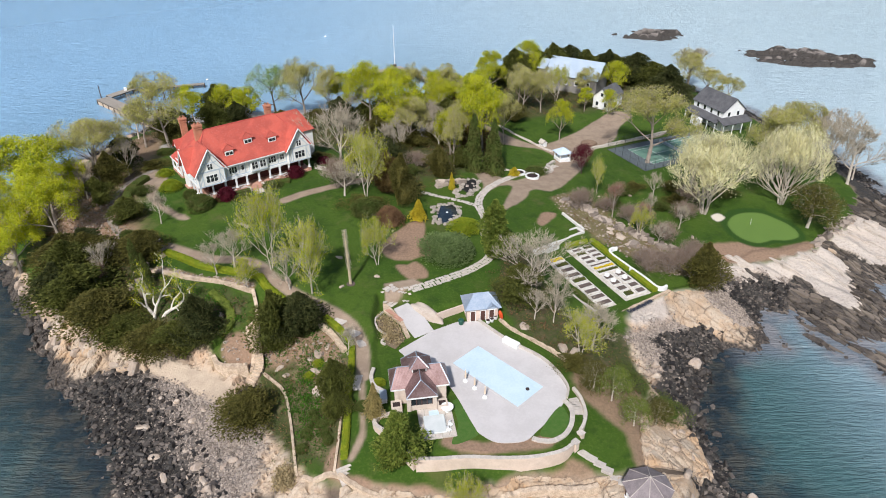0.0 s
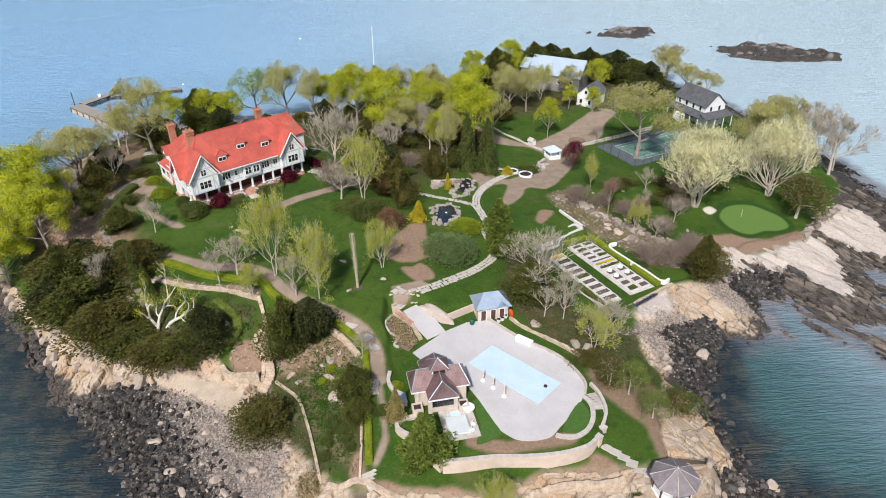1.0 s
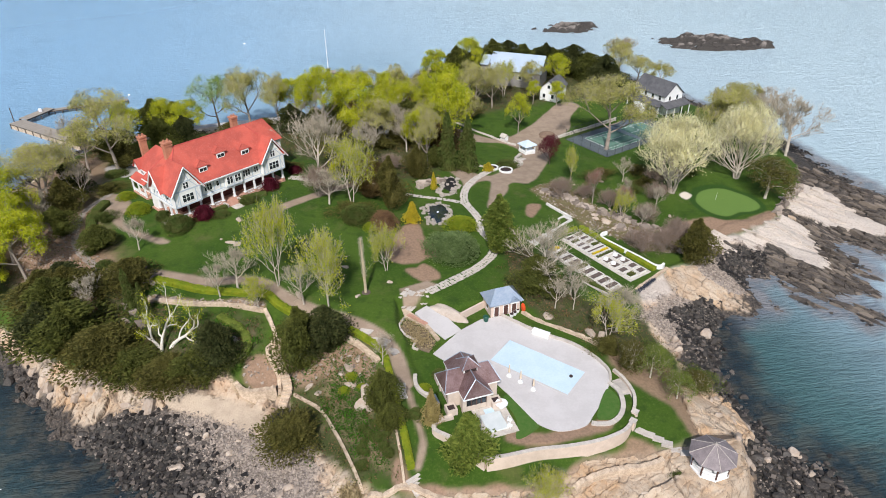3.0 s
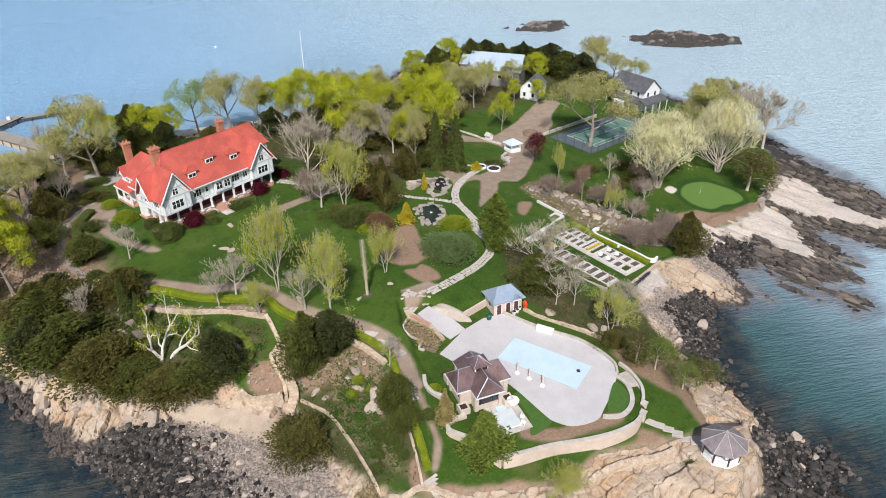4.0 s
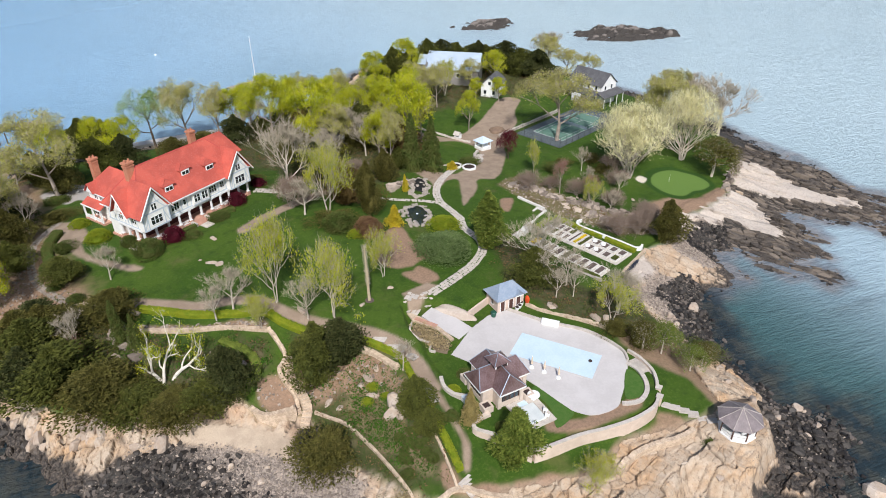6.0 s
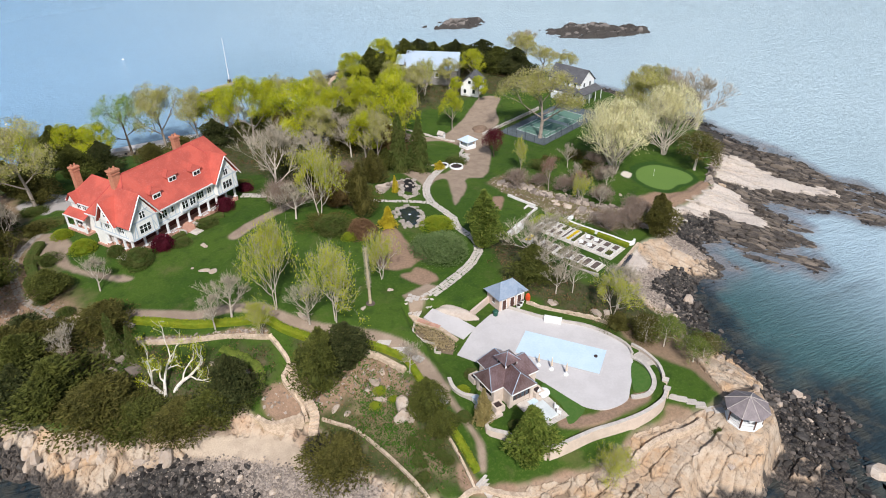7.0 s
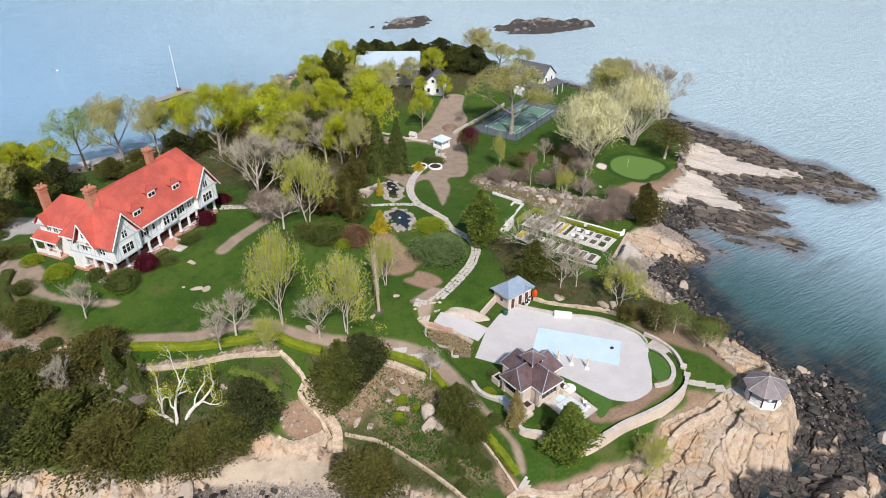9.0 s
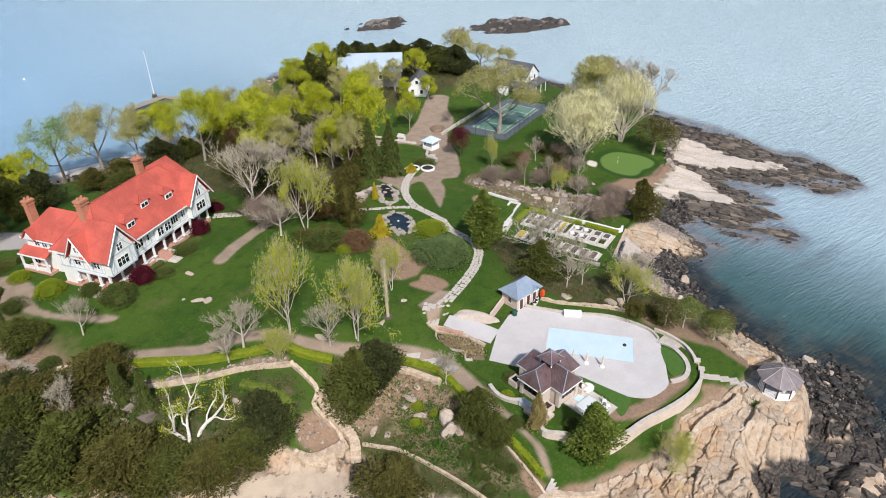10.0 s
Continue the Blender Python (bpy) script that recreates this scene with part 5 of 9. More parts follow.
# side gable towards the drive
side = pose(0.3, 0, 0, 0, 0, -90)
bm = bmesh.new()
poly(bm, [(-0.6, 6.9, EV - 0.3), (-0.6, 2.7, EV - 0.3), (-0.6, 4.8, 11.0)], 0.5)
box(bm, -0.6, 0.3, 2.7, 6.9, 6.6, EV)
part("gable_wall", bm, M_PLASTER, house)
for sg in (-1, 1):
    pts = [(-1.3, 4.8 + sg * 2.7, 6.75), (-1.3, 4.8, 11.5), (3.4, 4.8, 11.5), (3.4, 4.8 + sg * 2.7, 6.75)]
    part("roof_slope", poly(bmesh.new(), pts if sg < 0 else pts[::-1], 0.18), M_TILES, house)
    part("bargeboard", tube(bmesh.new(), (-1.32, 4.8 + sg * 2.72, 6.68), (-1.32, 4.8, 11.4), 0.12, 0.12, 4), M_WHITE, house)
window(-4.8, 8.2, 1.2, 0.9, 2, pose(-0.6, 0, 0, 0, 0, -90))
for v in (-2.3, -6.6):
    window(v, 4.9, 1.3, 1.1, 2, side)
timbers([((-11, 4.0), (-0.5, 4.0), 0.3), ((-11, 7.0), (-0.5, 7.0), 0.25)] + [((v, 4.1), (v, 7.0), 0.18) for v in (-0.7, -1.4, -3.4, -4.4, -5.4, -7.6, -8.6, -10.5)], side)

# dormers
for u, v, z in ((8.7, 1.0, 8.95), (13.9, 2.1, 10.25), (19.5, 1.4, 9.45)):
    dm = part("dormer", boxes((u - 1.0, u + 1.0, v, v + 2.6, z - 0.4, z + 1.3)), M_WHITE, house)
    e, top, y0, y1 = z + 1.3, z + 2.3, v - 0.12, v + 4.0
    part("dormer_roof", poly(poly(poly(bmesh.new(), [(u - 1.45, y0, e), (u, y0 + 0.9, top), (u, y1, top), (u - 1.45, y1, e)][::-1], 0.14), [(u + 1.45, y0, e), (u, y0 + 0.9, top), (u, y1, top), (u + 1.45, y1, e)], 0.14), [(u - 1.45, y0, e), (u + 1.45, y0, e), (u, y0 + 0.9, top)], 0.14), M_TILES, dm)
    for sg in (-1, 1):
        part("dormer_cheek", boxes((u + sg * 1.05 - 0.05, u + sg * 1.05 + 0.05, v + 0.1, v + 3.0, z - 0.4, z + 1.2)), M_TILES, dm)
    fr = part("window_frame", boxes((u - 0.85, u + 0.85, v - 0.07, v, z + 0.1, z + 0.2), (u - 0.85, u + 0.85, v - 0.07, v, z + 0.95, z + 1.05), *[(u - 0.89 + 0.85 * i, u - 0.81 + 0.85 * i, v - 0.07, v, z + 0.2, z + 0.95) for i in range(3)]), M_WHITE, dm)
    part("pane", boxes((u - 0.81, u - 0.04, v - 0.03, v - 0.004, z + 0.2, z + 0.95)), M_GLASS, dm)
    part("pane", boxes((u + 0.04, u + 0.81, v - 0.03, v - 0.004, z + 0.2, z + 0.95)), M_GLASS, dm)

# rear wings
part("wing_wall", boxes((2.7, 11.2, 11.0, 21.2, -0.4, 6.9)), M_PLASTER, house)
WE, WR = 6.7, 11.3
for pts in ([(2.2, 21.8, WE), (2.2, 9.0, WE), (6.8, 9.0, WR), (6.8, 17.6, WR)], [(11.6, 9.0, WE), (11.6, 21.8, WE), (6.8, 17.6, WR), (6.8, 9.0, WR)], [(11.6, 21.8, WE), (2.2, 21.8, WE), (6.8, 17.6, WR)]):
    part("roof_slope", poly(bmesh.new(), pts, 0.2), M_TILES, house)
part("gutter", boxes((2.06, 2.2, 9, 21.9, WE - 0.25, WE - 0.04), (2.2, 11.6, 21.8, 21.94, WE - 0.25, WE - 0.04)), M_WHITE, house)
wing = pose(2.7, 0, 0, 0, 0, -90)
for v in (-13.2, -15.0, -16.8, -18.6):
    window(v, 5.1, 1.2, 0.9, 2, wing)
window(-20.2, 1.0, 1.6, 1.4, 2, wing)
poly_g = bmesh.new()
poly(poly_g, [(2.0, 20.6, WE), (2.0, 18.2, WE), (2.0, 19.4, WE + 1.6)], 0.4)
part("gablet", poly_g, M_WHITE, house)
for sg in (-1, 1):
    pts = [(1.7, 19.4 + sg * 1.5, WE - 0.1), (1.7, 19.4, WE + 1.9), (4.2, 19.4, WE + 1.9), (4.2, 19.4 + sg * 1.5, WE - 0.1)]
    part("roof_slope", poly(bmesh.new(), pts if sg < 0 else pts[::-1], 0.12), M_TILES, house)
part("roof_slope", poly(bmesh.new(), [(0.9, 22.2, 3.7), (0.9, 15.6, 3.7), (2.7, 15.6, 4.7), (2.7, 22.2, 4.7)], 0.18), M_TILES, house)
part("gutter", boxes((0.76, 0.9, 15.5, 22.3, 3.45, 3.7)), M_WHITE, house)
for v in (16.0, 19.0, 22.0):
    part("porch_column", boxes((1.0, 1.3, v - 0.15, v + 0.15, 0, 3.6)), M_WHITE, house)
part("porch_floor", boxes((0.95, 2.7, 15.6, 22.2, -0.5, 0.45)), M_PLINTH, house)
part("balustrade", boxes((1.1, 1.25, 16.0, 22.0, 1.2, 1.3), (1.14, 1.2, 16.0, 22.0, 0.5, 1.2)), M_WHITE, house)
part("ell_wall", boxes((24.5, 33.2, 8.0, 14.4, -0.4, 7.7)), M_PLASTER, house)
for pts in ([(23, 7.4, 7.5), (33.6, 7.4, 7.5), (31.0, 11.0, 12.4), (23, 11.0, 12.4)], [(33.6, 14.6, 7.5), (23, 14.6, 7.5), (23, 11.0, 12.4), (31.0, 11.0, 12.4)], [(33.6, 7.4, 7.5), (33.6, 14.6, 7.5), (31.0, 11.0, 12.4)]):
    part("roof_slope", poly(bmesh.new(), pts, 0.2), M_TILES, house)
end = pose(28.0, 0, 0, 0, 0, 90)
for v in (2.2, 5.0):
    window(v, 4.8, 1.4, 1.4, 2, end)
timbers([((0.5, 4.0), (7, 4.0), 0.3)] + [((v, 4.1), (v, 7.2), 0.18) for v in (0.6, 1.2, 3.4, 6.4)], end)


def chimney(u, v, z0, z1, a, b):
    c = part("chimney", boxes((u - a / 2, u + a / 2, v - b / 2, v + b / 2, z0, z1 - 0.9), bevel=0.03), M_BRICK, house)
    part("corbel", boxes((u - a / 2 - 0.12, u + a / 2 + 0.12, v - b / 2 - 0.12, v + b / 2 + 0.12, z1 - 1.5, z1 - 1.25), (u - a / 2 - 0.18, u + a / 2 + 0.18, v - b / 2 - 0.18, v + b / 2 + 0.18, z1 - 0.9, z1 - 0.55)), M_BRICK, c)
    for i in (-1, 1):
        bm = tube(bmesh.new(), (u + i * a * 0.25, v, z1 - 0.55), (u + i * a * 0.25, v, z1), 0.22, 0.17, 8)
        part("chimney_pot", bm, M_BRICK, c)


chimney(5.2, 20.6, 5.5, 13.6, 1.5, 1.1)
chimney(4.2, 6.0, 10, 16.5, 1.7, 1.3)
chimney(23.3, 11.0, 6.5, 15.6, 1.4, 1.2)

# front steps and walk
st = thing("porch_steps", HOUSE @ pose(13.2, 0.2, -0.05), "red brick porch steps beside pale stone piers", "steps")
for i in range(4):
    part("step", boxes((-1.5, 1.5, -0.4 * (i + 1), -0.4 * i, 0, 0.45 - 0.11 * i)), M_PLINTH, st)
for s in (-1.8, 1.8):
    part("pier", boxes((s - 0.3, s + 0.3, -1.7, 0, 0, 0.8), bevel=0.04), M_PALE, st)
for i in range(6):
    part("walk_slab", box(bmesh.new(), -1.1, 1.1, -2.5 - i * 0.9, -1.65 - i * 0.9, -0.1, 0.09), M_PALE, st)
st2 = thing("terrace_steps", HOUSE @ pose(0.2, 4.2, -0.3, 0, 0, -90), "wide curved pale stone steps beside the porch", "steps")
for i in range(3):
    bm = bmesh.new()
    prism(bm, [(-3.2 - 0.3 * i, 0.2)] + [((3.2 + 0.3 * i) * math.sin(a), -1.1 - 0.45 * i + 0.6 * (1 - math.cos(a)) - 0.6) for a in np.linspace(-1.5, 1.5, 9)] + [(3.2 + 0.3 * i, 0.2)], -0.3, 0.45 - 0.15 * i)
    part("step", bm, M_PALE, st2)

# ---- tennis court ----
M_ASPHALT = surface("court_surround", (0.085, 0.105, 0.115), (0.11, 0.13, 0.14), 0.3, 0.9, 0.003)
M_COURT = surface("court_green", (0.10, 0.20, 0.15), (0.13, 0.22, 0.17), 0.3, 0.85, 0.003)
court = thing("tennis_court", COURT, "fenced green tennis court with white lines", "court")
part("surround", boxes((-17, 17, -8.2, 8.2, -0.2, 0.0)), M_ASPHALT, court)
part("playing_surface", boxes((-11.9, 11.9, -5.5, 5.5, -0.1, 0.006)), M_COURT, court)
lines = [(-11.9, 11.9, s * 5.49 - 0.05, s * 5.49 + 0.05) for s in (-1, 1)] + [(-11.9, 11.9, s * 4.12 - 0.05, s * 4.12 + 0.05) for s in (-1, 1)]
lines += [(s * 11.88 - 0.06, s * 11.88 + 0.06, -5.49, 5.49) for s in (-1, 1)] + [(s * 6.4 - 0.05, s * 6.4 + 0.05, -4.12, 4.12) for s in (-1, 1)] + [(-6.4, 6.4, -0.05, 0.05)]
part("line", boxes(*[(*r, 0.008, 0.014) for r in lines]), M_WHITE, court, "white court lines")
net = part("net", boxes((-0.03, 0.03, -5.9, 5.9, 0.1, 0.9), (-0.04, 0.04, -5.9, 5.9, 0.9, 1.0)), M_SLATE, court)
M_MESH = surface("dark_fence", (0.03, 0.04, 0.04), (0.05, 0.06, 0.06), 2, 0.6, 0)
for ax, (x0, y0, x1, y1) in enumerate(((-17, -8.2, 17, -8.2), (-17, 8.2, 17, 8.2), (-17, -8.2, -17, 8.2), (17, -8.2, 17, 8.2))):
    L = math.hypot(x1 - x0, y1 - y0)
    n = int(L / 3)
    for i in range(n + 1):
        t = i / n
        part("fence_post", tube(bmesh.new(), (x0 + (x1 - x0) * t, y0 + (y1 - y0) * t, 0), (x0 + (x1 - x0) * t, y0 + (y1 - y0) * t, 3.2), 0.05, 0.05, 5), M_MESH, court)
    bm = bmesh.new()
    for h in (0.1, 1.6, 3.15):
        tube(bm, (x0, y0, h), (x1, y1, h), 0.03, 0.03, 4)
    for i in range(int(L / 0.6)):
        t = (i + 0.5) / int(L / 0.6)
        tube(bm, (x0 + (x1 - x0) * t, y0 + (y1 - y0) * t, 0.1), (x0 + (x1 - x0) * t, y0 + (y1 - y0) * t, 3.15), 0.012, 0.012, 3)
    part("fence_mesh", bm, M_MESH, court, "thin dark wire mesh")
wall_line("court_stone_wall", [(39.5, 177.0), (45.0, 180.2), (51.5, 183.4), (59.0, 186.8), (66.0, 190.2)], 0.6, lambda x, y: ground_at(x, y) + 0.7, "low pale stone wall beside the tennis court", M_PALE, n=5, lumpy=0.08)

wall_line("drive_edge_wall", [(14.9, 191.7), (19.8, 184.8), (26.6, 176.8), (29.2, 174.6)], 0.5, lambda x, y: ground_at(x, y) + 0.4, "low edging of pale stones along the drive", M_PALE, n=6, lumpy=0.12)
bm = bmesh.new()
bmesh.ops.create_icosphere(bm, subdivisions=3, radius=1.0)
for v in bm.verts:
    v.co = Vector((v.co.x * 2.6, v.co.y * 2.0, max(-0.25, v.co.z * 1.0))) * (1 + 0.12 * math.sin(4 * v.co.x + 3 * v.co.y))
mound = tagged(part("soil_mound", bm, surface("loose_soil", (0.24, 0.165, 0.115), (0.16, 0.11, 0.078), 1.5, 0.95, 0.08), smooth=True), "low mound of loose brown soil on the drive", "mound")
mound.matrix_world = pose(40.5, 181.5, ground_at(40.5, 181.5), 0, 0, 30)

# ---- entrance kiosk ----
M_BLUE = surface("pale_blue_roof", (0.48, 0.58, 0.70), (0.56, 0.65, 0.75), 0.8, 0.45, 0.01)
kiosk = thing("garden_kiosk", pose(31.0, 169.6, ground_at(31, 169.6), 0, 0, 20), "small white garden kiosk with a pale blue roof", "kiosk")
part("base", boxes((-1.7, 1.7, -1.7, 1.7, -0.3, 0.9), bevel=0.05), M_WHITE, kiosk)
for x in (-1.5, 1.5):
    for y in (-1.5, 1.5):
        part("post", boxes((x - 0.15, x + 0.15, y - 0.15, y + 0.15, 0.9, 2.5)), M_WHITE, kiosk)
part("inner_wall", boxes((-1.0, 1.0, -1.0, 1.0, 0.9, 2.5)), M_TIMBER, kiosk)
for a in range(4):
    m = pose(0, 0, 0, 0, 0, 90 * a)
    part("roof_slope", poly(bmesh.new(), [(m @ Vector(p))[:] for p in ((2.1, -2.1, 2.45), (2.1, 2.1, 2.45), (0, 0, 3.8))], 0.1), M_BLUE, kiosk)
for x, y, r in ((17.8, 156.8, 1.5), (21.0, 155.0, 1.7)):
    pl = thing("round_planter", pose(x, y, ground_at(x, y)), "round white stone planter beside the gravel plaza", "planter", "plaza planters")
    bm = bmesh.new()
    for i in range(20):
        a0 = 2 * math.pi * i / 20
        box(bm, r - 0.25, r + 0.1, -r * 0.16, r * 0.16, -0.3, 0.55, pose(0, 0, 0, 0, 0, math.degrees(a0)))
    part("rim", bm, M_WHITE, pl)
    part("soil", tube(bmesh.new(), (0, 0, -0.2), (0, 0, 0.35), r - 0.2, r - 0.2, 18), M_DARK, pl)
wall_line("plaza_wall", [(28.6, 167.5), (26.0, 163.5), (27.0, 160.5), (24.8, 158.2)], 0.7, lambda x, y: ground_at(x, y) + 0.6, "low wall of pale boulders beside the plaza", M_PALE, n=5, lumpy=0.2)
wall_line("planter_edge", [(12.5, 158.2), (15.0, 158.4), (16.6, 157.4)], 0.5, lambda x, y: ground_at(x, y) + 0.35, "pale stone edging beside the planter", M_PALE, n=4, lumpy=0.1)

# ---- barn, cottage, white house ----
M_SIDING = surface("grey_shingle_siding", (0.26, 0.245, 0.225), (0.19, 0.18, 0.165), 0.8, 0.9, 0.02, stretch=(1, 1, 4))
M_TIN = surface("pale_metal_roof", (0.38, 0.47, 0.56), (0.45, 0.53, 0.61), 0.3, 0.35, 0.004, metal=0.2)
barn = thing("barn", BARN, "weathered grey shingled barn with a pale metal roof", "barn")
bm = bmesh.new()
box(bm, -9, 9, -5.5, 5.5, -0.8, 6.3)
for x in (-9, 8.8):
    poly(bm, [(x, -5.5, 6.3), (x, 5.5, 6.3), (x, 0, 10.3)], -0.2)
part("wall", bm, M_SIDING, barn)
for s in (-1, 1):
    pts = [(-9.6, s * 6.1, 5.9), (9.6, s * 6.1, 5.9), (9.6, 0, 10.7), (-9.6, 0, 10.7)]
    part("roof_slope", poly(bmesh.new(), pts if s < 0 else pts[::-1], 0.15), M_TIN, barn)
part("lean_to_roof", poly(bmesh.new(), [(-12.6, -6.0, 7.4), (-9.6, -6.0, 7.4), (-9.6, -1.0, 9.6), (-12.6, -1.0, 9.6)], 0.12), M_TIN, barn)
part("lean_to_wall", boxes((-12.2, -9, -5.4, 0, -0.8, 7.6)), M_SIDING, barn)
for x in (-6, -2, 2, 6):
    w = part("window", boxes((x - 0.6, x + 0.6, -5.56, -5.5, 3.2, 4.6)), M_GLASS, barn)
    part("window_frame", boxes((x - 0.75, x + 0.75, -5.6, -5.5, 3.0, 3.2), (x - 0.75, x + 0.75, -5.6, -5.5, 4.6, 4.75), (x - 0.75, x - 0.6, -5.6, -5.5, 3.2, 4.6), (x + 0.6, x + 0.75, -5.6, -5.5, 3.2, 4.6)), M_WHITE, w)

M_GREYROOF = surface("grey_shingle_roof", (0.075, 0.075, 0.08), (0.12, 0.12, 0.125), 0.6, 0.85, 0.02)


def plain_house(name, m, lx, wy, eave, ridge, wall_m, roof_m, label, windows):
    """A gabled house, ridge along x, with rows of windows: (side, position, height, width, tall)."""
    t = thing(name, m, label, "house")
    bm = bmesh.new()
    box(bm, 0, lx, 0, wy, -1.0, eave)
    for x in (0, lx - 0.2):
        poly(bm, [(x, 0, eave), (x, wy, eave), (x, wy / 2, ridge - 0.2)], -0.2)
    part("wall", bm, wall_m, t)
    o = 0.45
    d = (ridge - eave) / (wy / 2) * o
    for s, e in ((0, -o), (wy, wy + o)):
        pts = [(-o, e, eave - d), (lx + o, e, eave - d), (lx + o, wy / 2, ridge), (-o, wy / 2, ridge)]
        part("roof_slope", poly(bmesh.new(), pts if s == 0 else pts[::-1], 0.16), roof_m, t)
    for sd, p, z, w, h in windows:
        mm = {"front": pose(0, 0, 0), "right": pose(lx, 0, 0, 0, 0, 90), "left": pose(0, 0, 0, 0, 0, -90)}[sd]
        if sd == "left":
            p = -p
        win = part("window", box(bmesh.new(), p - w / 2, p + w / 2, -0.05, 0, z, z + h, mm), M_GLASS, t)
        fr = bmesh.new()
        for a in ((p - w / 2 - 0.1, p - w / 2, z, z + h), (p + w / 2, p + w / 2 + 0.1, z, z + h), (p - w / 2 - 0.1, p + w / 2 + 0.1, z - 0.1, z), (p - w / 2 - 0.1, p + w / 2 + 0.1, z + h, z + h + 0.1)):
            box(fr, a[0], a[1], -0.09, 0, a[2], a[3], mm)
        part("window_frame", fr, M_WHITE, win)
    return t


wh = plain_house("white_house", pose(77.6, 203.6, 4.9, 0, 0, -68), 13.0, 8.0, 6.2, 9.6, M_WHITE, M_GREYROOF, "white two-storey clapboard house with a dark grey roof",
                 [("front", x, z, 0.9, 1.4) for x in (2, 5, 8, 11) for z in (1.0, 4.2)] + [("right", y, z, 0.9, 1.4) for y in (2.2, 5.6) for z in (1.0, 4.2)])
part("porch_roof", poly(bmesh.new(), [(-0.5, -3.0, 3.0), (13.5, -3.0, 3.0), (13.5, 0, 4.0), (-0.5, 0, 4.0)], 0.15), M_GREYROOF, wh)
part("porch_roof", poly(bmesh.new(), [(16.2, -2.0, 3.0), (16.2, 9.0, 3.0), (13.0, 9.0, 4.1), (13.0, -2.0, 4.1)], 0.15), M_GREYROOF, wh)
for x in (0, 3.3, 6.6, 9.9, 13.2):
    part("porch_post", boxes((x - 0.1, x + 0.1, -2.8, -2.6, -0.5, 3.0)), M_WHITE, wh)
for y in (-1.7, 1.8, 5.3, 8.7):
    part("porch_post", boxes((15.8, 16.0, y - 0.1, y + 0.1, -0.5, 3.0)), M_WHITE, wh)
part("annex", boxes((4.5, 8.0, -4.4, -2.9, -0.8, 2.6)), M_WHITE, wh)
ct = plain_house("white_cottage", pose(51.5, 205.8, 6.0, 0, 0, 50), 8.5, 6.0, 4.4, 7.2, M_WHITE, M_GREYROOF, "small white cottage with a grey gabled roof beside trees",
                 [("front", 1.2, 1.2, 0.9, 1.3), ("front", 4.0, 1.2, 0.9, 1.3), ("left", 1.5, 1.2, 0.9, 1.3), ("left", 4.5, 1.2, 0.9, 1.3), ("left", 3.0, 4.4, 0.9, 1.1)])
plain_house("shed", pose(-7.5, 177.5, ground_at(-7, 178) - 0.2, 0, 0, 20), 9.0, 6.0, 2.6, 4.6, M_SIDING, M_GREYROOF, "low grey shingled shed half hidden under trees", [("front", 3, 0.8, 1.0, 1.1)])
for x, y, r in ((26.8, 178.8, 30),):
    sh = thing("well_house", pose(x, y, ground_at(x, y), 0, 0, r), "tiny white well house with a grey roof beside the drive", "shed")
    part("wall", boxes((-0.7, 0.7, -0.9, 0.9, -0.2, 1.2)), M_WHITE, sh)
    for s in (-1, 1):
        pts = [(s * 1.0, -1.1, 1.0), (s * 1.0, 1.1, 1.0), (0, 1.1, 1.9), (0, -1.1, 1.9)]
        part("roof_slope", poly(bmesh.new(), pts if s > 0 else pts[::-1], 0.08), M_PALE, sh)

# ---- piers and flagpole ----
M_PLANK = surface("grey_planks", (0.36, 0.32, 0.27), (0.27, 0.24, 0.20), 0.8, 0.9, 0.01, vary=0.25)
M_PILE = surface("dark_piles", (0.07, 0.055, 0.045), (0.11, 0.09, 0.07), 1.5, 0.9, 0.02)
PLANK = bpy.data.meshes.new("plank")
bm = boxes((-0.5, 0.5, -0.5, 0.5, 0, 1))
bm.to_mesh(PLANK)
bm.free()
PLANK.materials.append(M_PLANK)


def pier(a, b, w, z, label, gap=0.75, stone=False):
    d = Vector((b[0] - a[0], b[1] - a[1], 0))
    t = thing("pier", pose(a[0], a[1], 0, 0, 0, math.degrees(math.atan2(d.y, d.x))), label, "pier")
    n = int(d.length / gap)
    for i in range(n):
        shared("plank", PLANK, pose((i + 0.5) * d.length / n, 0, z - 0.12) @ Matrix.Diagonal((d.length / n - 0.05, w, 0.12, 1)), t)
    part("beam", boxes((0, d.length, -w / 2 + 0.1, -w / 2 + 0.4, z - 0.5, z - 0.12), (0, d.length, w / 2 - 0.4, w / 2 - 0.1, z - 0.5, z - 0.12)), M_PILE, t)
    k = int(d.length / 4)
    for i in range(k + 1):
        for s in (-1, 1):
            part("support_post", tube(bmesh.new(), (d.length * i / k, s * (w / 2 - 0.2), -3), (d.length * i / k, s * (w / 2 - 0.2), z - 0.2), 0.17, 0.15, 7), M_PILE, t)
    if stone:
        part("crib", boxes((0.2, d.length, -w / 2 + 0.3, w / 2 - 0.3, -2.5, z - 0.5)), M_STONE, t)
    return t


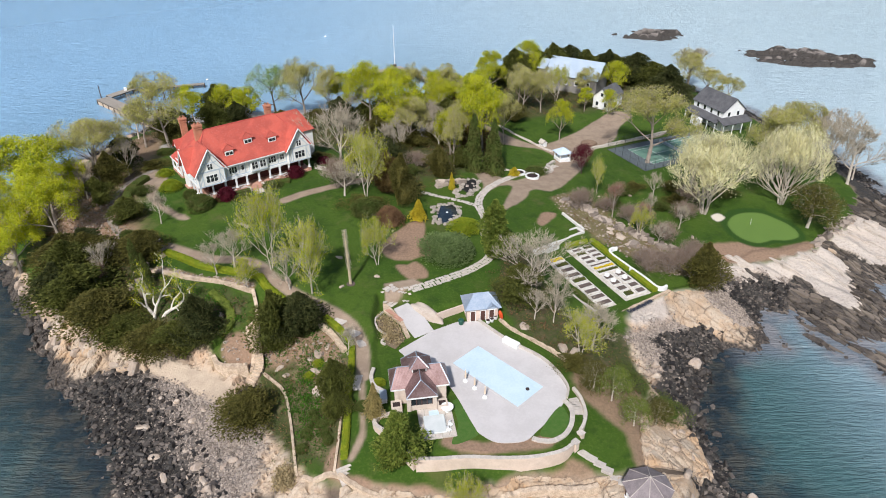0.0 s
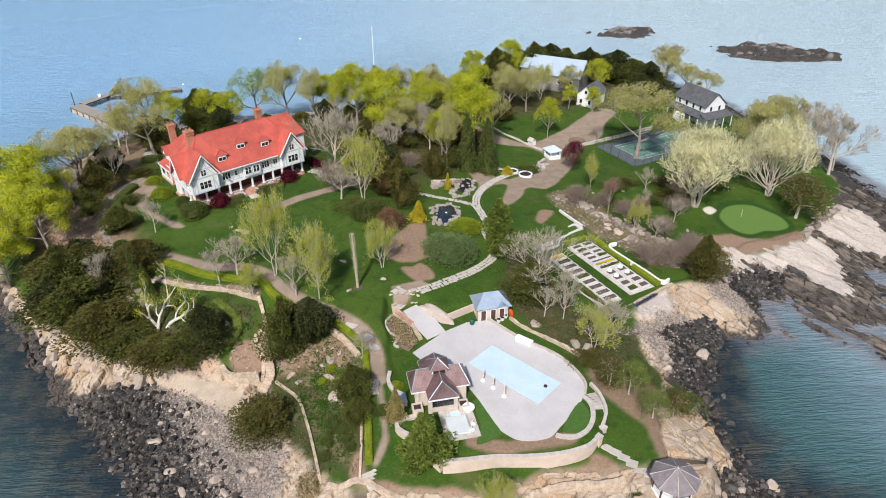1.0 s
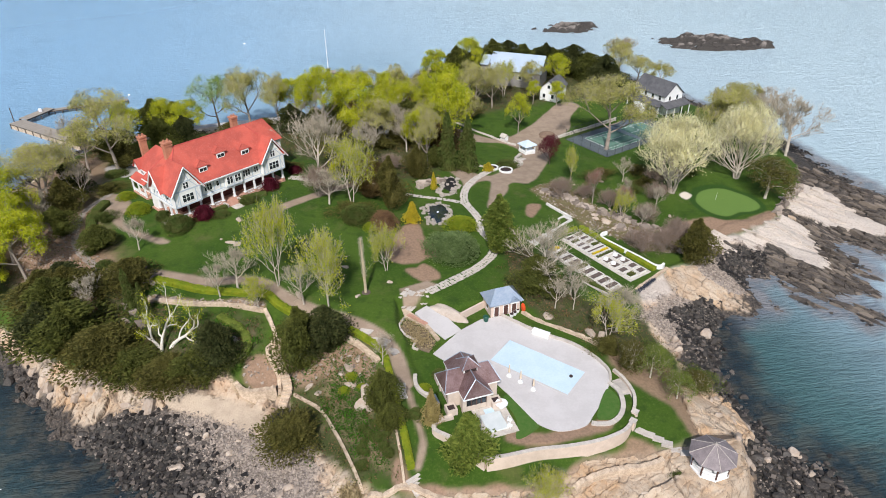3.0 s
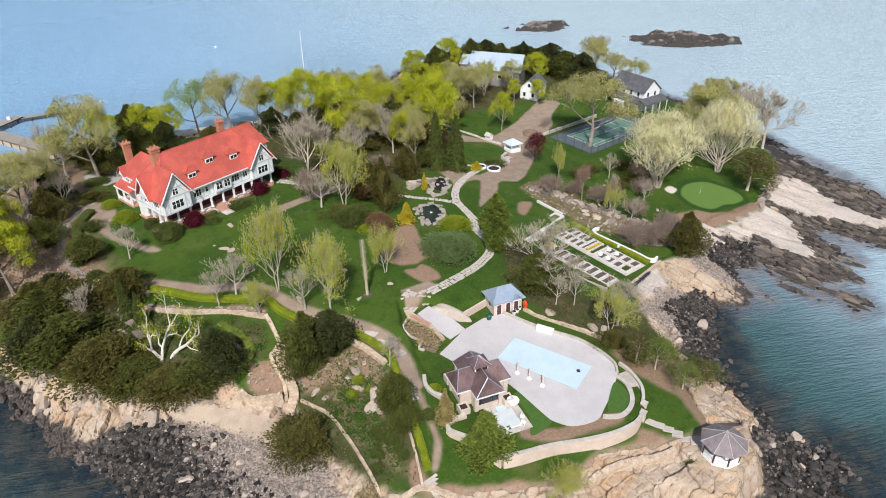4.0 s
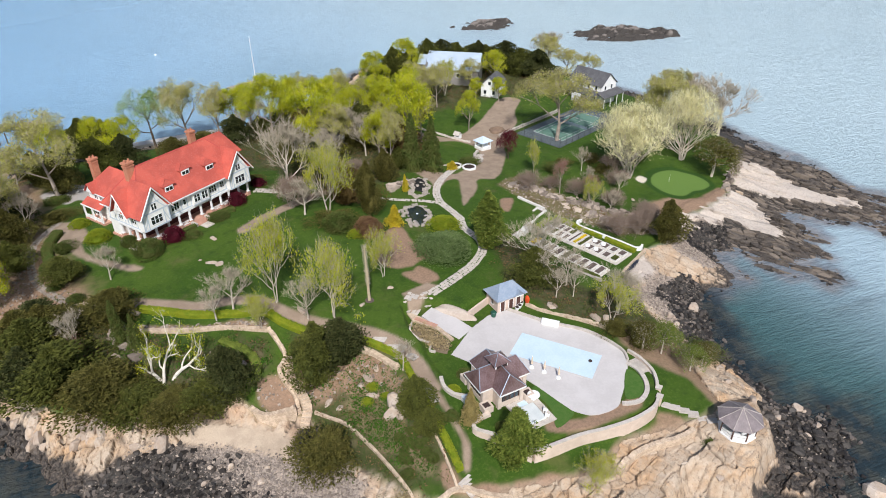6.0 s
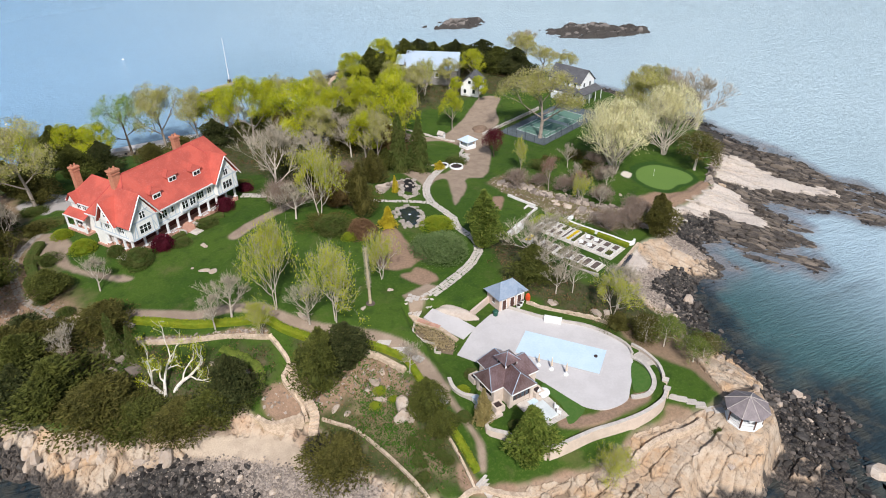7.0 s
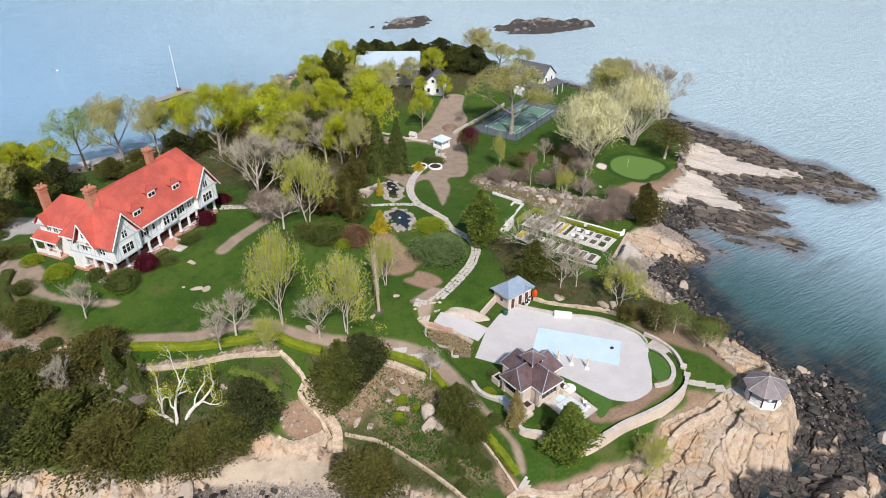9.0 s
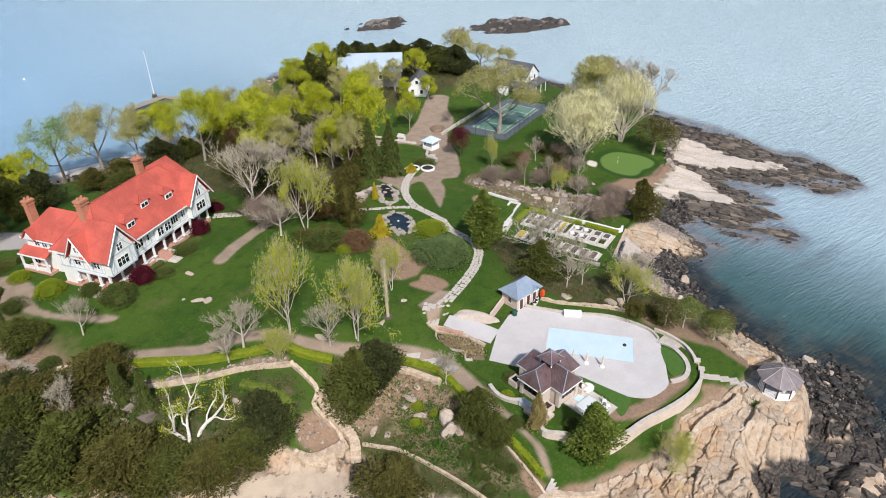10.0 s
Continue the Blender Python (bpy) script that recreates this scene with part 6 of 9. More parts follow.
pier((-98, 210), (-126.5, 234.5), 4.6, 2.0, "long grey stone and timber pier", stone=True)
pier((-125.0, 236.5), (-119.5, 246.5), 3.6, 2.0, "grey timber pier head")
pier((-120, 245.5), (-95, 252.5), 2.2, 1.5, "narrow floating timber dock")
p = thing("mooring_post", pose(-127.8, 236.2, 0), "tall dark mooring post at the pier head", "post", "mooring posts")
part("post", tube(bmesh.new(), (0, 0, -2), (0, 0, 6.2), 0.2, 0.14, 7), M_PILE, p)
for x, y in ((-104.5, 236.5), (-102.6, 237.5)):
    p = thing("mooring_post", pose(x, y, 0), "dark mooring post in the water", "post", "mooring posts")
    part("post", tube(bmesh.new(), (0, 0, -2), (0, 0, 3.6), 0.2, 0.16, 7), M_PILE, p)
bx = thing("dock_box", pose(-121.5, 243.0, 2.0, 0, 0, 30), "small white box on the pier head", "box")
part("box", boxes((-0.5, 0.5, -0.5, 0.5, 0, 1.1), bevel=0.05), M_WHITE, bx)
pier((-3.0, 246.5), (-21.0, 270.5), 2.4, 2.4, "timber gangway beside the flagpole dock")
pier((-19.0, 270.0), (-33.0, 262.5), 3.4, 2.2, "timber landing stage below the flagpole")
fp = thing("flagpole", pose(-22.2, 272.4, 2.4), "tall white flagpole on the landing stage", "flagpole")
part("pole", tube(bmesh.new(), (0, 0, -1.5), (0, 0, 15.8), 0.16, 0.06, 8), M_WHITE, fp)
part("footing", boxes((-0.7, 0.7, -0.7, 0.7, -3.0, 0.3)), M_PILE, fp)
# sea wall behind the house
wall_line("sea_wall", [(-92, 211.5), (-70, 216.5), (-46, 219.5), (-20, 221), (-6, 228)], 3.2, 2.0, "pale concrete sea wall walk along the shore", M_DECK, foot=-1.5)

# channel marker floats
for x, y, s in ((-60, 330, 0.5), (-97, 262, 0.45)):
    bo = thing("mooring_buoy", pose(x, y, 0), "small white mooring buoy on open water", "buoy", "buoys")
    bm = bmesh.new()
    bmesh.ops.create_icosphere(bm, subdivisions=2, radius=s)
    part("float", bm, M_WHITE, bo, smooth=True)

# ---- trees and shrubs ----
M_BARK = surface("grey_bark", (0.34, 0.29, 0.24), (0.22, 0.18, 0.15), 1.5, 0.9, 0.03, fine=5)
M_WHITEBARK = surface("white_bark", (0.54, 0.48, 0.40), (0.40, 0.35, 0.29), 1.5, 0.85, 0.02, fine=5)
M_DARKBARK = surface("dark_bark", (0.10, 0.075, 0.055), (0.15, 0.11, 0.08), 1.5, 0.9, 0.03, fine=5)
M_TWIG = surface("pale_twigs", (0.42, 0.37, 0.28), (0.30, 0.26, 0.19), 2, 0.9, 0)
M_CREAMTWIG = surface("cream_twigs", (0.60, 0.55, 0.33), (0.50, 0.45, 0.27), 2, 0.9, 0)
M_REDTWIG = leaf("reddish_buds", (0.33, 0.17, 0.13), (0.26, 0.12, 0.10), (0.42, 0.25, 0.2))
M_BIRCH = surface("chalky_bark", (0.72, 0.68, 0.60), (0.58, 0.53, 0.46), 1.5, 0.85, 0.02, fine=5)
M_LIME = leaf("lime_leaves", (0.47, 0.49, 0.020), (0.25, 0.31, 0.014), (0.68, 0.66, 0.05))
M_FRESH = leaf("fresh_leaves", (0.209, 0.329, 0.045), (0.149, 0.254, 0.038), (0.389, 0.463, 0.09))
M_TAN = leaf("tan_buds", (0.43, 0.42, 0.11), (0.29, 0.285, 0.085), (0.62, 0.57, 0.20))
M_CREAM = leaf("cream_buds", (0.747, 0.705, 0.389), (0.604, 0.561, 0.302), (0.8, 0.8, 0.546))
M_CRIMSON = leaf("crimson_leaves", (0.10, 0.010, 0.022), (0.07, 0.008, 0.016), (0.16, 0.02, 0.035))
M_CEDAR = leaf("cedar_needles", (0.110, 0.105, 0.024), (0.070, 0.070, 0.018), (0.22, 0.185, 0.055))
M_DEEP = leaf("deep_needles", (0.060, 0.072, 0.022), (0.038, 0.048, 0.016), (0.13, 0.13, 0.045))
M_OLIVE = leaf("olive_needles", (0.105, 0.118, 0.024), (0.065, 0.078, 0.018), (0.20, 0.20, 0.05))
M_PINE = leaf("pine_needles", (0.155, 0.205, 0.034), (0.095, 0.138, 0.024), (0.30, 0.33, 0.07))
M_RUST = leaf("rusty_needles", (0.13, 0.085, 0.028), (0.09, 0.065, 0.025), (0.19, 0.13, 0.05))
M_GOLD = leaf("golden_needles", (0.55, 0.43, 0.03), (0.42, 0.36, 0.03), (0.68, 0.56, 0.08))
M_STRAWFIR = leaf("pale_gold_needles", (0.34, 0.27, 0.10), (0.26, 0.21, 0.08), (0.46, 0.38, 0.18))
M_SAGE = leaf("sage_leaves", (0.138, 0.198, 0.066), (0.108, 0.162, 0.054), (0.24, 0.3, 0.132))
M_SHRUB = leaf("shrub_leaves", (0.07, 0.11, 0.022), (0.10, 0.11, 0.03), (0.16, 0.18, 0.05))
M_BROWN = leaf("brown_shrub", (0.20, 0.12, 0.06), (0.16, 0.09, 0.05), (0.28, 0.18, 0.09))
M_HEDGE = leaf("hedge_leaves", (0.18, 0.25, 0.017), (0.25, 0.29, 0.02), (0.34, 0.37, 0.04))


class Twigs:
    """Collects tapered limbs and loose leaves."""

    def __init__(self, seed):
        self.r = random.Random(seed)
        self.v, self.f, self.lv, self.lf = [], [], [], []
        self.tv, self.tf = [], []
        self.tips = []

    def limb(self, p, q, r0, r1, sides):
        d = (q - p).normalized()
        a = d.orthogonal().normalized()
        b = d.cross(a)
        k = len(self.v)
        for c, rad in ((p, r0), (q, r1)):
            for i in range(sides):
                t = 2 * math.pi * i / sides
                self.v.append((c + a * (rad * math.cos(t)) + b * (rad * math.sin(t)))[:])
        for i in range(sides):
            j = (i + 1) % sides
            self.f.append((k + i, k + j, k + sides + j, k + sides + i))

    def grow(self, p, d, length, rad, depth, split, spread, lift, taper=0.62):
        r = self.r
        d2 = (d + Vector((r.uniform(-1, 1), r.uniform(-1, 1), r.uniform(-0.6, 1) + lift)) * 0.16).normalized()
        mid = p + d * length * 0.5
        q = mid + d2 * length * 0.5
        s = 6 if depth >= 4 else (4 if depth >= 2 else 3)
        self.limb(p, mid, rad, rad * 0.85, s)
        self.limb(mid, q, rad * 0.85, rad * taper, s)
        if depth <= 1:
            self.tips.append((q, d2))
        if depth <= 2:
            self.tips.append((mid, d2))
        if depth == 0:
            return
        n = split + (1 if r.random() < 0.35 else 0)
        ph = r.uniform(0, 6.28)
        a = d2.orthogonal().normalized()
        b = d2.cross(a)
        for i in range(n):
            t = ph + 6.28 * i / n + r.uniform(-0.4, 0.4)
            w = spread * r.uniform(0.6, 1.25)
            nd = (d2 + (a * math.cos(t) + b * math.sin(t)) * w + Vector((0, 0, lift))).normalized()
            self.grow(q if r.random() < 0.75 else mid, nd, length * r.uniform(0.55, 0.92), rad * taper * r.uniform(0.65, 0.85), depth - 1, split, spread, lift, taper)

    def leaf(self, c, size, flat=0.0):
        r = self.r
        n = Vector((r.gauss(0, 1), r.gauss(0, 1), r.gauss(0, 1) + flat)).normalized()
        a = n.orthogonal().normalized()
        a.rotate(Matrix.Rotation(r.uniform(0, 6.28), 3, n))
        b = n.cross(a)
        s, w = size * r.uniform(0.7, 1.3), size * r.uniform(0.4, 0.8)
        k = len(self.lv)
        self.lv += [(c - a * s - b * w)[:], (c - a * s * 0.6 + b * w)[:], (c + a * s * 1.2)[:]]
        self.lf.append((k, k + 1, k + 2))

    def leaves(self, n, scatter, size, flat=0.0):
        r = self.r
        for _ in range(n):
            c, d = r.choice(self.tips)
            self.leaf(c + Vector((r.gauss(0, 1), r.gauss(0, 1), r.gauss(0, 0.8))) * scatter, size, flat)

    def sprays(self, n, length, width, leafy=False):
        """Fine twigs at the ends of the limbs."""
        r = self.r
        tv, tf = (self.lv, self.lf) if leafy else (self.tv, self.tf)
        for _ in range(n):
            c, d = r.choice(self.tips)
            e = (d + Vector((r.gauss(0, 1), r.gauss(0, 1), r.gauss(0.4, 0.7))) * 0.6).normalized() * length * r.uniform(0.5, 1.2)
            s = d.cross(e)
            s = s.normalized() * width if s.length > 1e-4 else Vector((width, 0, 0))
            k = len(tv)
            tv += [(c - s)[:], (c + s)[:], (c + e)[:]]
            tf.append((k, k + 1, k + 2))

    def dome(self, low):
        """Draws stray shoots in towards a rounded crown that begins at height low."""
        a = np.array(self.v + self.lv + self.tv)
        top = np.percentile(a[:, 2], 97)
        wide = np.percentile(np.hypot(a[:, 0], a[:, 1]), 88)
        mid = low + 0.42 * (top - low)

        def drawn(rows):
            if not rows:
                return rows
            p = np.array(rows)
            up = np.where(p[:, 2] > mid, (p[:, 2] - mid) / (top - mid), (mid - p[:, 2]) / (1.3 * (mid - low) + 1e-6))
            r = np.hypot(np.hypot(p[:, 0], p[:, 1]) / wide, np.where(p[:, 2] > low, up, 0))
            f = np.where(r > 0.7, (0.7 + 0.5 * np.tanh((r - 0.7) / 0.5)) / np.maximum(r, 1e-6), 1)
            p[:, :2] *= f[:, None]
            p[:, 2] = np.where(p[:, 2] > mid, mid + (p[:, 2] - mid) * f, p[:, 2])
            return p.tolist()

        self.v, self.lv, self.tv = drawn(self.v), drawn(self.lv), drawn(self.tv)

    def fit(self, h, w):
        """Scales what was grown to height h and mean width w."""
        a = np.array(self.v + self.lv + self.tv)
        top = np.percentile(a[:, 2], 99.7)
        wide = np.percentile(np.hypot(a[:, 0], a[:, 1]), 96) * 2
        m = np.array((w / wide, w / wide, h / top))
        self.v = (np.array(self.v) * m).tolist() if self.v else []
        self.lv = (np.array(self.lv) * m).tolist() if self.lv else []
        self.tv = (np.array(self.tv) * m).tolist() if self.tv else []


def make_tree(name, seed, bark, foliage, label, category="tree", stems=1, trunk=0.25, split=3, depth=4, spread=0.6, lift=0.18, n_leaf=1800, scatter=0.5, size=0.22, sprays=350, spray_len=0.9, flowery=0, twig=None, rad=0.22, h=10.0, w=8.0):
    g = Twigs(seed)
    r = g.r
    twig = twig or M_TWIG
    for s in range(stems):
        a = 6.28 * s / stems + r.uniform(-0.4, 0.4)
        lean = 0.06 if stems == 1 else r.uniform(0.2, 0.45)
        d = Vector((math.cos(a) * lean, math.sin(a) * lean, 1)).normalized()
        base = Vector((math.cos(a), math.sin(a), 0)) * (0.0 if stems == 1 else 0.25)
        q = base + d * h * trunk
        g.limb(base - Vector((0, 0, 0.6)), base + d * h * trunk * 0.12, rad * 1.5 / stems ** 0.4, rad / stems ** 0.4, 7)
        g.limb(base + d * h * trunk * 0.12, q, rad / stems ** 0.4, rad * 0.8 / stems ** 0.4, 7)
        # a leader with boughs at rising heights, shorter towards the top
        lead = h * (0.36 if stems == 1 else 0.22)
        top = q + (d + Vector((r.uniform(-0.2, 0.2), r.uniform(-0.2, 0.2), 0.6))).normalized() * lead
        g.limb(q, top, rad * 0.7 / stems ** 0.4, rad * 0.3 / stems ** 0.4, 6)
        n = split + 4
        for i in range(n):
            f = i / (n - 1)
            t = 2.4 * i + r.uniform(-0.4, 0.4)
            nd = (d * (0.45 + 0.6 * f) + Vector((math.cos(t), math.sin(t), 0)) * spread * 1.5 * (1.15 - 0.6 * f) * r.uniform(0.7, 1.25) + Vector((0, 0, 0.1))).normalized()
            g.grow(q.lerp(top, f), nd, h * 0.25 * (1.1 - 0.45 * f) * r.uniform(0.75, 1.2), rad * 0.45 * (1 - 0.4 * f) / stems ** 0.3, depth - 1, split, spread, lift)
    if n_leaf:
        g.leaves(n_leaf, scatter, size)
    g.sprays(sprays, spray_len, 0.018)
    if flowery:
        g.sprays(flowery, spray_len, 0.035, True)
    if n_leaf >= 5000 and stems != 2:
        g.dome(h * trunk)
    g.fit(h, w)
    t = thing(name, pose(0, 0, -500), label, category)
    raw("trunk", g.v, g.f, bark, t)
    tagged(raw("branchwork" if g.lf else "crown", g.tv, g.tf, twig, t), kind="stuff")
    if g.lf:
        raw("crown", g.lv, g.lf, foliage, t)
    return t


def make_conifer(name, seed, foliage, label, profile, n, size, lobes=9, rough=0.28, h=10.0, w=6.0, droop=0.0, stem=0.06, category="tree", bark=None, ragged=0.3, core=0.66):
    """Dense evergreen: clumps of needles over an uneven form whose half-width is profile(height)."""
    g = Twigs(seed)
    r = g.r
    bumps = [(r.uniform(0, 6.28), r.uniform(0.05, 0.95), r.uniform(0.5, 1.0)) for _ in range(lobes)]

    def radius(t, z):
        b = sum(k * math.exp(-((((t - a + math.pi) % 6.283) - math.pi) ** 2) / 0.35 - ((z - c) ** 2) / 0.02) for a, c, k in bumps)
        return profile(z) * (1 - rough + 2 * rough * min(b, 1.2))

    for _ in range(n):
        z = r.random() ** 0.85
        t = r.uniform(0, 6.283)
        rr = radius(t, z) * (1 - ragged * r.random() ** 2 + 0.08 * r.gauss(0, 1))
        c = Vector((math.cos(t) * rr * w / 2, math.sin(t) * rr * w / 2, (stem + (1 - stem) * z) * h - droop * rr))
        out = Vector((math.cos(t), math.sin(t), 0.4 - droop))
        side = out.cross(Vector((0, 0, 1))).normalized()
        for _ in range(2):
            d = (out + Vector((r.gauss(0, 0.6), r.gauss(0, 0.6), r.gauss(0.1, 0.6)))).normalized()
            e = d.orthogonal().normalized()
            e.rotate(Matrix.Rotation(r.uniform(0, 6.28), 3, d))
            s = size * r.uniform(0.6, 1.4)
            k = len(g.lv)
            g.lv += [(c - d * s * 0.5 - e * s * 0.45)[:], (c - d * s * 0.3 + e * s * 0.5)[:], (c + d * s * 1.2)[:]]
            g.lf.append((k, k + 1, k + 2))
    rings, k0, m = 9, len(g.lv), 12
    for i in range(rings):
        z = i / (rings - 1)
        for j in range(m):
            t = 6.283 * j / m
            rr = radius(t, z) * core * w / 2
            g.lv.append((math.cos(t) * rr, math.sin(t) * rr, (stem + (1 - stem) * z * 0.96) * h - droop * rr))
    for i in range(rings - 1):
        for j in range(m):
            a, b = k0 + i * m + j, k0 + i * m + (j + 1) % m
            g.lf.append((a, b, b + m, a + m))
    g.lf.append(tuple(k0 + (rings - 1) * m + j for j in range(m)))
    g.limb(Vector((0, 0, -0.6)), Vector((0, 0, h * 0.75)), 0.025 * h, 0.008 * h, 7)
    t = thing(name, pose(0, 0, -500), label, category)
    raw("trunk", g.v, g.f, bark or M_DARKBARK, t)
    raw("crown", g.lv, g.lf, foliage, t)
    return t


def cone(z):
    return max(0.06, (1 - z) ** 0.8)


def cedar_form(z):
    return max(0.10, min(1.0, 0.55 + 1.6 * z) * (1 - z ** 2.2))


def dome_form(z):
    return max(0.03, math.sqrt(max(0, 1 - z * z)))


def at_zone(a, x, y):
    return float(a[int((x + 121) / CELL), int((y - 38) / CELL)])


def make_birch(seed):
    """Three sprawling trunks that bend at every joint, with a few crooked boughs each."""
    g = Twigs(seed)
    r = g.r

    def crooked(p, d, length, rad, n, boughs):
        rad *= 1.15
        for i in range(n):
            d = (d + Vector((r.gauss(0, 0.36), r.gauss(0, 0.36), r.gauss(0.10, 0.28)))).normalized()
            q = p + d * length / n
            g.limb(p, q, rad, rad * 0.82, 7 if rad > 0.1 else 4)
            rad *= 0.82
            p = q
            if boughs and i >= 1:
                side = (d + Vector((r.gauss(0, 0.9), r.gauss(0, 0.9), r.gauss(0.1, 0.5)))).normalized()
                crooked(p, side, length * r.uniform(0.32, 0.5), rad * 0.62, 4, boughs - 1)
        g.tips.append((p, d))

    for a, lean, h in ((2.6, 0.9, 9.0), (0.2, 0.5, 8.5), (5.2, 1.0, 7.5)):
        crooked(Vector((math.cos(a) * 0.9, math.sin(a) * 0.9, -0.4)), Vector((math.cos(a) * lean, math.sin(a) * lean, 1)).normalized(), h, 0.34, 6, 2)
    g.sprays(260, 0.7, 0.03)
    g.leaves(2600, 0.5, 0.11)
    g.fit(10, 8)
    t = thing("sprawling_birch", pose(0, 0, -500), "white-barked tree with bare crooked limbs and few lime leaves", "tree")
    raw("trunk", g.v, g.f, M_BIRCH, t)
    tagged(raw("branchwork", g.tv, g.tf, M_BIRCH, t), kind="stuff")
    raw("crown", g.lv, g.lf, M_LIME, t)
    return t


KIND = {}
KIND["lime"] = ([make_tree("leafy_tree", s, M_BARK, M_LIME, "tall tree in fresh yellow-green spring leaf", n_leaf=15000, scatter=0.33, size=0.10, depth=4, spread=0.55) for s in (1, 2, 3, 4)], 10, 8)
KIND["green"] = ([make_tree("spreading_tree", 5, M_DARKBARK, M_FRESH, "open spreading tree with thin fresh green leaf by the shore", n_leaf=5000, scatter=0.42, size=0.105, trunk=0.3, spread=0.7)], 10, 8)
KIND["tan"] = ([make_tree("budding_tree", s, M_BARK, M_TAN, "tall tree with grey limbs and olive-tan spring buds", n_leaf=12000, scatter=0.32, size=0.085, sprays=1800, spread=0.55, depth=4) for s in (6, 7, 8)], 10, 8)
KIND["limesparse"] = ([make_tree("young_leafing_tree", s, M_WHITEBARK, M_LIME, "slender tree with pale limbs and sparse yellow-green leaf", n_leaf=7500, scatter=0.28, size=0.10, sprays=2600, spread=0.55, rad=0.19, trunk=0.14, stems=2, lift=0.14) for s in (9, 10, 11)], 10, 8)
KIND["bare"] = ([make_tree("bare_tree", s, M_WHITEBARK, M_TWIG, "leafless tree with pale grey branching limbs", n_leaf=0, sprays=4200, spray_len=0.9, spread=0.48, rad=0.22, lift=0.24) for s in (12, 13, 14)], 10, 8)
KIND["cream"] = ([make_tree("blossoming_tree", s, M_WHITEBARK, M_CREAM, "broad many-stemmed tree covered in pale cream-green blossom", stems=5, trunk=0.07, n_leaf=6000, scatter=0.40, size=0.085, sprays=1800, spray_len=1.1, flowery=4200, twig=M_CREAMTWIG, spread=0.48, depth=4, rad=0.3, lift=0.2) for s in (15, 16)], 10, 8)
KIND["birch"] = ([make_birch(17)], 10, 8)
KIND["pink"] = ([make_tree("pink_budding_tree", 18, M_BARK, M_REDTWIG, "small round tree with reddish-pink spring buds", n_leaf=3500, scatter=0.4, size=0.09, spread=0.5)], 10, 8)
KIND["maple"] = ([make_tree("crimson_maple", 19, M_DARKBARK, M_CRIMSON, "small dense crimson-leaved maple beside the drive", n_leaf=7000, scatter=0.6, size=0.15, spread=0.6, trunk=0.15)], 10, 8)
KIND["cypress"] = ([make_conifer("rusty_cypress", s, M_RUST if s != 21 else M_CEDAR, "broad upright evergreen with rusty brown-green foliage", cedar_form, 5200, 0.18, ragged=0.5, rough=0.4, lobes=18, core=0.55) for s in (21, 20)], 10, 6)
KIND["spruce"] = ([make_conifer("weeping_spruce", s, M_SHRUB, "narrow spruce with drooping grey-green branches", cone, 2600, 0.25, droop=0.9, ragged=0.6) for s in (22, 23)], 10, 6)
KIND["pine"] = ([make_conifer("mugo_pine", s, M_PINE, "bushy bright green pine with an uneven outline", cedar_form, 4600, 0.23, core=0.42, ragged=0.5, rough=0.4, lobes=14) for s in (24, 25)], 10, 6)
KIND["cedar"] = ([make_conifer("red_cedar", s, {26: M_CEDAR, 27: M_OLIVE, 28: M_DEEP, 29: M_CEDAR, 30: M_OLIVE}[s], "dense dark olive-brown cedar with a ragged crown", cedar_form, 6500, 0.21, ragged=0.6, rough=0.55, lobes=24, core=0.5) for s in (26, 27, 28, 29, 30)], 10, 6)
KIND["flatpine"] = ([make_tree("windswept_pine", s, M_WHITEBARK, M_CEDAR if s == 31 else M_PINE, "windswept pine with bare crooked limbs and a flat crown", n_leaf=5000, scatter=0.5, size=0.15, spread=0.95, lift=0.02, trunk=0.4, h=8, w=10) for s in (31, 32)], 8, 10)
KIND["yellowfir"] = ([make_conifer("golden_fir", 33, M_STRAWFIR, "small fir with pale golden needles beside the pavilion", cone, 2200, 0.24, ragged=0.5)], 10, 6)
KIND["darkpine"] = ([make_conifer("dark_spruce", s, M_DEEP if s == 34 else M_OLIVE, "dark green spruce in the windbreak beyond the barn", lambda z: max(0.05, min(1.0, 0.7 + z) * (1 - z ** 1.5) ** 0.6), 5200, 0.24, ragged=0.8, rough=0.7, lobes=26, core=0.42) for s in (34, 35)], 10, 6)
KIND["bush"] = ([make_conifer("wild_shrub", s, M_SHRUB if s == 36 else M_CEDAR, "rounded wild evergreen shrub with a loose outline", dome_form, 4200, 0.15, h=5, w=6, stem=0.0, category="shrub", ragged=0.5, rough=0.55, lobes=16, core=0.5) for s in (36, 37)], 5, 6)
KIND["shrub"] = ([make_tree("bare_shrub", s, M_BARK, M_BROWN, twig=surface("brown_twigs", (0.27, 0.205, 0.16), (0.19, 0.145, 0.115), 2, 0.9, 0), label= "low leafless pinkish-brown thicket shrub on the bank", category="shrub", stems=5, trunk=0.08, n_leaf=1200, scatter=0.35, size=0.06, sprays=3000, spread=0.6, rad=0.12, h=5, w=7) for s in (38, 39)], 5, 7)
KIND["redbush"] = ([make_conifer("crimson_shrub", 40, M_CRIMSON, "clipped round crimson shrub beside the porch", dome_form, 2200, 0.15, h=4, w=5, stem=0.0, category="shrub", rough=0.1, ragged=0.2)], 4, 5)
KIND["domegreen"] = ([make_conifer("round_shrub", 41, M_SHRUB, "rounded dark green garden shrub", dome_form, 2200, 0.15, h=4, w=5, stem=0.0, category="shrub", rough=0.15, ragged=0.25)], 4, 5)
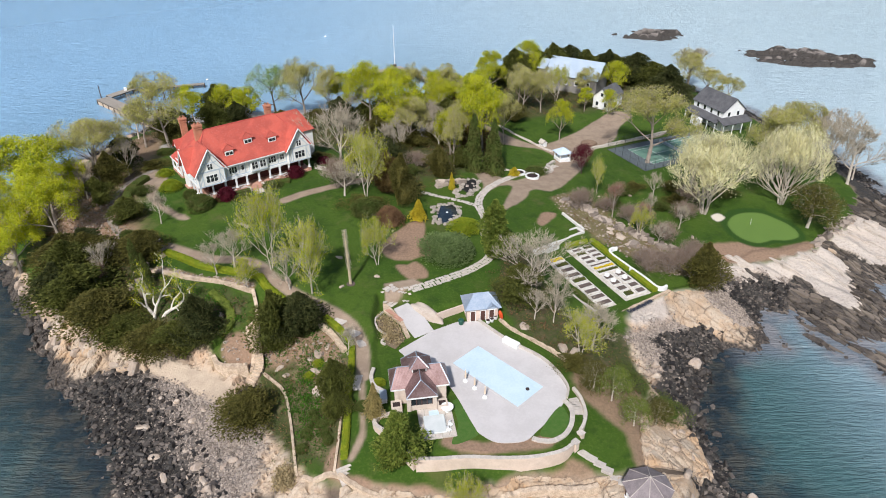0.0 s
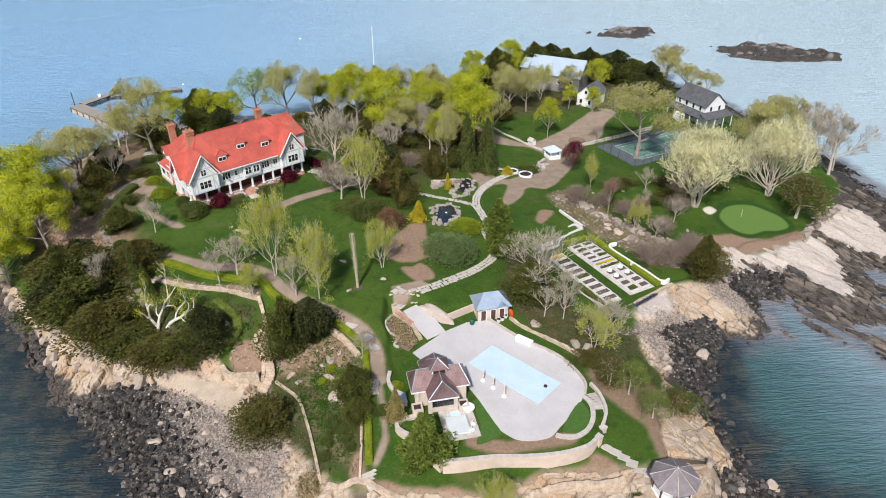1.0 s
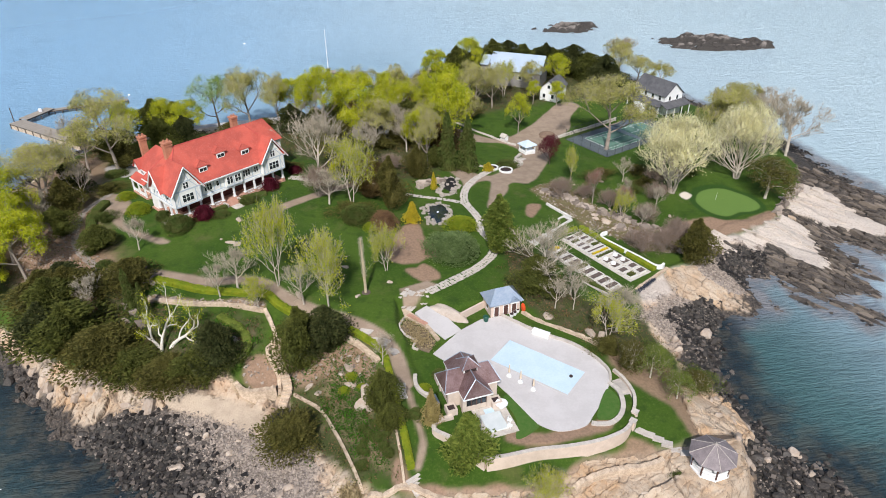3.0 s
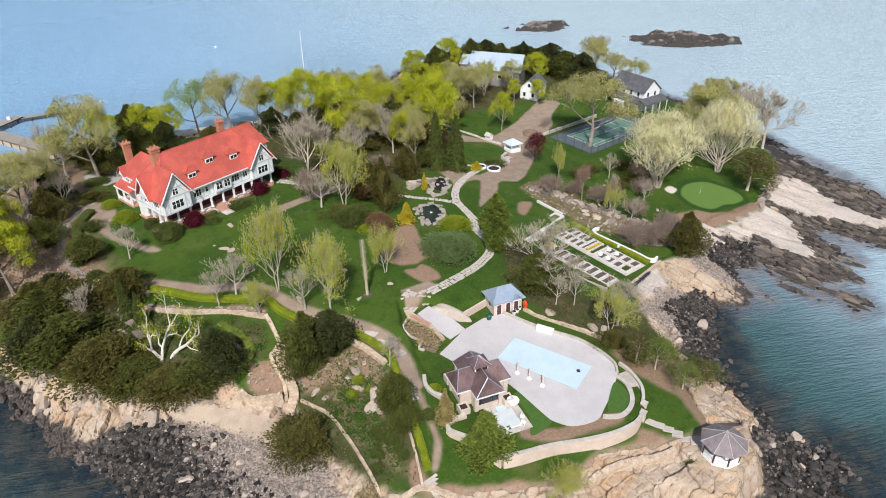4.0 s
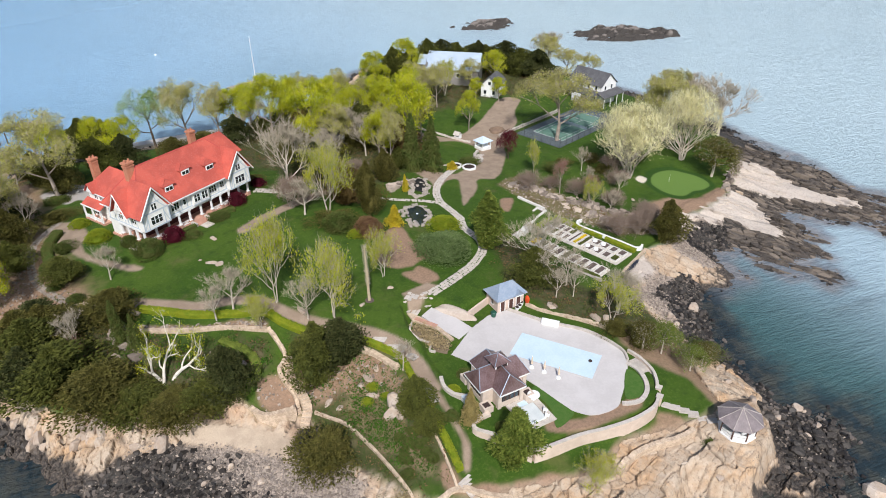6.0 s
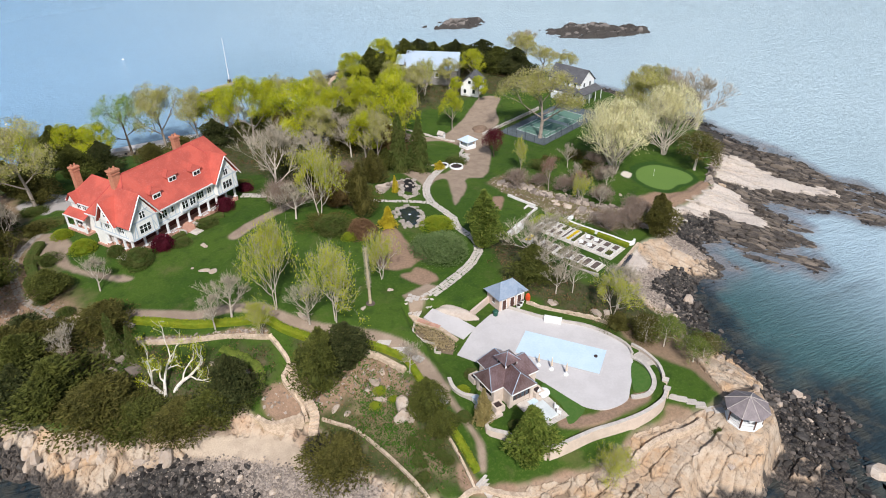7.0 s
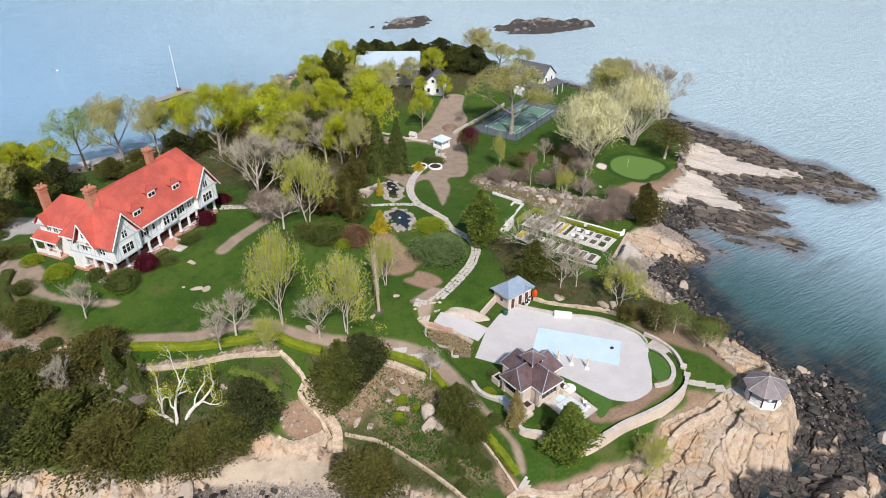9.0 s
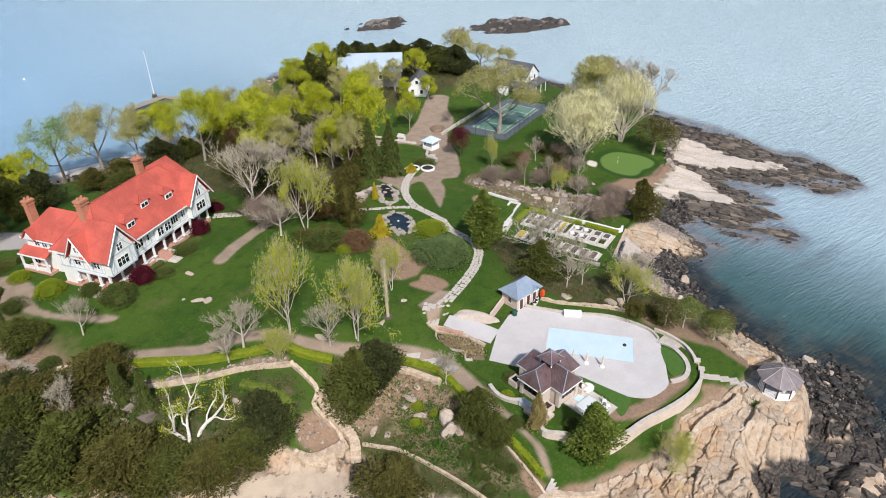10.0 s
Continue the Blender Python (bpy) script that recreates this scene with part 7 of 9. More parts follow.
KIND["domelime"] = ([make_conifer("lime_shrub", 42, M_HEDGE, "clipped round yellow-green shrub", dome_form, 2200, 0.14, h=4, w=5, stem=0.0, category="shrub", rough=0.08, ragged=0.15)], 4, 5)
KIND["rhodo"] = ([make_conifer("rhododendron", 43, M_SAGE, "very large domed grey-green rhododendron", dome_form, 4500, 0.22, h=5, w=12, stem=0.0, category="shrub", rough=0.12, ragged=0.25)], 5, 12)
KIND["yellowcone"] = ([make_conifer("golden_cypress", 44, M_GOLD, "small golden-yellow dwarf cypress", cone, 1600, 0.18, category="shrub", ragged=0.3, h=6, w=4)], 6, 4)
KIND["domebrown"] = ([make_conifer("brown_shrub", 45, M_BROWN, "large rounded brown budding shrub", dome_form, 3000, 0.16, h=5, w=7, stem=0.0, category="shrub", rough=0.15, ragged=0.4)], 5, 7)

PLANTED_AT = {}
PLANTED_AT["lime"] = [(8.4, 163.0, 25.3, 16.3), (32.2, 183.4, 12.6, 8.6), (-14.5, 179.3, 19.3, 15.8), (-24.6, 196.0, 20.0, 15.4), (8.1, 195.5, 14.9, 12.3), (56.4, 219.3, 12.3, 12.4), (-33.9, 209.7, 15.9, 12.9), (-0.7, 196.1, 12.2, 12.2), (13.8, 226.8, 15.7, 12.1), (28.9, 236.3, 15.2, 14.8), (-96.0, 137.0, 20.0, 22.0), (-96.3, 123.8, 16.5, 16.1), (-83.0, 205.0, 13.0, 13.0), (-18.7, 203.3, 17.4, 12.5), (-0.1, 228.7, 10.9, 14.2), (-29.2, 216.9, 16.5, 13.3), (-84.1, 122.6, 16.2, 15.2), (-74.0, 209.0, 13.0, 12.0), (-66.0, 207.0, 12.0, 11.0)]
PLANTED_AT["green"] = [(-58.0, 213.0, 19.0, 19.0)]
PLANTED_AT["tan"] = [(-48.4, 213.6, 20.5, 16.8), (-39.0, 209.2, 18.3, 13.7), (-78.2, 172.3, 22.2, 18.7), (-90.9, 154.3, 15.9, 19.4), (54.7, 169.5, 22.1, 26.2), (85.9, 160.9, 19.3, 17.8), (88.0, 240.0, 15.0, 15.0), (1.0, 158.3, 17.3, 9.4), (15.2, 177.4, 15.0, 9.8), (-11.5, 218.4, 15.9, 13.4), (29.2, 204.1, 14.8, 11.2), (45.6, 216.3, 10.8, 10.1), (92.0, 232.0, 11.0, 14.0), (94.9, 220.2, 11.5, 11.2), (-87.5, 177.9, 13.3, 13.1), (2.7, 172.0, 13.9, 9.0)]
PLANTED_AT["limesparse"] = [(-34.7, 106.9, 17.7, 9.5), (-25.9, 100.4, 15.9, 11.1), (-14.6, 109.2, 10.8, 6.5), (-19.5, 136.6, 16.3, 12.4), (-38.2, 101.8, 7.1, 6.0), (36.3, 148.1, 10.2, 3.9), (35.4, 213.7, 12.5, 9.8), (1.7, 57.5, 7.1, 6.6), (41.9, 128.3, 8.1, 4.8)]
PLANTED_AT["bare"] = [(-26.8, 147.3, 18.9, 17.7), (105.9, 160.3, 18.8, 16.9), (14.8, 102.5, 14.5, 15.5), (-42.2, 107.9, 8.6, 8.3), (-45.2, 106.2, 7.9, 6.2), (-30.2, 101.4, 9.3, 7.9), (-63.3, 126.3, 7.6, 6.0), (-17.6, 86.7, 5.9, 4.6), (-3.1, 169.6, 11.9, 10.7), (-6.8, 182.4, 11.6, 9.8), (90.0, 246.0, 16.0, 16.0), (109.3, 177.1, 15.6, 16.1), (110.0, 165.0, 11.7, 10.0), (-95.0, 190.0, 13.2, 10.5), (18.0, 94.5, 7.5, 4.8), (14.7, 95.1, 6.3, 4.8), (-68.2, 108.7, 8.5, 6.5), (-24.6, 137.4, 8.3, 10.6)]
PLANTED_AT["cream"] = [(61.0, 141.3, 20.5, 21.5), (82.0, 146.8, 20.5, 17.0)]
PLANTED_AT["birch"] = [(-54.0, 97.0, 11.5, 13.5)]
PLANTED_AT["pink"] = [(37.6, 136.1, 9.0, 6.3), (42.7, 131.1, 7.5, 5.6)]
PLANTED_AT["maple"] = [(34.6, 160.1, 8.5, 7.2)]
PLANTED_AT["cypress"] = [(-11.0, 134.5, 12.5, 6.8), (-15.0, 139.9, 11.1, 8.3), (-3.0, 151.3, 8.7, 6.3)]
PLANTED_AT["spruce"] = [(6.0, 157.4, 15.2, 7.2), (11.0, 156.3, 14.6, 7.3), (-60.7, 107.0, 9.0, 3.7), (-58.0, 104.6, 7.4, 3.4)]
PLANTED_AT["pine"] = [(8.4, 113.6, 13.2, 7.9), (-8.2, 64.6, 10.0, 7.2)]
PLANTED_AT["cedar"] = [(49.7, 109.5, 10.1, 6.5), (-30.9, 90.6, 12.8, 6.6), (-26.3, 92.0, 9.6, 7.1), (-32.8, 76.4, 6.0, 7.4), (-18.7, 76.6, 8.5, 4.6), (-75.5, 109.5, 10.5, 10.0), (-69.6, 100.6, 10.6, 11.4), (-74.0, 102.6, 10.5, 9.5), (-63.2, 95.8, 8.6, 10.0), (-59.5, 93.5, 5.4, 8.0), (-53.1, 91.4, 5.2, 8.0), (-48.4, 91.0, 6.6, 7.2), (-44.8, 92.2, 9.9, 6.2), (-62.0, 113.2, 6.7, 7.7), (-77.0, 211.9, 12.6, 11.8), (-71.8, 216.7, 10.4, 8.1), (12.4, 100.1, 8.2, 6.7), (-16.5, 153.9, 8.1, 8.4), (-17.9, 162.2, 6.9, 8.0), (-71.2, 128.6, 5.8, 6.2)]
PLANTED_AT["cedar"] = PLANTED_AT['cedar'] + [(-72.1, 111.6, 8.5, 8.9), (-73.4, 106.6, 11.0, 9.5), (-73.4, 113.0, 8.5, 9.0)]
PLANTED_AT["flatpine"] = [(83.8, 136.0, 10.6, 13.0), (24.6, 76.1, 6.4, 6.0), (22.0, 77.8, 5.6, 5.4), (27.0, 71.4, 5.2, 5.4), (31.0, 73.0, 5.0, 4.6)]
PLANTED_AT["yellowfir"] = [(-11.8, 71.7, 7.0, 3.5)]
PLANTED_AT["bush"] = [(33.0, 75.6, 4.7, 5.2), (19.6, 82.6, 4.4, 4.6), (20.9, 58.2, 1.6, 1.9), (-10.1, 173.7, 5.7, 9.4), (-17.6, 214.1, 5.6, 11.4), (-44.0, 212.0, 4.6, 9.0), (-0.7, 180.5, 5.1, 9.8), (22.5, 79.5, 4.6, 4.8), (27.2, 81.2, 3.6, 5.2), (-76.6, 155.8, 3.8, 6.4), (-72.7, 139.2, 3.5, 4.4), (-19.4, 131.9, 3.9, 8.1), (-27.5, 151.2, 2.7, 5.1), (-34.2, 159.1, 2.9, 5.7)]
PLANTED_AT["redbush"] = [(-38.1, 148.3, 4.4, 4.6), (-51.6, 136.3, 4.7, 4.8), (-32.4, 156.4, 2.9, 3.7)]
PLANTED_AT["darkpine"] = [(43.1, 239.5, 12.2, 8.6), (50.0, 240.5, 10.2, 10.4), (57.0, 236.8, 11.2, 8.6), (61.5, 236.0, 8.8, 8.2), (66.0, 233.4, 11.5, 9.4), (70.9, 230.1, 9.6, 10.6), (75.2, 223.9, 10.8, 9.1), (36.6, 236.6, 13.6, 9.6), (31.0, 239.0, 10.8, 8.4), (22.8, 233.6, 13.4, 9.4)]
PLANTED_AT["shrub"] = [(40.5, 114.4, 4.9, 7.7), (45.1, 113.8, 5.3, 7.8), (49.1, 115.3, 5.7, 6.7), (30.9, 140.1, 4.6, 7.1), (41.3, 134.2, 4.6, 5.7), (-9.0, 156.3, 4.6, 7.1), (-26.8, 141.4, 7.7, 8.4)]
PLANTED_AT["domegreen"] = [(-56.3, 132.6, 4.7, 6.8), (-60.3, 137.2, 3.4, 3.8), (-78.5, 170.5, 2.1, 6.3), (-42.6, 142.4, 2.2, 5.2), (-48.0, 136.2, 1.9, 4.4), (-18.9, 129.7, 5.4, 8.0), (22.1, 158.6, 2.5, 6.1), (-14.0, 73.7, 2.1, 2.6), (-7.8, 68.6, 2.9, 2.5), (-9.0, 81.5, 1.8, 2.7), (-74.2, 133.3, 3.5, 5.1), (-72.8, 127.5, 2.3, 3.1), (-68.9, 121.5, 2.9, 3.5)]
PLANTED_AT["domelime"] = [(-70.6, 149.4, 2.6, 4.2), (-66.2, 141.5, 3.8, 5.3), (2.8, 124.2, 3.6, 7.3), (-16.1, 125.3, 2.3, 3.6), (-11.9, 78.6, 1.5, 2.3)]
PLANTED_AT["rhodo"] = [(-0.8, 113.5, 6.8, 11.8)]
PLANTED_AT["yellowcone"] = [(-7.1, 127.4, 4.9, 4.6), (0.2, 144.1, 4.5, 2.0), (16.4, 155.2, 2.4, 3.7)]
PLANTED_AT["domebrown"] = [(-13.3, 125.4, 6.1, 6.9)]
# understory of the wood between house, ponds and barn
belt = random.Random(31)
for kind, n, h0, h1 in (("cedar", 16, 6, 10), ("bush", 12, 4, 6.5), ("cypress", 6, 7, 10), ("tan", 8, 11, 15), ("bare", 6, 9, 13), ("lime", 5, 10, 14)):
    k = 0
    while k < n:
        x, y = belt.uniform(-45, 30), belt.uniform(140, 225)
        if inside(np.array([x]), np.array([y]), [(-26, 172), (-16, 146), (-6, 146), (3, 158), (10, 172), (22, 196), (28, 222), (4, 222), (-42, 203)])[0] and at_zone(gravel, x, y) < 0.1:
            h = belt.uniform(h0, h1)
            PLANTED_AT[kind].append((round(x, 1), round(y, 1), h, h * belt.uniform(0.65, 0.95)))
            k += 1
PLANTED_AT["darkpine"] += [(x + belt.uniform(-2, 2), y + belt.uniform(-2, 2), belt.uniform(7.5, 10.5), belt.uniform(7.5, 10)) for x, y in ((40, 243), (47, 241), (54, 240), (60, 236), (67, 234), (73, 229), (77, 222), (57, 243), (66, 239), (30, 244), (20, 238))]
PLANTED_AT["domegreen"] += [(belt.uniform(-22.5, -18.2), belt.uniform(66, 75), belt.uniform(1.0, 1.8), belt.uniform(1.3, 2.2)) for _ in range(16)]
PLANTED_AT["yellowcone"] += [(-62.5, 101.5, 2.2, 2.6), (-60.6, 100.6, 1.8, 2.2)]
PLANTED_AT["pink"] += [(-67.0, 104.5, 6.0, 5.5)]
PLANTED_AT["domelime"] += [(-22.8, 86.5, 1.2, 2.4), (-24.2, 84.6, 1.1, 2.2), (-21.4, 83.8, 1.0, 1.8)]
PLANTED_AT["cedar"] += [(-17.9, 73.0, 5, 3.6)]
PLANTED_AT["tan"] += [(-87.0, 149.0, 17, 15)]
PLANTED_AT["lime"] += [(-89.0, 130.0, 15, 15), (-100.0, 130.0, 17, 18), (-92.0, 118.0, 12, 13), (50.5, 203.0, 8.5, 7), (43.5, 206.0, 8, 6.5)]
PLANTED_AT["tan"] += [(88, 168, 18, 15), (97, 174, 17, 14)]
PLANTED_AT["limesparse"] += [(21.5, 86.5, 8.5, 9.0)]
PLANTED_AT["bare"] += [(23.8, 88.2, 9.5, 9.5), (19.0, 99.0, 8, 7), (16.4, 106.5, 7, 7), (103, 172, 16, 14), (99, 161, 17, 14), (47, 138, 6, 4.5), (52.5, 133, 6.5, 4.5), (45.5, 125.5, 5.5, 4.5), (50, 147, 7, 5)]
PLANTED_AT["bush"] += [(42, 148, 3.6, 5.5), (46, 151, 3.2, 5.5), (50.5, 141, 3.4, 4.4), (55, 145, 3.6, 5.0), (39, 141.5, 2.6, 4.0), (56, 152, 3.5, 5.5), (70, 150, 3.5, 5.5)]
PLANTED_AT["shrub"] += [(48, 128, 4.2, 6.5), (52, 120.5, 4.6, 6.0), (55, 138, 4.4, 6.0), (58, 146, 4.4, 6.0), (36.5, 139, 3.2, 5)]
PLANTED_AT["bare"] += [(-81, 152, 10, 8), (-86, 140, 9, 8)]
PLANTED_AT["cedar"] += [(-82.5, 146, 9, 6), (-81, 136, 7, 5.5), (-84, 158, 10, 7), (-78, 176, 9, 7), (-80, 183, 10, 8), (-85, 188, 9, 8), (-70, 186, 11, 7), (-64, 190, 10, 7), (-52, 196, 6, 7), (-45, 190, 5, 7)]
turn = random.Random(7)
for kind, rows in PLANTED_AT.items():
    protos, h0, w0 = KIND[kind]
    squat = 0.62 if kind.startswith(("dome", "rhodo", "red", "bush")) else 1.0
    for i, (x, y, h, w) in enumerate(rows):
        m = pose(x, y, ground_at(x, y) - 0.05, 0, 0, turn.uniform(0, 360)) @ Matrix.Diagonal((w / w0, w / w0, squat * h / h0, 1))
        if i < len(protos):
            protos[i].matrix_world = m
        else:
            proto = protos[i % len(protos)]
            copy_thing(proto, m @ Matrix.Diagonal([1 / a for a in proto.scale] + [1]))
for protos, _, _ in KIND.values():
    for t in protos:
        if t.matrix_world.translation.z < -400:
            for o in (*t.children_recursive, t):
                bpy.data.objects.remove(o)

# ---- stone walks ----
UPPER_WALK = [(28.4, 164.5), (21.4, 158.7), (15.8, 154.2), (10.8, 148.7), (7.5, 142.4), (6.4, 136.4), (7.2, 131.6), (7.9, 127.3)]
STONE_WALK = [(7.9, 127.3), (7.1, 123.1), (8.4, 117.0), (7.3, 113.2), (5.0, 110.3), (1.9, 107.4), (-2.5, 104.5), (-6.6, 102.2), (-9.8, 100.9)]
SLABS = [piece_mesh("paving_stone", M_PALE, 50 + s, 0.12, 0.10) for s in range(6)]


GREY_SLABS = [piece_mesh("paving_stone", surface("grey_brown_paving", (0.34, 0.30, 0.255), (0.25, 0.215, 0.18), 0.9, 0.85, 0.03, vary=0.3), 150 + s, 0.12, 0.10) for s in range(6)]


def stone_walk(name, pts, width, rows, label, size=0.75, slabs=SLABS):
    w = tagged(new(name), label, "path", kind="structure")
    c = curve(pts, 8, False)
    seg = np.hypot(*np.diff(c, axis=0).T)
    run = np.r_[0, np.cumsum(seg)]
    r = random.Random(len(pts))
    s = 0.0
    while s < run[-1]:
        x, y = np.interp(s, run, c[:, 0]), np.interp(s, run, c[:, 1])
        x2, y2 = np.interp(s + 0.3, run, c[:, 0]), np.interp(s + 0.3, run, c[:, 1])
        a = math.atan2(y2 - y, x2 - x)
        for i in range(rows):
            o = (i - (rows - 1) / 2) * width / rows + r.uniform(-0.06, 0.06)
            d = r.uniform(-0.15, 0.15)
            px, py = x - math.sin(a) * o + math.cos(a) * d, y + math.cos(a) * o + math.sin(a) * d
            shared("paving_stone", r.choice(slabs), pose(px, py, ground_at(px, py) - 0.05, 0, 0, math.degrees(a) + r.uniform(-14, 14)) @ Matrix.Diagonal((size * r.uniform(0.78, 1.0), width / rows * r.uniform(0.78, 0.95), 0.15, 1)), w)
        s += size
    return w


stone_walk("upper_stone_walk", UPPER_WALK, 1.9, 3, "winding walk of pale irregular paving stones past the ponds", 0.7)
stone_walk("stone_walk", STONE_WALK, 1.9, 3, "winding walk of pale irregular paving stones on the lawn", 0.62)
stone_walk("pond_walk", [(-6.4, 141.0), (-1.9, 139.1), (1.8, 137.9), (5.9, 135.9)], 1.3, 2, "short walk of pale stones crossing the pond", 0.8)
stone_walk("walk_landing", [(-12.2, 100.0), (-10.2, 102.4)], 3.0, 4, "broad landing of pale paving stones on the lawn", 0.8)
stone_walk("house_walk", [(-33.5, 153.5), (-28.0, 151.0), (-22.5, 149.6)], 2.0, 3, "walk of pale squared stones beside the mansion", 0.8)
for name, pts, w in (("path_slab", ((-20.6, 93.6), (-18.9, 92.4)), 1.5), ("path_slab", ((-18.6, 91.8), (-16.4, 89.6)), 1.9), ("path_slab", ((-16.0, 88.8), (-15.2, 87.2)), 1.4), ("path_slab", ((-15.3, 80.6), (-15.1, 77.4)), 1.6)):
    (x, y), (x2, y2) = pts
    L = math.hypot(x2 - x, y2 - y)
    ob = new(name, SLABS[1])
    ob.matrix_world = pose((x + x2) / 2, (y + y2) / 2, ground_at((x + x2) / 2, (y + y2) / 2) - 0.1, 0, 0, math.degrees(math.atan2(y2 - y, x2 - x))) @ Matrix.Diagonal((L, w, 0.26, 1))
    tagged(ob, "large pale granite slab set in the gravel path", "slab", "path slabs")
# stone walk along the wooded bank
stone_walk("bank_walk", [(-75.0, 156.0), (-78.5, 147.0), (-78.8, 140.0), (-77.0, 131.5), (-73.6, 126.0), (-69.0, 120.5), (-66.0, 118.0)], 1.6, 2, "grey stone walk along the wooded bank", 0.8, GREY_SLABS)

# ---- dry stone walls ----
def over(h):
    return lambda x, y: ground_at(x, y) + h


wall_line("bank_wall", [(-57.1, 108.2), (-50.6, 105.5), (-44.0, 103.8), (-38.8, 101.7), (-37.0, 101.0)], 0.7, over(0.55), "long low dry stone wall below the hedge", M_STONE, foot=7.5, lumpy=0.1)
wall_line("curved_bank_wall", [(-69.1, 120.8), (-65.4, 118.6), (-64.0, 114.8), (-60.2, 109.5), (-57.1, 108.2)], 0.6, over(0.5), "curved low dry stone wall on the bank", M_STONE, lumpy=0.1)
wall_line("stair_wall", [(-37.0, 101.0), (-35.9, 98.1), (-35.3, 95.5), (-36.7, 93.9), (-36.1, 92.0), (-35.1, 90.0), (-34.9, 86.9)], 0.6, over(0.7), "stepped stone wall beside the beach stair", M_STONE, lumpy=0.12)
wall_line("beach_wall", [(-43.2, 90.9), (-41.7, 88.8), (-40.6, 87.3), (-38.5, 86.7), (-35.4, 87.0)], 0.8, 4.4, "rough granite retaining wall above the beach", M_STONE, foot=0.5, lumpy=0.15)
wall_line("slope_wall", [(-23.6, 93.2), (-20.8, 90.6), (-18.3, 87.0)], 0.9, over(0.5), "dry stone wall on the planted slope", M_STONE, lumpy=0.15)
wall_line("border_wall", [(-32.6, 86.4), (-28.6, 82.6), (-26.4, 77.1), (-24.2, 69.8), (-22.6, 63.8)], 0.4, over(0.45), "low beige stone kerb round the planted slope", M_STONE, lumpy=0.06)
wall_line("hedge_foot_wall", [(-17.3, 76.2), (-17.0, 68.8), (-17.0, 63.2)], 0.35, over(0.4), "low stone kerb beside the clipped hedge", M_STONE, lumpy=0.06)
wall_line("lower_wall", [(-22.6, 63.8), (-19.6, 63.0), (-17.0, 63.2), (-13.4, 61.2), (-9.0, 59.8), (-4.0, 59.0)], 0.7, over(0.35), "rough stone wall at the head of the cliff", M_STONE, lumpy=0.15)
bs = thing("beach_stair", pose(0, 0, 0), "narrow grey stone stair down to the beach", "stair")
stair_line = curve([(-35.0, 95.2), (-35.2, 92.6), (-34.2, 89.8), (-33.6, 87.3), (-34.4, 85.0)], 5, False)
for i in range(20):
    t = i / 19 * (len(stair_line) - 1)
    a, b = stair_line[int(t)], stair_line[min(int(t) + 1, len(stair_line) - 1)]
    x, y = a + (b - a) * (t - int(t))
    d = stair_line[min(int(t) + 1, len(stair_line) - 1)] - stair_line[max(int(t) - 1, 0)]
    z = 7.6 - i * (7.6 - 2.3) / 19
    part("stair_step", box(bmesh.new(), -0.35, 0.35, -0.75, 0.75, z - 0.9, z, pose(x, y, 0, 0, 0, math.degrees(math.atan2(d[1], d[0])))), M_STONE, bs)
ls = thing("garden_stair", pose(-15.9, 64.3, 0, 0, 0, 28), "short flight of pale stone steps below the hedge", "stair")
for i in range(6):
    part("stair_step", boxes((-1.1, 1.1, -0.2 - 0.42 * (i + 1), -0.2 - 0.42 * i, 3.4, 5.5 - 0.17 * i)), M_PALE, ls)

# ---- hedges ----
def hedge(pts, width, height, label, n=5, material=None, seed=1, group=""):
    c = curve(pts, n, False)
    r = random.Random(seed)
    seg = np.hypot(*np.diff(c, axis=0).T)
    run = np.r_[0, np.cumsum(seg)]
    ns = np.gradient(c, axis=0)
    ns = np.stack([-ns[:, 1], ns[:, 0]], 1) / np.linalg.norm(ns, axis=1)[:, None]
    V, F = [], []
    for i, ((x, y), (nx, ny)) in enumerate(zip(c, ns)):
        b, w = ground_at(x, y), width / 2
        for o, h in ((-w, -0.3), (-w * 0.98, height * 0.8), (-w * 0.6, height), (w * 0.6, height), (w * 0.98, height * 0.8), (w, -0.3)):
            V.append((x + nx * o * 0.92, y + ny * o * 0.92, b + h * 0.95))
        if i:
            k = 6 * i
            F += [(k - 6 + a, k - 5 + a, k + 1 + a, k + a) for a in range(5)]
    F += [(0, 1, 2, 3, 4, 5), tuple(len(V) - 1 - a for a in range(6))]
    for _ in range(int(run[-1] * 90)):
        s = r.uniform(0, run[-1])
        x, y = np.interp(s, run, c[:, 0]), np.interp(s, run, c[:, 1])
        i = min(int(np.searchsorted(run, s)), len(ns) - 1)
        nx, ny = ns[i]
        q = r.uniform(-1.5, 1.5)
        if abs(q) > 0.9:
            o, h = math.copysign(width / 2, q), r.uniform(0.0, height * 0.9)
        else:
            o, h = q / 0.9 * width / 2, height * (1 - 0.15 * abs(q))
        p = Vector((x + nx * o, y + ny * o, ground_at(x, y) + h))
        a = Vector((r.gauss(0, 1), r.gauss(0, 1), r.gauss(0, 1))).normalized()
        e = a.orthogonal().normalized()
        z = r.uniform(0.08, 0.17)
        k = len(V)
        V += [(p - a * z)[:], (p + e * z * 0.6)[:], (p + a * z)[:], (p - e * z * 0.6)[:]]
        F.append((k, k + 1, k + 2, k + 3))
    return tagged(raw("clipped_hedge", V, F, material), label, "hedge", group)


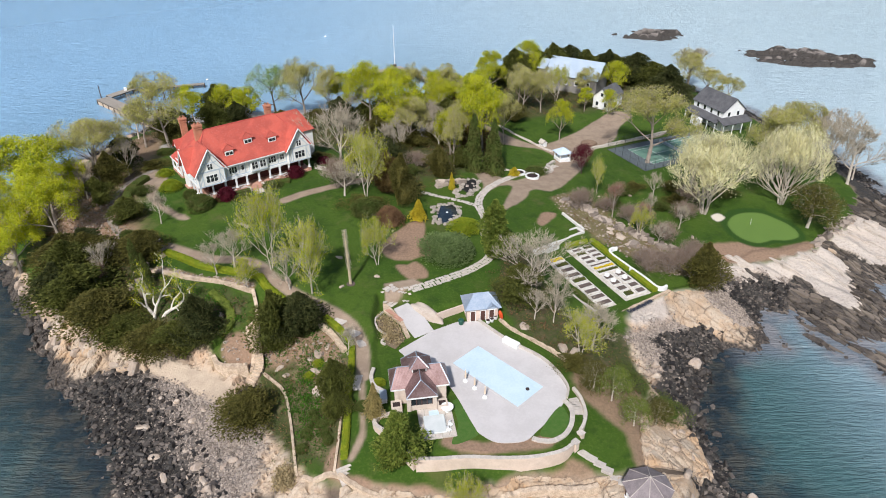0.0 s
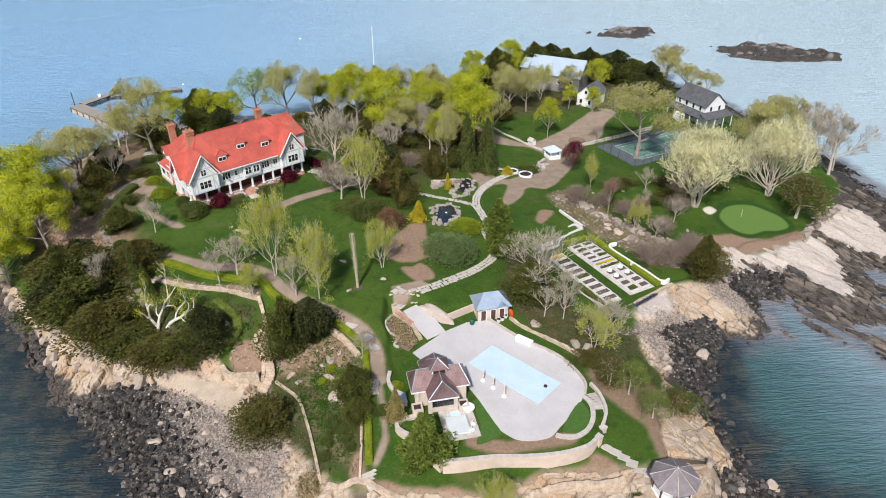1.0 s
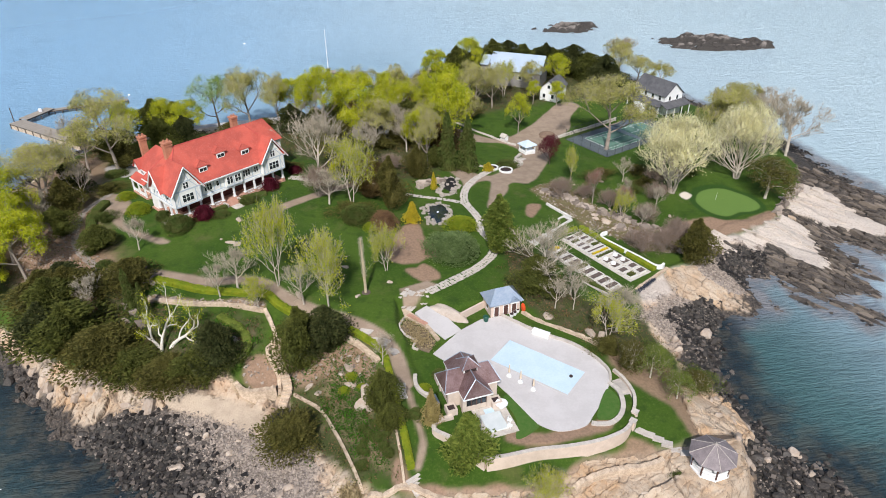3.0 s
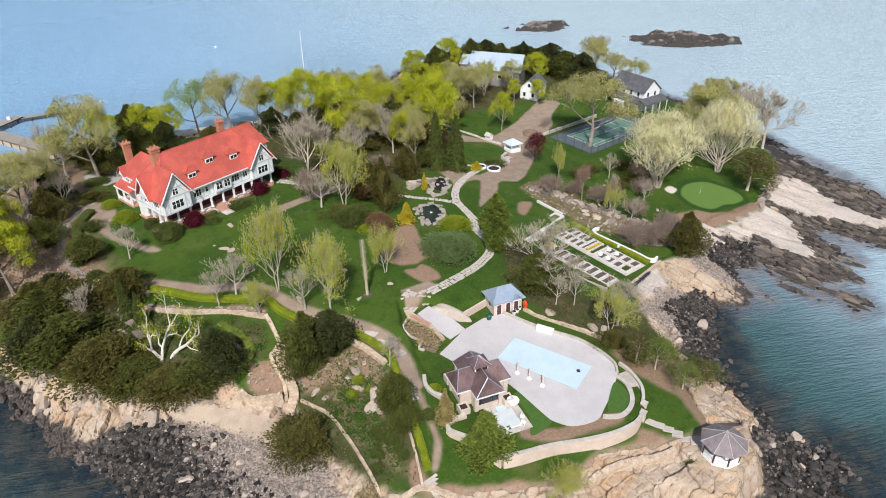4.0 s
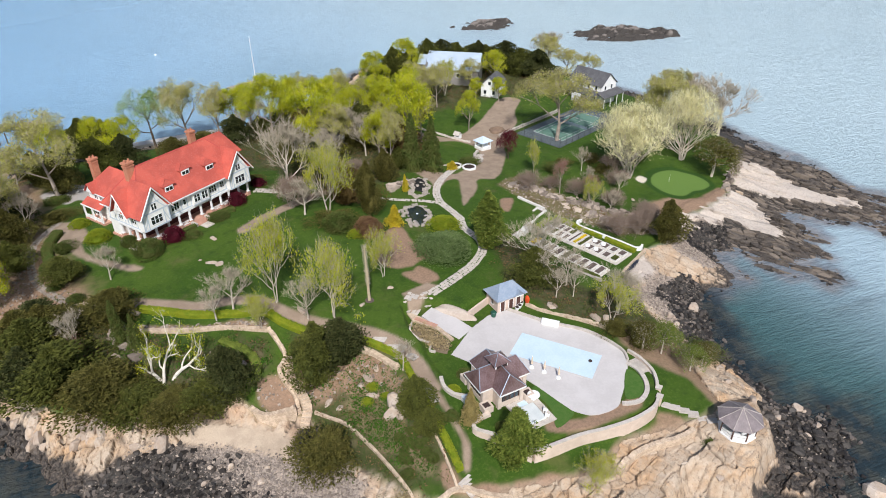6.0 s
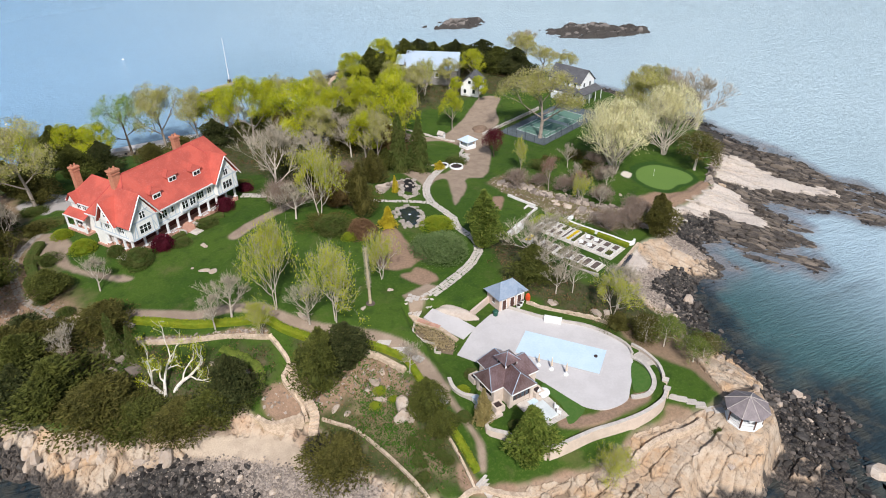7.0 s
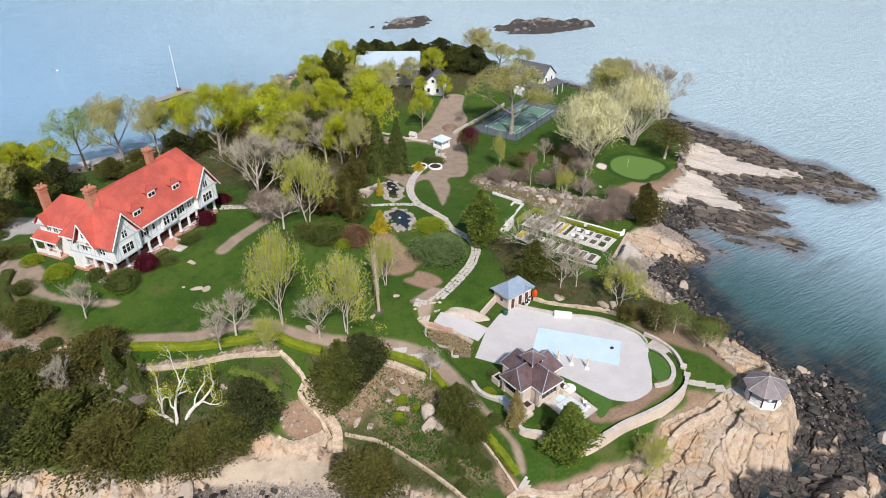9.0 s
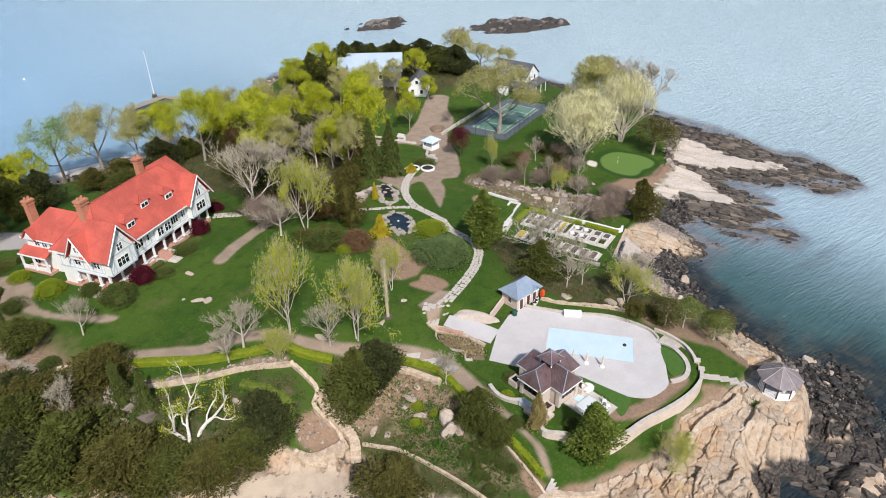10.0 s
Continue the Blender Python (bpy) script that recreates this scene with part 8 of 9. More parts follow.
M_SHRUB_BED, M_YELLOWFLOWER, M_LAVENDER = M_SHRUB, leaf("yellow_flowers", (0.75, 0.58, 0.02), (0.62, 0.48, 0.02), (0.85, 0.70, 0.1)), leaf("lavender_leaves", (0.05, 0.06, 0.09), (0.04, 0.05, 0.07), (0.09, 0.10, 0.14))
hedge([(-58.2, 114.7), (-53.6, 111.7), (-48.6, 108.6), (-41.9, 106.2), (-37.1, 104.8), (-34.5, 101.7), (-31.0, 98.8)], 1.5, 0.85, "long clipped yellow-green hedge beside the gravel path", material=M_HEDGE, seed=2)
hedge([(-22.6, 94.1), (-19.9, 91.5), (-17.5, 88.6), (-16.9, 84.5), (-16.6, 79.1), (-16.2, 73.5), (-15.9, 68.5), (-15.8, 65.3)], 1.0, 0.8, "clipped yellow-green hedge down the slope path", material=M_HEDGE, seed=3)
hedge([(-45.0, 101.5), (-41.2, 98.0), (-40.0, 95.0), (-41.6, 92.6)], 1.6, 0.6, "low bright green hedge curving round the bank", material=M_PINE, seed=4)
hedge(placed(GARDEN, [(-1.6, 0.2), (-1.6, 5.8)]), 1.1, 0.8, "clipped lime hedge closing the kitchen garden", material=M_HEDGE, seed=5)
hedge(placed(GARDEN, [(-1.4, 6.9), (6.0, 6.9), (11.5, 6.9)]), 1.1, 0.85, "long clipped lime hedge along the kitchen garden", material=M_HEDGE, seed=6)
hedge(placed(GARDEN, [(12.4, 6.9), (16.0, 6.9), (19.8, 6.9)]), 1.1, 0.85, "long clipped lime hedge along the kitchen garden", material=M_HEDGE, seed=7)
hedge(placed(GARDEN, [(12.5, -7.2), (16.0, -7.2), (20.2, -7.2)]), 1.0, 0.8, "dark green clipped hedge beside the raised beds", material=M_SHRUB, seed=8)
hedge(placed(HOUSE, [(7.4, -1.0), (11.2, -1.2)]), 1.2, 0.8, "low clipped green hedge in front of the porch", material=M_SHRUB, seed=9)
hedge(placed(HOUSE, [(15.4, -1.2), (18.5, -1.4), (20.8, -2.6)]), 1.3, 0.9, "low clipped green hedge in front of the porch", material=M_SHRUB, seed=10)
hedge([(-74.5, 147.5), (-75.8, 141.0), (-74.6, 135.0)], 2.0, 1.3, "dark clipped hedge beside the drive", material=M_SHRUB, seed=11)
hedge([(-70.5, 158.0), (-75.5, 161.0), (-79.0, 158.5)], 1.8, 1.3, "dark clipped hedge beside the entrance court", material=M_SHRUB, seed=12)

# ---- kitchen garden ----
M_LOAM = surface("dark_loam", (0.085, 0.065, 0.055), (0.13, 0.10, 0.085), 2, 0.95, 0.05)
M_FRAME = surface("white_bed_frame", (0.66, 0.64, 0.60), (0.56, 0.54, 0.50), 1.5, 0.7, 0.01)
garden_floor = thing("garden_gravel", GARDEN, "pale gravel floor between the raised beds", "gravel")
garden_floor["kind"] = "structure"
part("gravel", boxes((-0.4, 19.8, -0.3, 5.9, -0.2, 0.05), (1.0, 20.0, -6.4, -2.6, -0.2, 0.05)), surface("garden_gravel", (0.56, 0.52, 0.465), (0.42, 0.385, 0.335), 0.7, 0.95, 0.03), garden_floor)


def raised_bed(x0, x1, y0, y1, crop=None, label="white-framed raised bed of dark soil"):
    b = thing("raised_bed", GARDEN @ pose(x0, y0, 0), label, "garden bed", "kitchen garden beds")
    lx, ly = x1 - x0, y1 - y0
    for r in ((0, lx, 0, 0.16), (0, lx, ly - 0.16, ly), (0, 0.16, 0.16, ly - 0.16), (lx - 0.16, lx, 0.16, ly - 0.16)):
        part("board", boxes((*r, -0.1, 0.42)), M_FRAME, b)
    part("soil", boxes((0.16, lx - 0.16, 0.16, ly - 0.16, -0.1, 0.32)), M_LOAM, b)
    if crop:
        r = random.Random(int(x0 * 10))
        V, F = [], []
        for _ in range(int(lx * ly * 60)):
            p = Vector((r.uniform(0.2, lx - 0.2), r.uniform(0.2, ly - 0.2), 0.32 + r.uniform(0, 0.3)))
            a = Vector((r.gauss(0, 1), r.gauss(0, 1), r.gauss(0.4, 1))).normalized()
            e = a.orthogonal().normalized()
            z = r.uniform(0.08, 0.16)
            k = len(V)
            V += [(p - a * z)[:], (p + e * z * 0.7)[:], (p + a * z)[:], (p - e * z * 0.7)[:]]
            F.append((k, k + 1, k + 2, k + 3))
        raw("crop", V, F, crop, b)
    return b


for i in range(4):
    for j in range(2):
        raised_bed(0.2 + i * 1.65, 1.45 + i * 1.65, 0.3 + j * 2.75, 2.75 + j * 2.75, M_SHRUB_BED if (i + j) % 3 == 1 else None)
raised_bed(6.8, 7.7, 0.3, 5.5)
raised_bed(8.0, 9.0, 0.3, 5.5, M_YELLOWFLOWER, "raised bed of bright yellow flowers in rows")
raised_bed(9.3, 10.4, 0.3, 5.5, M_SHRUB_BED, "raised bed planted with low green rows")
for i in range(4):
    for j in range(2):
        raised_bed(11.2 + i * 2.1, 12.8 + i * 2.1, 0.4 + j * 2.8, 2.6 + j * 2.8, M_SHRUB_BED if (i, j) == (3, 0) else None)
for x, y in ((11.9, 1.5), (11.9, 4.3), (14.0, 1.5), (14.0, 4.3)):
    cl = thing("garden_cloche", GARDEN @ pose(x - 0.5, y, 0.34), "round white cloche on a raised bed", "cloche", "garden cloches")
    bm = bmesh.new()
    tube(bm, (0, 0, 0), (0, 0, 0.35), 0.55, 0.5, 14)
    tube(bm, (0, 0, 0.35), (0, 0, 0.55), 0.5, 0.2, 14)
    part("dome", bm, M_WHITE, cl)
for i in range(9):
    raised_bed(1.4 + i * 2.06, 2.95 + i * 2.06, -6.1, -2.9, M_SHRUB_BED if i in (1, 4) else (M_YELLOWFLOWER if i == 0 else None))
wall_line("garden_edge_wall", [(35.6, 121.8), (34.2, 121.3), (33.8, 119.6), (36.2, 114.8), (38.6, 110.4), (40.0, 107.4), (41.2, 106.8), (42.2, 107.5)], 0.45, 6.3, "smooth white curved garden wall", M_WHITE, foot=4.2, n=5)
wall_line("garden_retaining_wall", [(29.2, 98.0), (35.6, 102.2), (42.6, 106.6)], 0.6, 5.7, "granite retaining wall below the kitchen garden", M_STONE, foot=2.5, lumpy=0.1)
wall_line("garden_west_wall", [(18.2, 113.0), (21.5, 106.5), (23.9, 102.0), (26.6, 98.4)], 0.4, 6.9, "pale stone wall beside the raised beds", M_PALE, foot=5.0, lumpy=0.05)
TER = pose(17.2, 119.2, 6.1, 0, 0, 34)
tp = thing("terrace_planter", TER, "long white-walled terrace planter of dark soil", "planter")
for r in ((0, 15.0, 0, 0.5), (0, 15.0, 2.2, 2.7), (14.5, 15.0, 0.5, 2.2), (0, 0.5, 0.5, 2.2), (4.8, 5.4, 0.5, 2.2)):
    part("planter_wall", boxes((*r, -1.2, 0.75)), M_FRAME, tp)
part("soil", boxes((0.5, 14.5, 0.5, 2.2, -1.0, 0.5)), M_LOAM, tp)
part("crossing_slab", boxes((4.2, 6.4, 2.2, 4.6, -1.0, 0.72), (3.6, 7.0, -0.6, 0.1, -1.0, 0.7)), M_FRAME, tp)
wall_line("lawn_kerb", [(25.8, 135.2), (27.4, 132.4), (29.6, 128.8)], 0.5, over(0.5), "low white wall at the lawn corner", M_FRAME, n=3)
for i in range(9):
    x, y = 36.2 + 0.62 * i - 3.2, 101.6 + 0.42 * i - 2.0
    lv = thing("lavender_clump", pose(x, y, 5.4), "dark blue-grey clump of lavender beside the wall", "plant", "lavender row")
    V, F = [], []
    r = random.Random(i)
    for _ in range(70):
        p = Vector((r.gauss(0, 0.22), r.gauss(0, 0.22), r.uniform(0.05, 0.5)))
        k = len(V)
        V += [(p + Vector((-0.05, 0, 0)))[:], (p + Vector((0.05, 0, 0)))[:], (p + Vector((r.gauss(0, 0.12), r.gauss(0, 0.12), 0.28)))[:]]
        F.append((k, k + 1, k + 2))
    tagged(raw("foliage", V, F, M_LAVENDER, lv), kind="stuff")

# ---- ponds ----
k = Mat("pond_water", 0.05, 0, 0.6)
k.color(k.mix(k.ramp(k.noise(0.8, 3), 0.4, 0.6), (0.010, 0.016, 0.022), (0.022, 0.034, 0.045)))
M_POND = k.bump(k.noise(3, 3), 0.02, 0.3).m
M_LINER = surface("black_liner", (0.012, 0.012, 0.013), (0.02, 0.02, 0.02), 1.5, 0.6, 0.03)
RIM = [piece_mesh("rim_stone", surface("rim_granite", (0.46, 0.41, 0.35), (0.28, 0.245, 0.21), 0.9, 0.85, 0.04, vary=0.5), 70 + s, 0.2, 0.12) for s in range(5)]
POND_A = [(-3.2, 133.4), (0.2, 134.6), (1.4, 131.6), (0.6, 128.6), (-0.8, 126.4), (-3.0, 126.8), (-3.4, 129.6)]
POND_B = [(3.6, 149.6), (6.0, 150.0), (6.2, 146.4), (4.6, 143.6), (3.6, 141.0), (1.6, 140.6), (1.6, 143.8), (3.2, 146.4)]
for pts, water, lab in ((POND_A, M_POND, "dark garden pond rimmed with pale rocks"), (POND_B, M_LINER, "drained upper pond with a black liner and rocks")):
    cx, cy = np.mean(pts, 0)
    z = float(np.mean([ground_at(*p) for p in pts]))
    pd = thing("garden_pond", pose(0, 0, 0), lab, "pond")
    part("water", prism(bmesh.new(), curve(pts, 4), z - 0.6, z + 0.12), water, pd)
    r = random.Random(int(cx))
    for x, y in curve(pts, 4):
        for _ in range(4):
            px, py = x + r.gauss(0, 0.5) + 0.25 * np.sign(x - cx), y + r.gauss(0, 0.35) + 0.25 * np.sign(y - cy)
            s = r.uniform(0.3, 0.95)
            shared("rim_stone", RIM[r.randrange(5)], pose(px, py, ground_at(px, py) - 0.15, r.uniform(-12, 12), r.uniform(-12, 12), r.uniform(0, 180)) @ Matrix.Diagonal((s, s * 0.75, s * 0.75, 1)), pd)
jet = thing("fountain_jet", pose(-0.9, 131.2, ground_at(-0.9, 131.2)), "small white bubbling fountain in the pond", "fountain")
bm = bmesh.new()
bmesh.ops.create_icosphere(bm, subdivisions=2, radius=0.3, matrix=Matrix.Translation((0, 0, 0.12)) @ Matrix.Diagonal((1, 1, 0.5, 1)))
part("foam", bm, M_WHITE, jet)

M_BOULDERS = surface("smooth_granite", (0.52, 0.45, 0.38), (0.40, 0.33, 0.27), 0.5, 0.8, 0.05, fine=6)
# ---- ramp of pale rock beside the pool ----
rp = thing("stone_ramp", pose(0, 0, 0), "broad pale ramp joining stone walk and pool terrace", "ramp")
RAMP = [(-8.3, 99.8), (-10.7, 98.1), (-9.0, 94.3), (-6.6, 90.0), (-3.3, 92.0), (-5.5, 96.5)]
part("ramp", prism(bmesh.new(), RAMP, 6.0, lambda x, y: 7.55 + 0.04 * max(0, y - 91.5)), M_DECK, rp)
part("kerb", prism(bmesh.new(), [(-12.9, 99.9), (-12.6, 97.4), (-9.4, 93.7), (-8.0, 89.8), (-7.4, 90.2), (-8.7, 94.1), (-10.9, 97.9), (-12.2, 99.6)], 6.0, lambda x, y: max(7.75, ground_at(x, y) + 0.15)), M_STONE, rp)
bm = bmesh.new()
for i in range(9):
    t = (i + 0.5) / 9
    box(bm, -0.2, 0.2, -0.42, 0.42, 6.8, 7.86, pose(-12.0 + 2.9 * t, 97.9 - 3.45 * t, 0, 0, 0, -50))
part("brick_edging", bm, M_PLINTH, rp, "red brick edging")
bm = bmesh.new()
bmesh.ops.create_icosphere(bm, subdivisions=4, radius=1)
for v in bm.verts:
    q = v.co.copy()
    n = 0.10 * math.sin(3 * q.x + 1) * math.cos(2.5 * q.y) + 0.07 * math.sin(6 * q.y + 2 * q.x)
    v.co = Vector((q.x * 4.4, q.y * 1.55, max(-0.4, q.z * (1.05 - 0.25 * q.x)))) * (1 + n)
for f in bm.faces:
    f.smooth = True
bs = tagged(part("whaleback_boulder", bm, M_BOULDERS), "large smooth pale granite boulder beside the ramp", "boulder")
bs.matrix_world = pose(-4.6, 97.2, 7.4, 0, 0, -47)
wall_line("bed_kerb", [(-12.7, 97.3), (-13.9, 94.9), (-13.2, 92.5), (-11.6, 90.6), (-12.3, 88.9), (-11.5, 88.2)], 0.3, lambda x, y: ground_at(x, y) + 0.35, "low pale stone kerb round a dry bed", M_PALE, lumpy=0.06)
tagged(part("dry_bed", prism(bmesh.new(), [(-12.5, 96.6), (-9.6, 93.6), (-8.2, 89.8), (-9.8, 87.2), (-11.4, 88.3), (-12.0, 90.6), (-13.0, 92.6), (-13.6, 94.9)], 5.5, lambda x, y: ground_at(x, y) + 0.06), surface("dry_litter", (0.22, 0.17, 0.11), (0.13, 0.10, 0.065), 1.2, 0.95, 0.06)), "planting bed of dry brown litter", "bed", kind="structure")

# ivy-clad snag on the lawn
sn = thing("dead_trunk", pose(-19.0, 102.6, ground_at(-19, 102.6)), "tall dead tree trunk wrapped in dry climbing stems", "tree")
bm = bmesh.new()
tube(bm, (0, 0, -0.5), (-0.1, -0.1, 5.5), 0.30, 0.22, 9)
tube(bm, (-0.1, -0.1, 5.5), (-0.25, -0.15, 11.6), 0.22, 0.10, 9)
part("trunk", bm, surface("dry_tan_bark", (0.50, 0.42, 0.28), (0.36, 0.29, 0.19), 1.5, 0.9, 0.03, fine=5), sn)
r = random.Random(3)
V, F = [], []
for _ in range(650):
    z = r.uniform(3.5, 11.8)
    t = r.uniform(0, 6.28)
    p = Vector((-0.02 * z + math.cos(t) * r.uniform(0.2, 0.5), -0.01 * z + math.sin(t) * r.uniform(0.2, 0.5), z))
    a = Vector((r.gauss(0, 1), r.gauss(0, 1), r.gauss(0, 1))).normalized() * 0.22
    e = a.orthogonal().normalized() * 0.05
    kk = len(V)
    V += [(p - a)[:], (p + e)[:], (p + a)[:]]
    F.append((kk, kk + 1, kk + 2))
raw("climbing_stem", V, F, M_TWIG, sn)
tagged(part("tree_ring", tube(bmesh.new(), (-19.0, 102.6, ground_at(-19, 102.6) - 0.2), (-19.0, 102.6, ground_at(-19, 102.6) + 0.06), 0.9, 0.8, 16), M_LOAM), "round soil bed at the foot of the dead trunk", "bed")

# flagless hole marker and ball washer by the green
for x, y in ((70.5, 136.5),):
    fl = thing("golf_pin", pose(x, y, ground_at(x, y)), "thin white pin on the putting green", "golf pin")
    part("pin", tube(bmesh.new(), (0, 0, 0), (0, 0, 2.1), 0.03, 0.02, 5), M_WHITE, fl)

# ---- rocks ----
k = Mat("boulder", 0.85, 0, 0.25)
bn, fn = k.noise(0.8, 3), k.noise(4.5, 5, 0.7)
c = k.mix(k.ramp(bn, 0.35, 0.65), (0.46, 0.36, 0.27), (0.52, 0.45, 0.38))
c = k.mix(k.ramp(fn, 0.5, 0.75), c, (0.27, 0.21, 0.16))
c = k.mix(k.math("MULTIPLY", k.each(), 0.55), c, (0.24, 0.19, 0.155))
M_BOULDER = k.color(c).bump(fn, 0.06).m
k = Mat("weedy_boulder", 0.6, 0, 0.35)
bn, fn = k.noise(0.8, 3), k.noise(4.5, 5, 0.7)
c = k.mix(k.ramp(fn, 0.4, 0.7), (0.030, 0.027, 0.025), (0.085, 0.075, 0.062))
c = k.mix(k.math("MULTIPLY", k.each(), 0.5), c, (0.06, 0.05, 0.042))
M_WEEDY = k.color(c).bump(fn, 0.06).m
k = Mat("cobbles", 0.8, 0, 0.25)
isl = k.island()
c = k.mix(k.ramp(isl, 0.0, 0.9), (0.17, 0.14, 0.115), (0.44, 0.37, 0.305))
M_COBBLE = k.color(k.mix(k.math("MULTIPLY", k.noise(3, 4), 0.4), c, (0.16, 0.13, 0.11))).m
k = Mat("wet_cobbles", 0.55, 0, 0.35)
isl = k.island()
c = k.mix(k.ramp(isl, 0.35, 1.0), (0.018, 0.016, 0.015), (0.19, 0.16, 0.135))
M_WETCOB = k.color(k.mix(k.math("MULTIPLY", k.noise(3, 4), 0.4), c, (0.035, 0.030, 0.026))).m


def rock_mesh(name, seed, material, cuts=9, squash=0.8):
    """An angular stone: a ball cut by random planes."""
    r = random.Random(seed)
    bm = bmesh.new()
    bmesh.ops.create_icosphere(bm, subdivisions=2, radius=1.0)
    for _ in range(cuts):
        n = Vector((r.gauss(0, 1), r.gauss(0, 1), r.gauss(0, 0.8))).normalized()
        d = r.uniform(0.45, 0.8)
        for v in bm.verts:
            o = v.co.dot(n) - d
            if o > 0:
                v.co -= n * o
    bmesh.ops.dissolve_limit(bm, angle_limit=0.12, verts=bm.verts, edges=bm.edges)
    bmesh.ops.triangulate(bm, faces=bm.faces)
    for v in bm.verts:
        v.co.z *= squash
    me = bpy.data.meshes.new(name)
    bm.to_mesh(me)
    bm.free()
    me.materials.append(material)
    return me


PALE_ROCKS = [rock_mesh("boulder", s, M_BOULDER) for s in range(6)]
WEED_ROCKS = [rock_mesh("boulder", 20 + s, M_WEEDY) for s in range(5)]
rr = random.Random(99)


def at_grid(a, x, y):
    i, j = int(round((x + 121) / CELL)), int(round((y - 38) / CELL))
    return float(a[min(max(i, 0), gx.shape[0] - 1), min(max(j, 0), gx.shape[1] - 1)])


def boulder(x, y, s, weedy, turn=None, tall=1.0, label=None):
    ob = new("boulder", rr.choice(WEED_ROCKS if weedy else PALE_ROCKS))
    a = rr.uniform(0, 360) if turn is None else turn + rr.uniform(-12, 12)
    ob.matrix_world = pose(x, y, ground_at(x, y) + 0.12 * s * tall, rr.uniform(-18, 18), rr.uniform(-18, 18), a) @ Matrix.Diagonal((s * rr.uniform(0.8, 1.3), s * rr.uniform(0.6, 0.95), s * tall * rr.uniform(0.7, 1.1), 1))
    return tagged(ob, label or ("dark seaweed-covered boulder at the tide line" if weedy else "pale pinkish-grey granite boulder on the shore"), "boulder", "shore boulders")


# cliff blocks in the west and below the gazebo
for x0, y0, x1, y1, n, smin, smax in ((-84, 104, -70, 94.5, 12, 1.0, 2.0), (-70, 94.5, -53, 88.5, 14, 0.9, 1.9), (-100, 128, -84, 108, 6, 1.0, 2.0)):
    for i in range(n):
        t = rr.random()
        o = rr.uniform(-2.2, 2.4)
        x, y = x0 + (x1 - x0) * t - 0.55 * o, y0 + (y1 - y0) * t - 0.8 * o
        boulder(x, y, rr.uniform(smin, smax), at_grid(land, x, y) < 1.0, 60, 1.25)
for i in range(5):
    x, y = rr.uniform(10, 30), rr.uniform(49, 58)
    if at_grid(land, x, y) > 0.3 and math.hypot(x - 25.4, y - 58.4) > 4.6:
        boulder(x, y, rr.uniform(0.6, 1.2), at_grid(land, x, y) < 1.1, -45, 0.8)
n = 0
while n < 110:
    x, y = rr.uniform(28, 52), rr.uniform(48, 104)
    o = at_grid(off, x, y)
    if -1.0 < o < 9 and at_grid(rocky, x, y) > 0.7 and math.hypot(x - 25.4, y - 58.4) > 5.0:
        boulder(x, y, rr.uniform(0.5, 1.3), at_grid(tide, x, y) > 0.4 or at_grid(land, x, y) < 0.9)
        n += 1
boulder(43.0, 90.4, 1.9, False, 20)
for i in range(30):
    x, y = rr.uniform(31.5, 44), rr.uniform(50, 63)
    if math.hypot(x - 25.4, y - 58.4) > 6.5 and at_grid(land, x, y) < 3:
        boulder(x, y, rr.uniform(0.5, 1.3), rr.random() < 0.7, None, 0.8)
for x, y, s in ((-35.5, 63.5, 1.5), (-36.6, 64.8, 1.2), (-38.6, 67.8, 1.1), (-39.2, 66.0, 0.9), (-36.9, 67.0, 0.8), (-34.3, 67.6, 1.0), (-33.2, 68.4, 0.9), (-32.0, 67.4, 0.9), (-40.5, 60.8, 0.9), (-39.4, 62.0, 1.0), (-43.0, 66.0, 1.1), (-46.0, 70.0, 1.0), (-41.5, 71.0, 0.8), (-50.0, 76.0, 1.1)):
    boulder(x, y, s, False, None, 0.8)
for x, y, s in ((54.0, 87.5, 1.3), (52, 84, 0.8), (92.5, 93.0, 1.0), (49.0, 47.5, 2.6), (46, 46, 2.2), (52, 49.5, 1.8), (41, 45.5, 2.4), (44, 43, 2.4)):
    boulder(x, y, s, s < 1.5)
n = 0
while n < 46:
    x, y = rr.uniform(-72, -40), rr.uniform(62, 90)
    if at_grid(cobble, x, y) > 0.5 and at_grid(off, x, y) > 0:
        boulder(x, y, rr.uniform(0.4, 0.9), rr.random() < 0.3 + 0.6 * at_grid(tide, x, y))
        n += 1
# jointed granite: blocks and slabs split along the strike
k = Mat("granite_block", 0.85, 0, 0.25)
bn, fn = k.noise(0.5, 3), k.noise(3.5, 5, 0.7)
c = k.mix(k.ramp(bn, 0.35, 0.65), (0.47, 0.345, 0.235), (0.52, 0.425, 0.325))
c = k.mix(k.ramp(fn, 0.5, 0.75), c, (0.33, 0.24, 0.165))
c = k.mix(k.math("MULTIPLY", k.each(), 0.6), c, (0.34, 0.24, 0.165))
c = k.mix(k.math("MULTIPLY", k.island(), 0.5), c, (0.52, 0.43, 0.33))
c = k.mix(k.math("MULTIPLY", k.ramp(k.noise(0.9, 5, 0.75, (2.2, 0.5, 1.0)), 0.55, 0.72), 0.6), c, (0.22, 0.155, 0.105))
c = k.mix(k.math("MULTIPLY", k.ramp(k.noise(0.22, 5, 0.7), 0.52, 0.66), 0.55), c, (0.56, 0.36, 0.19))
c = k.mix(k.math("MULTIPLY", k.ramp(k.noise(0.6, 6, 0.75), 0.58, 0.70), 0.75), c, (0.17, 0.135, 0.105))
M_BLOCK = k.color(c).bump(k.math("ADD", fn, k.math("MULTIPLY", bn, 1.5)), 0.25).m
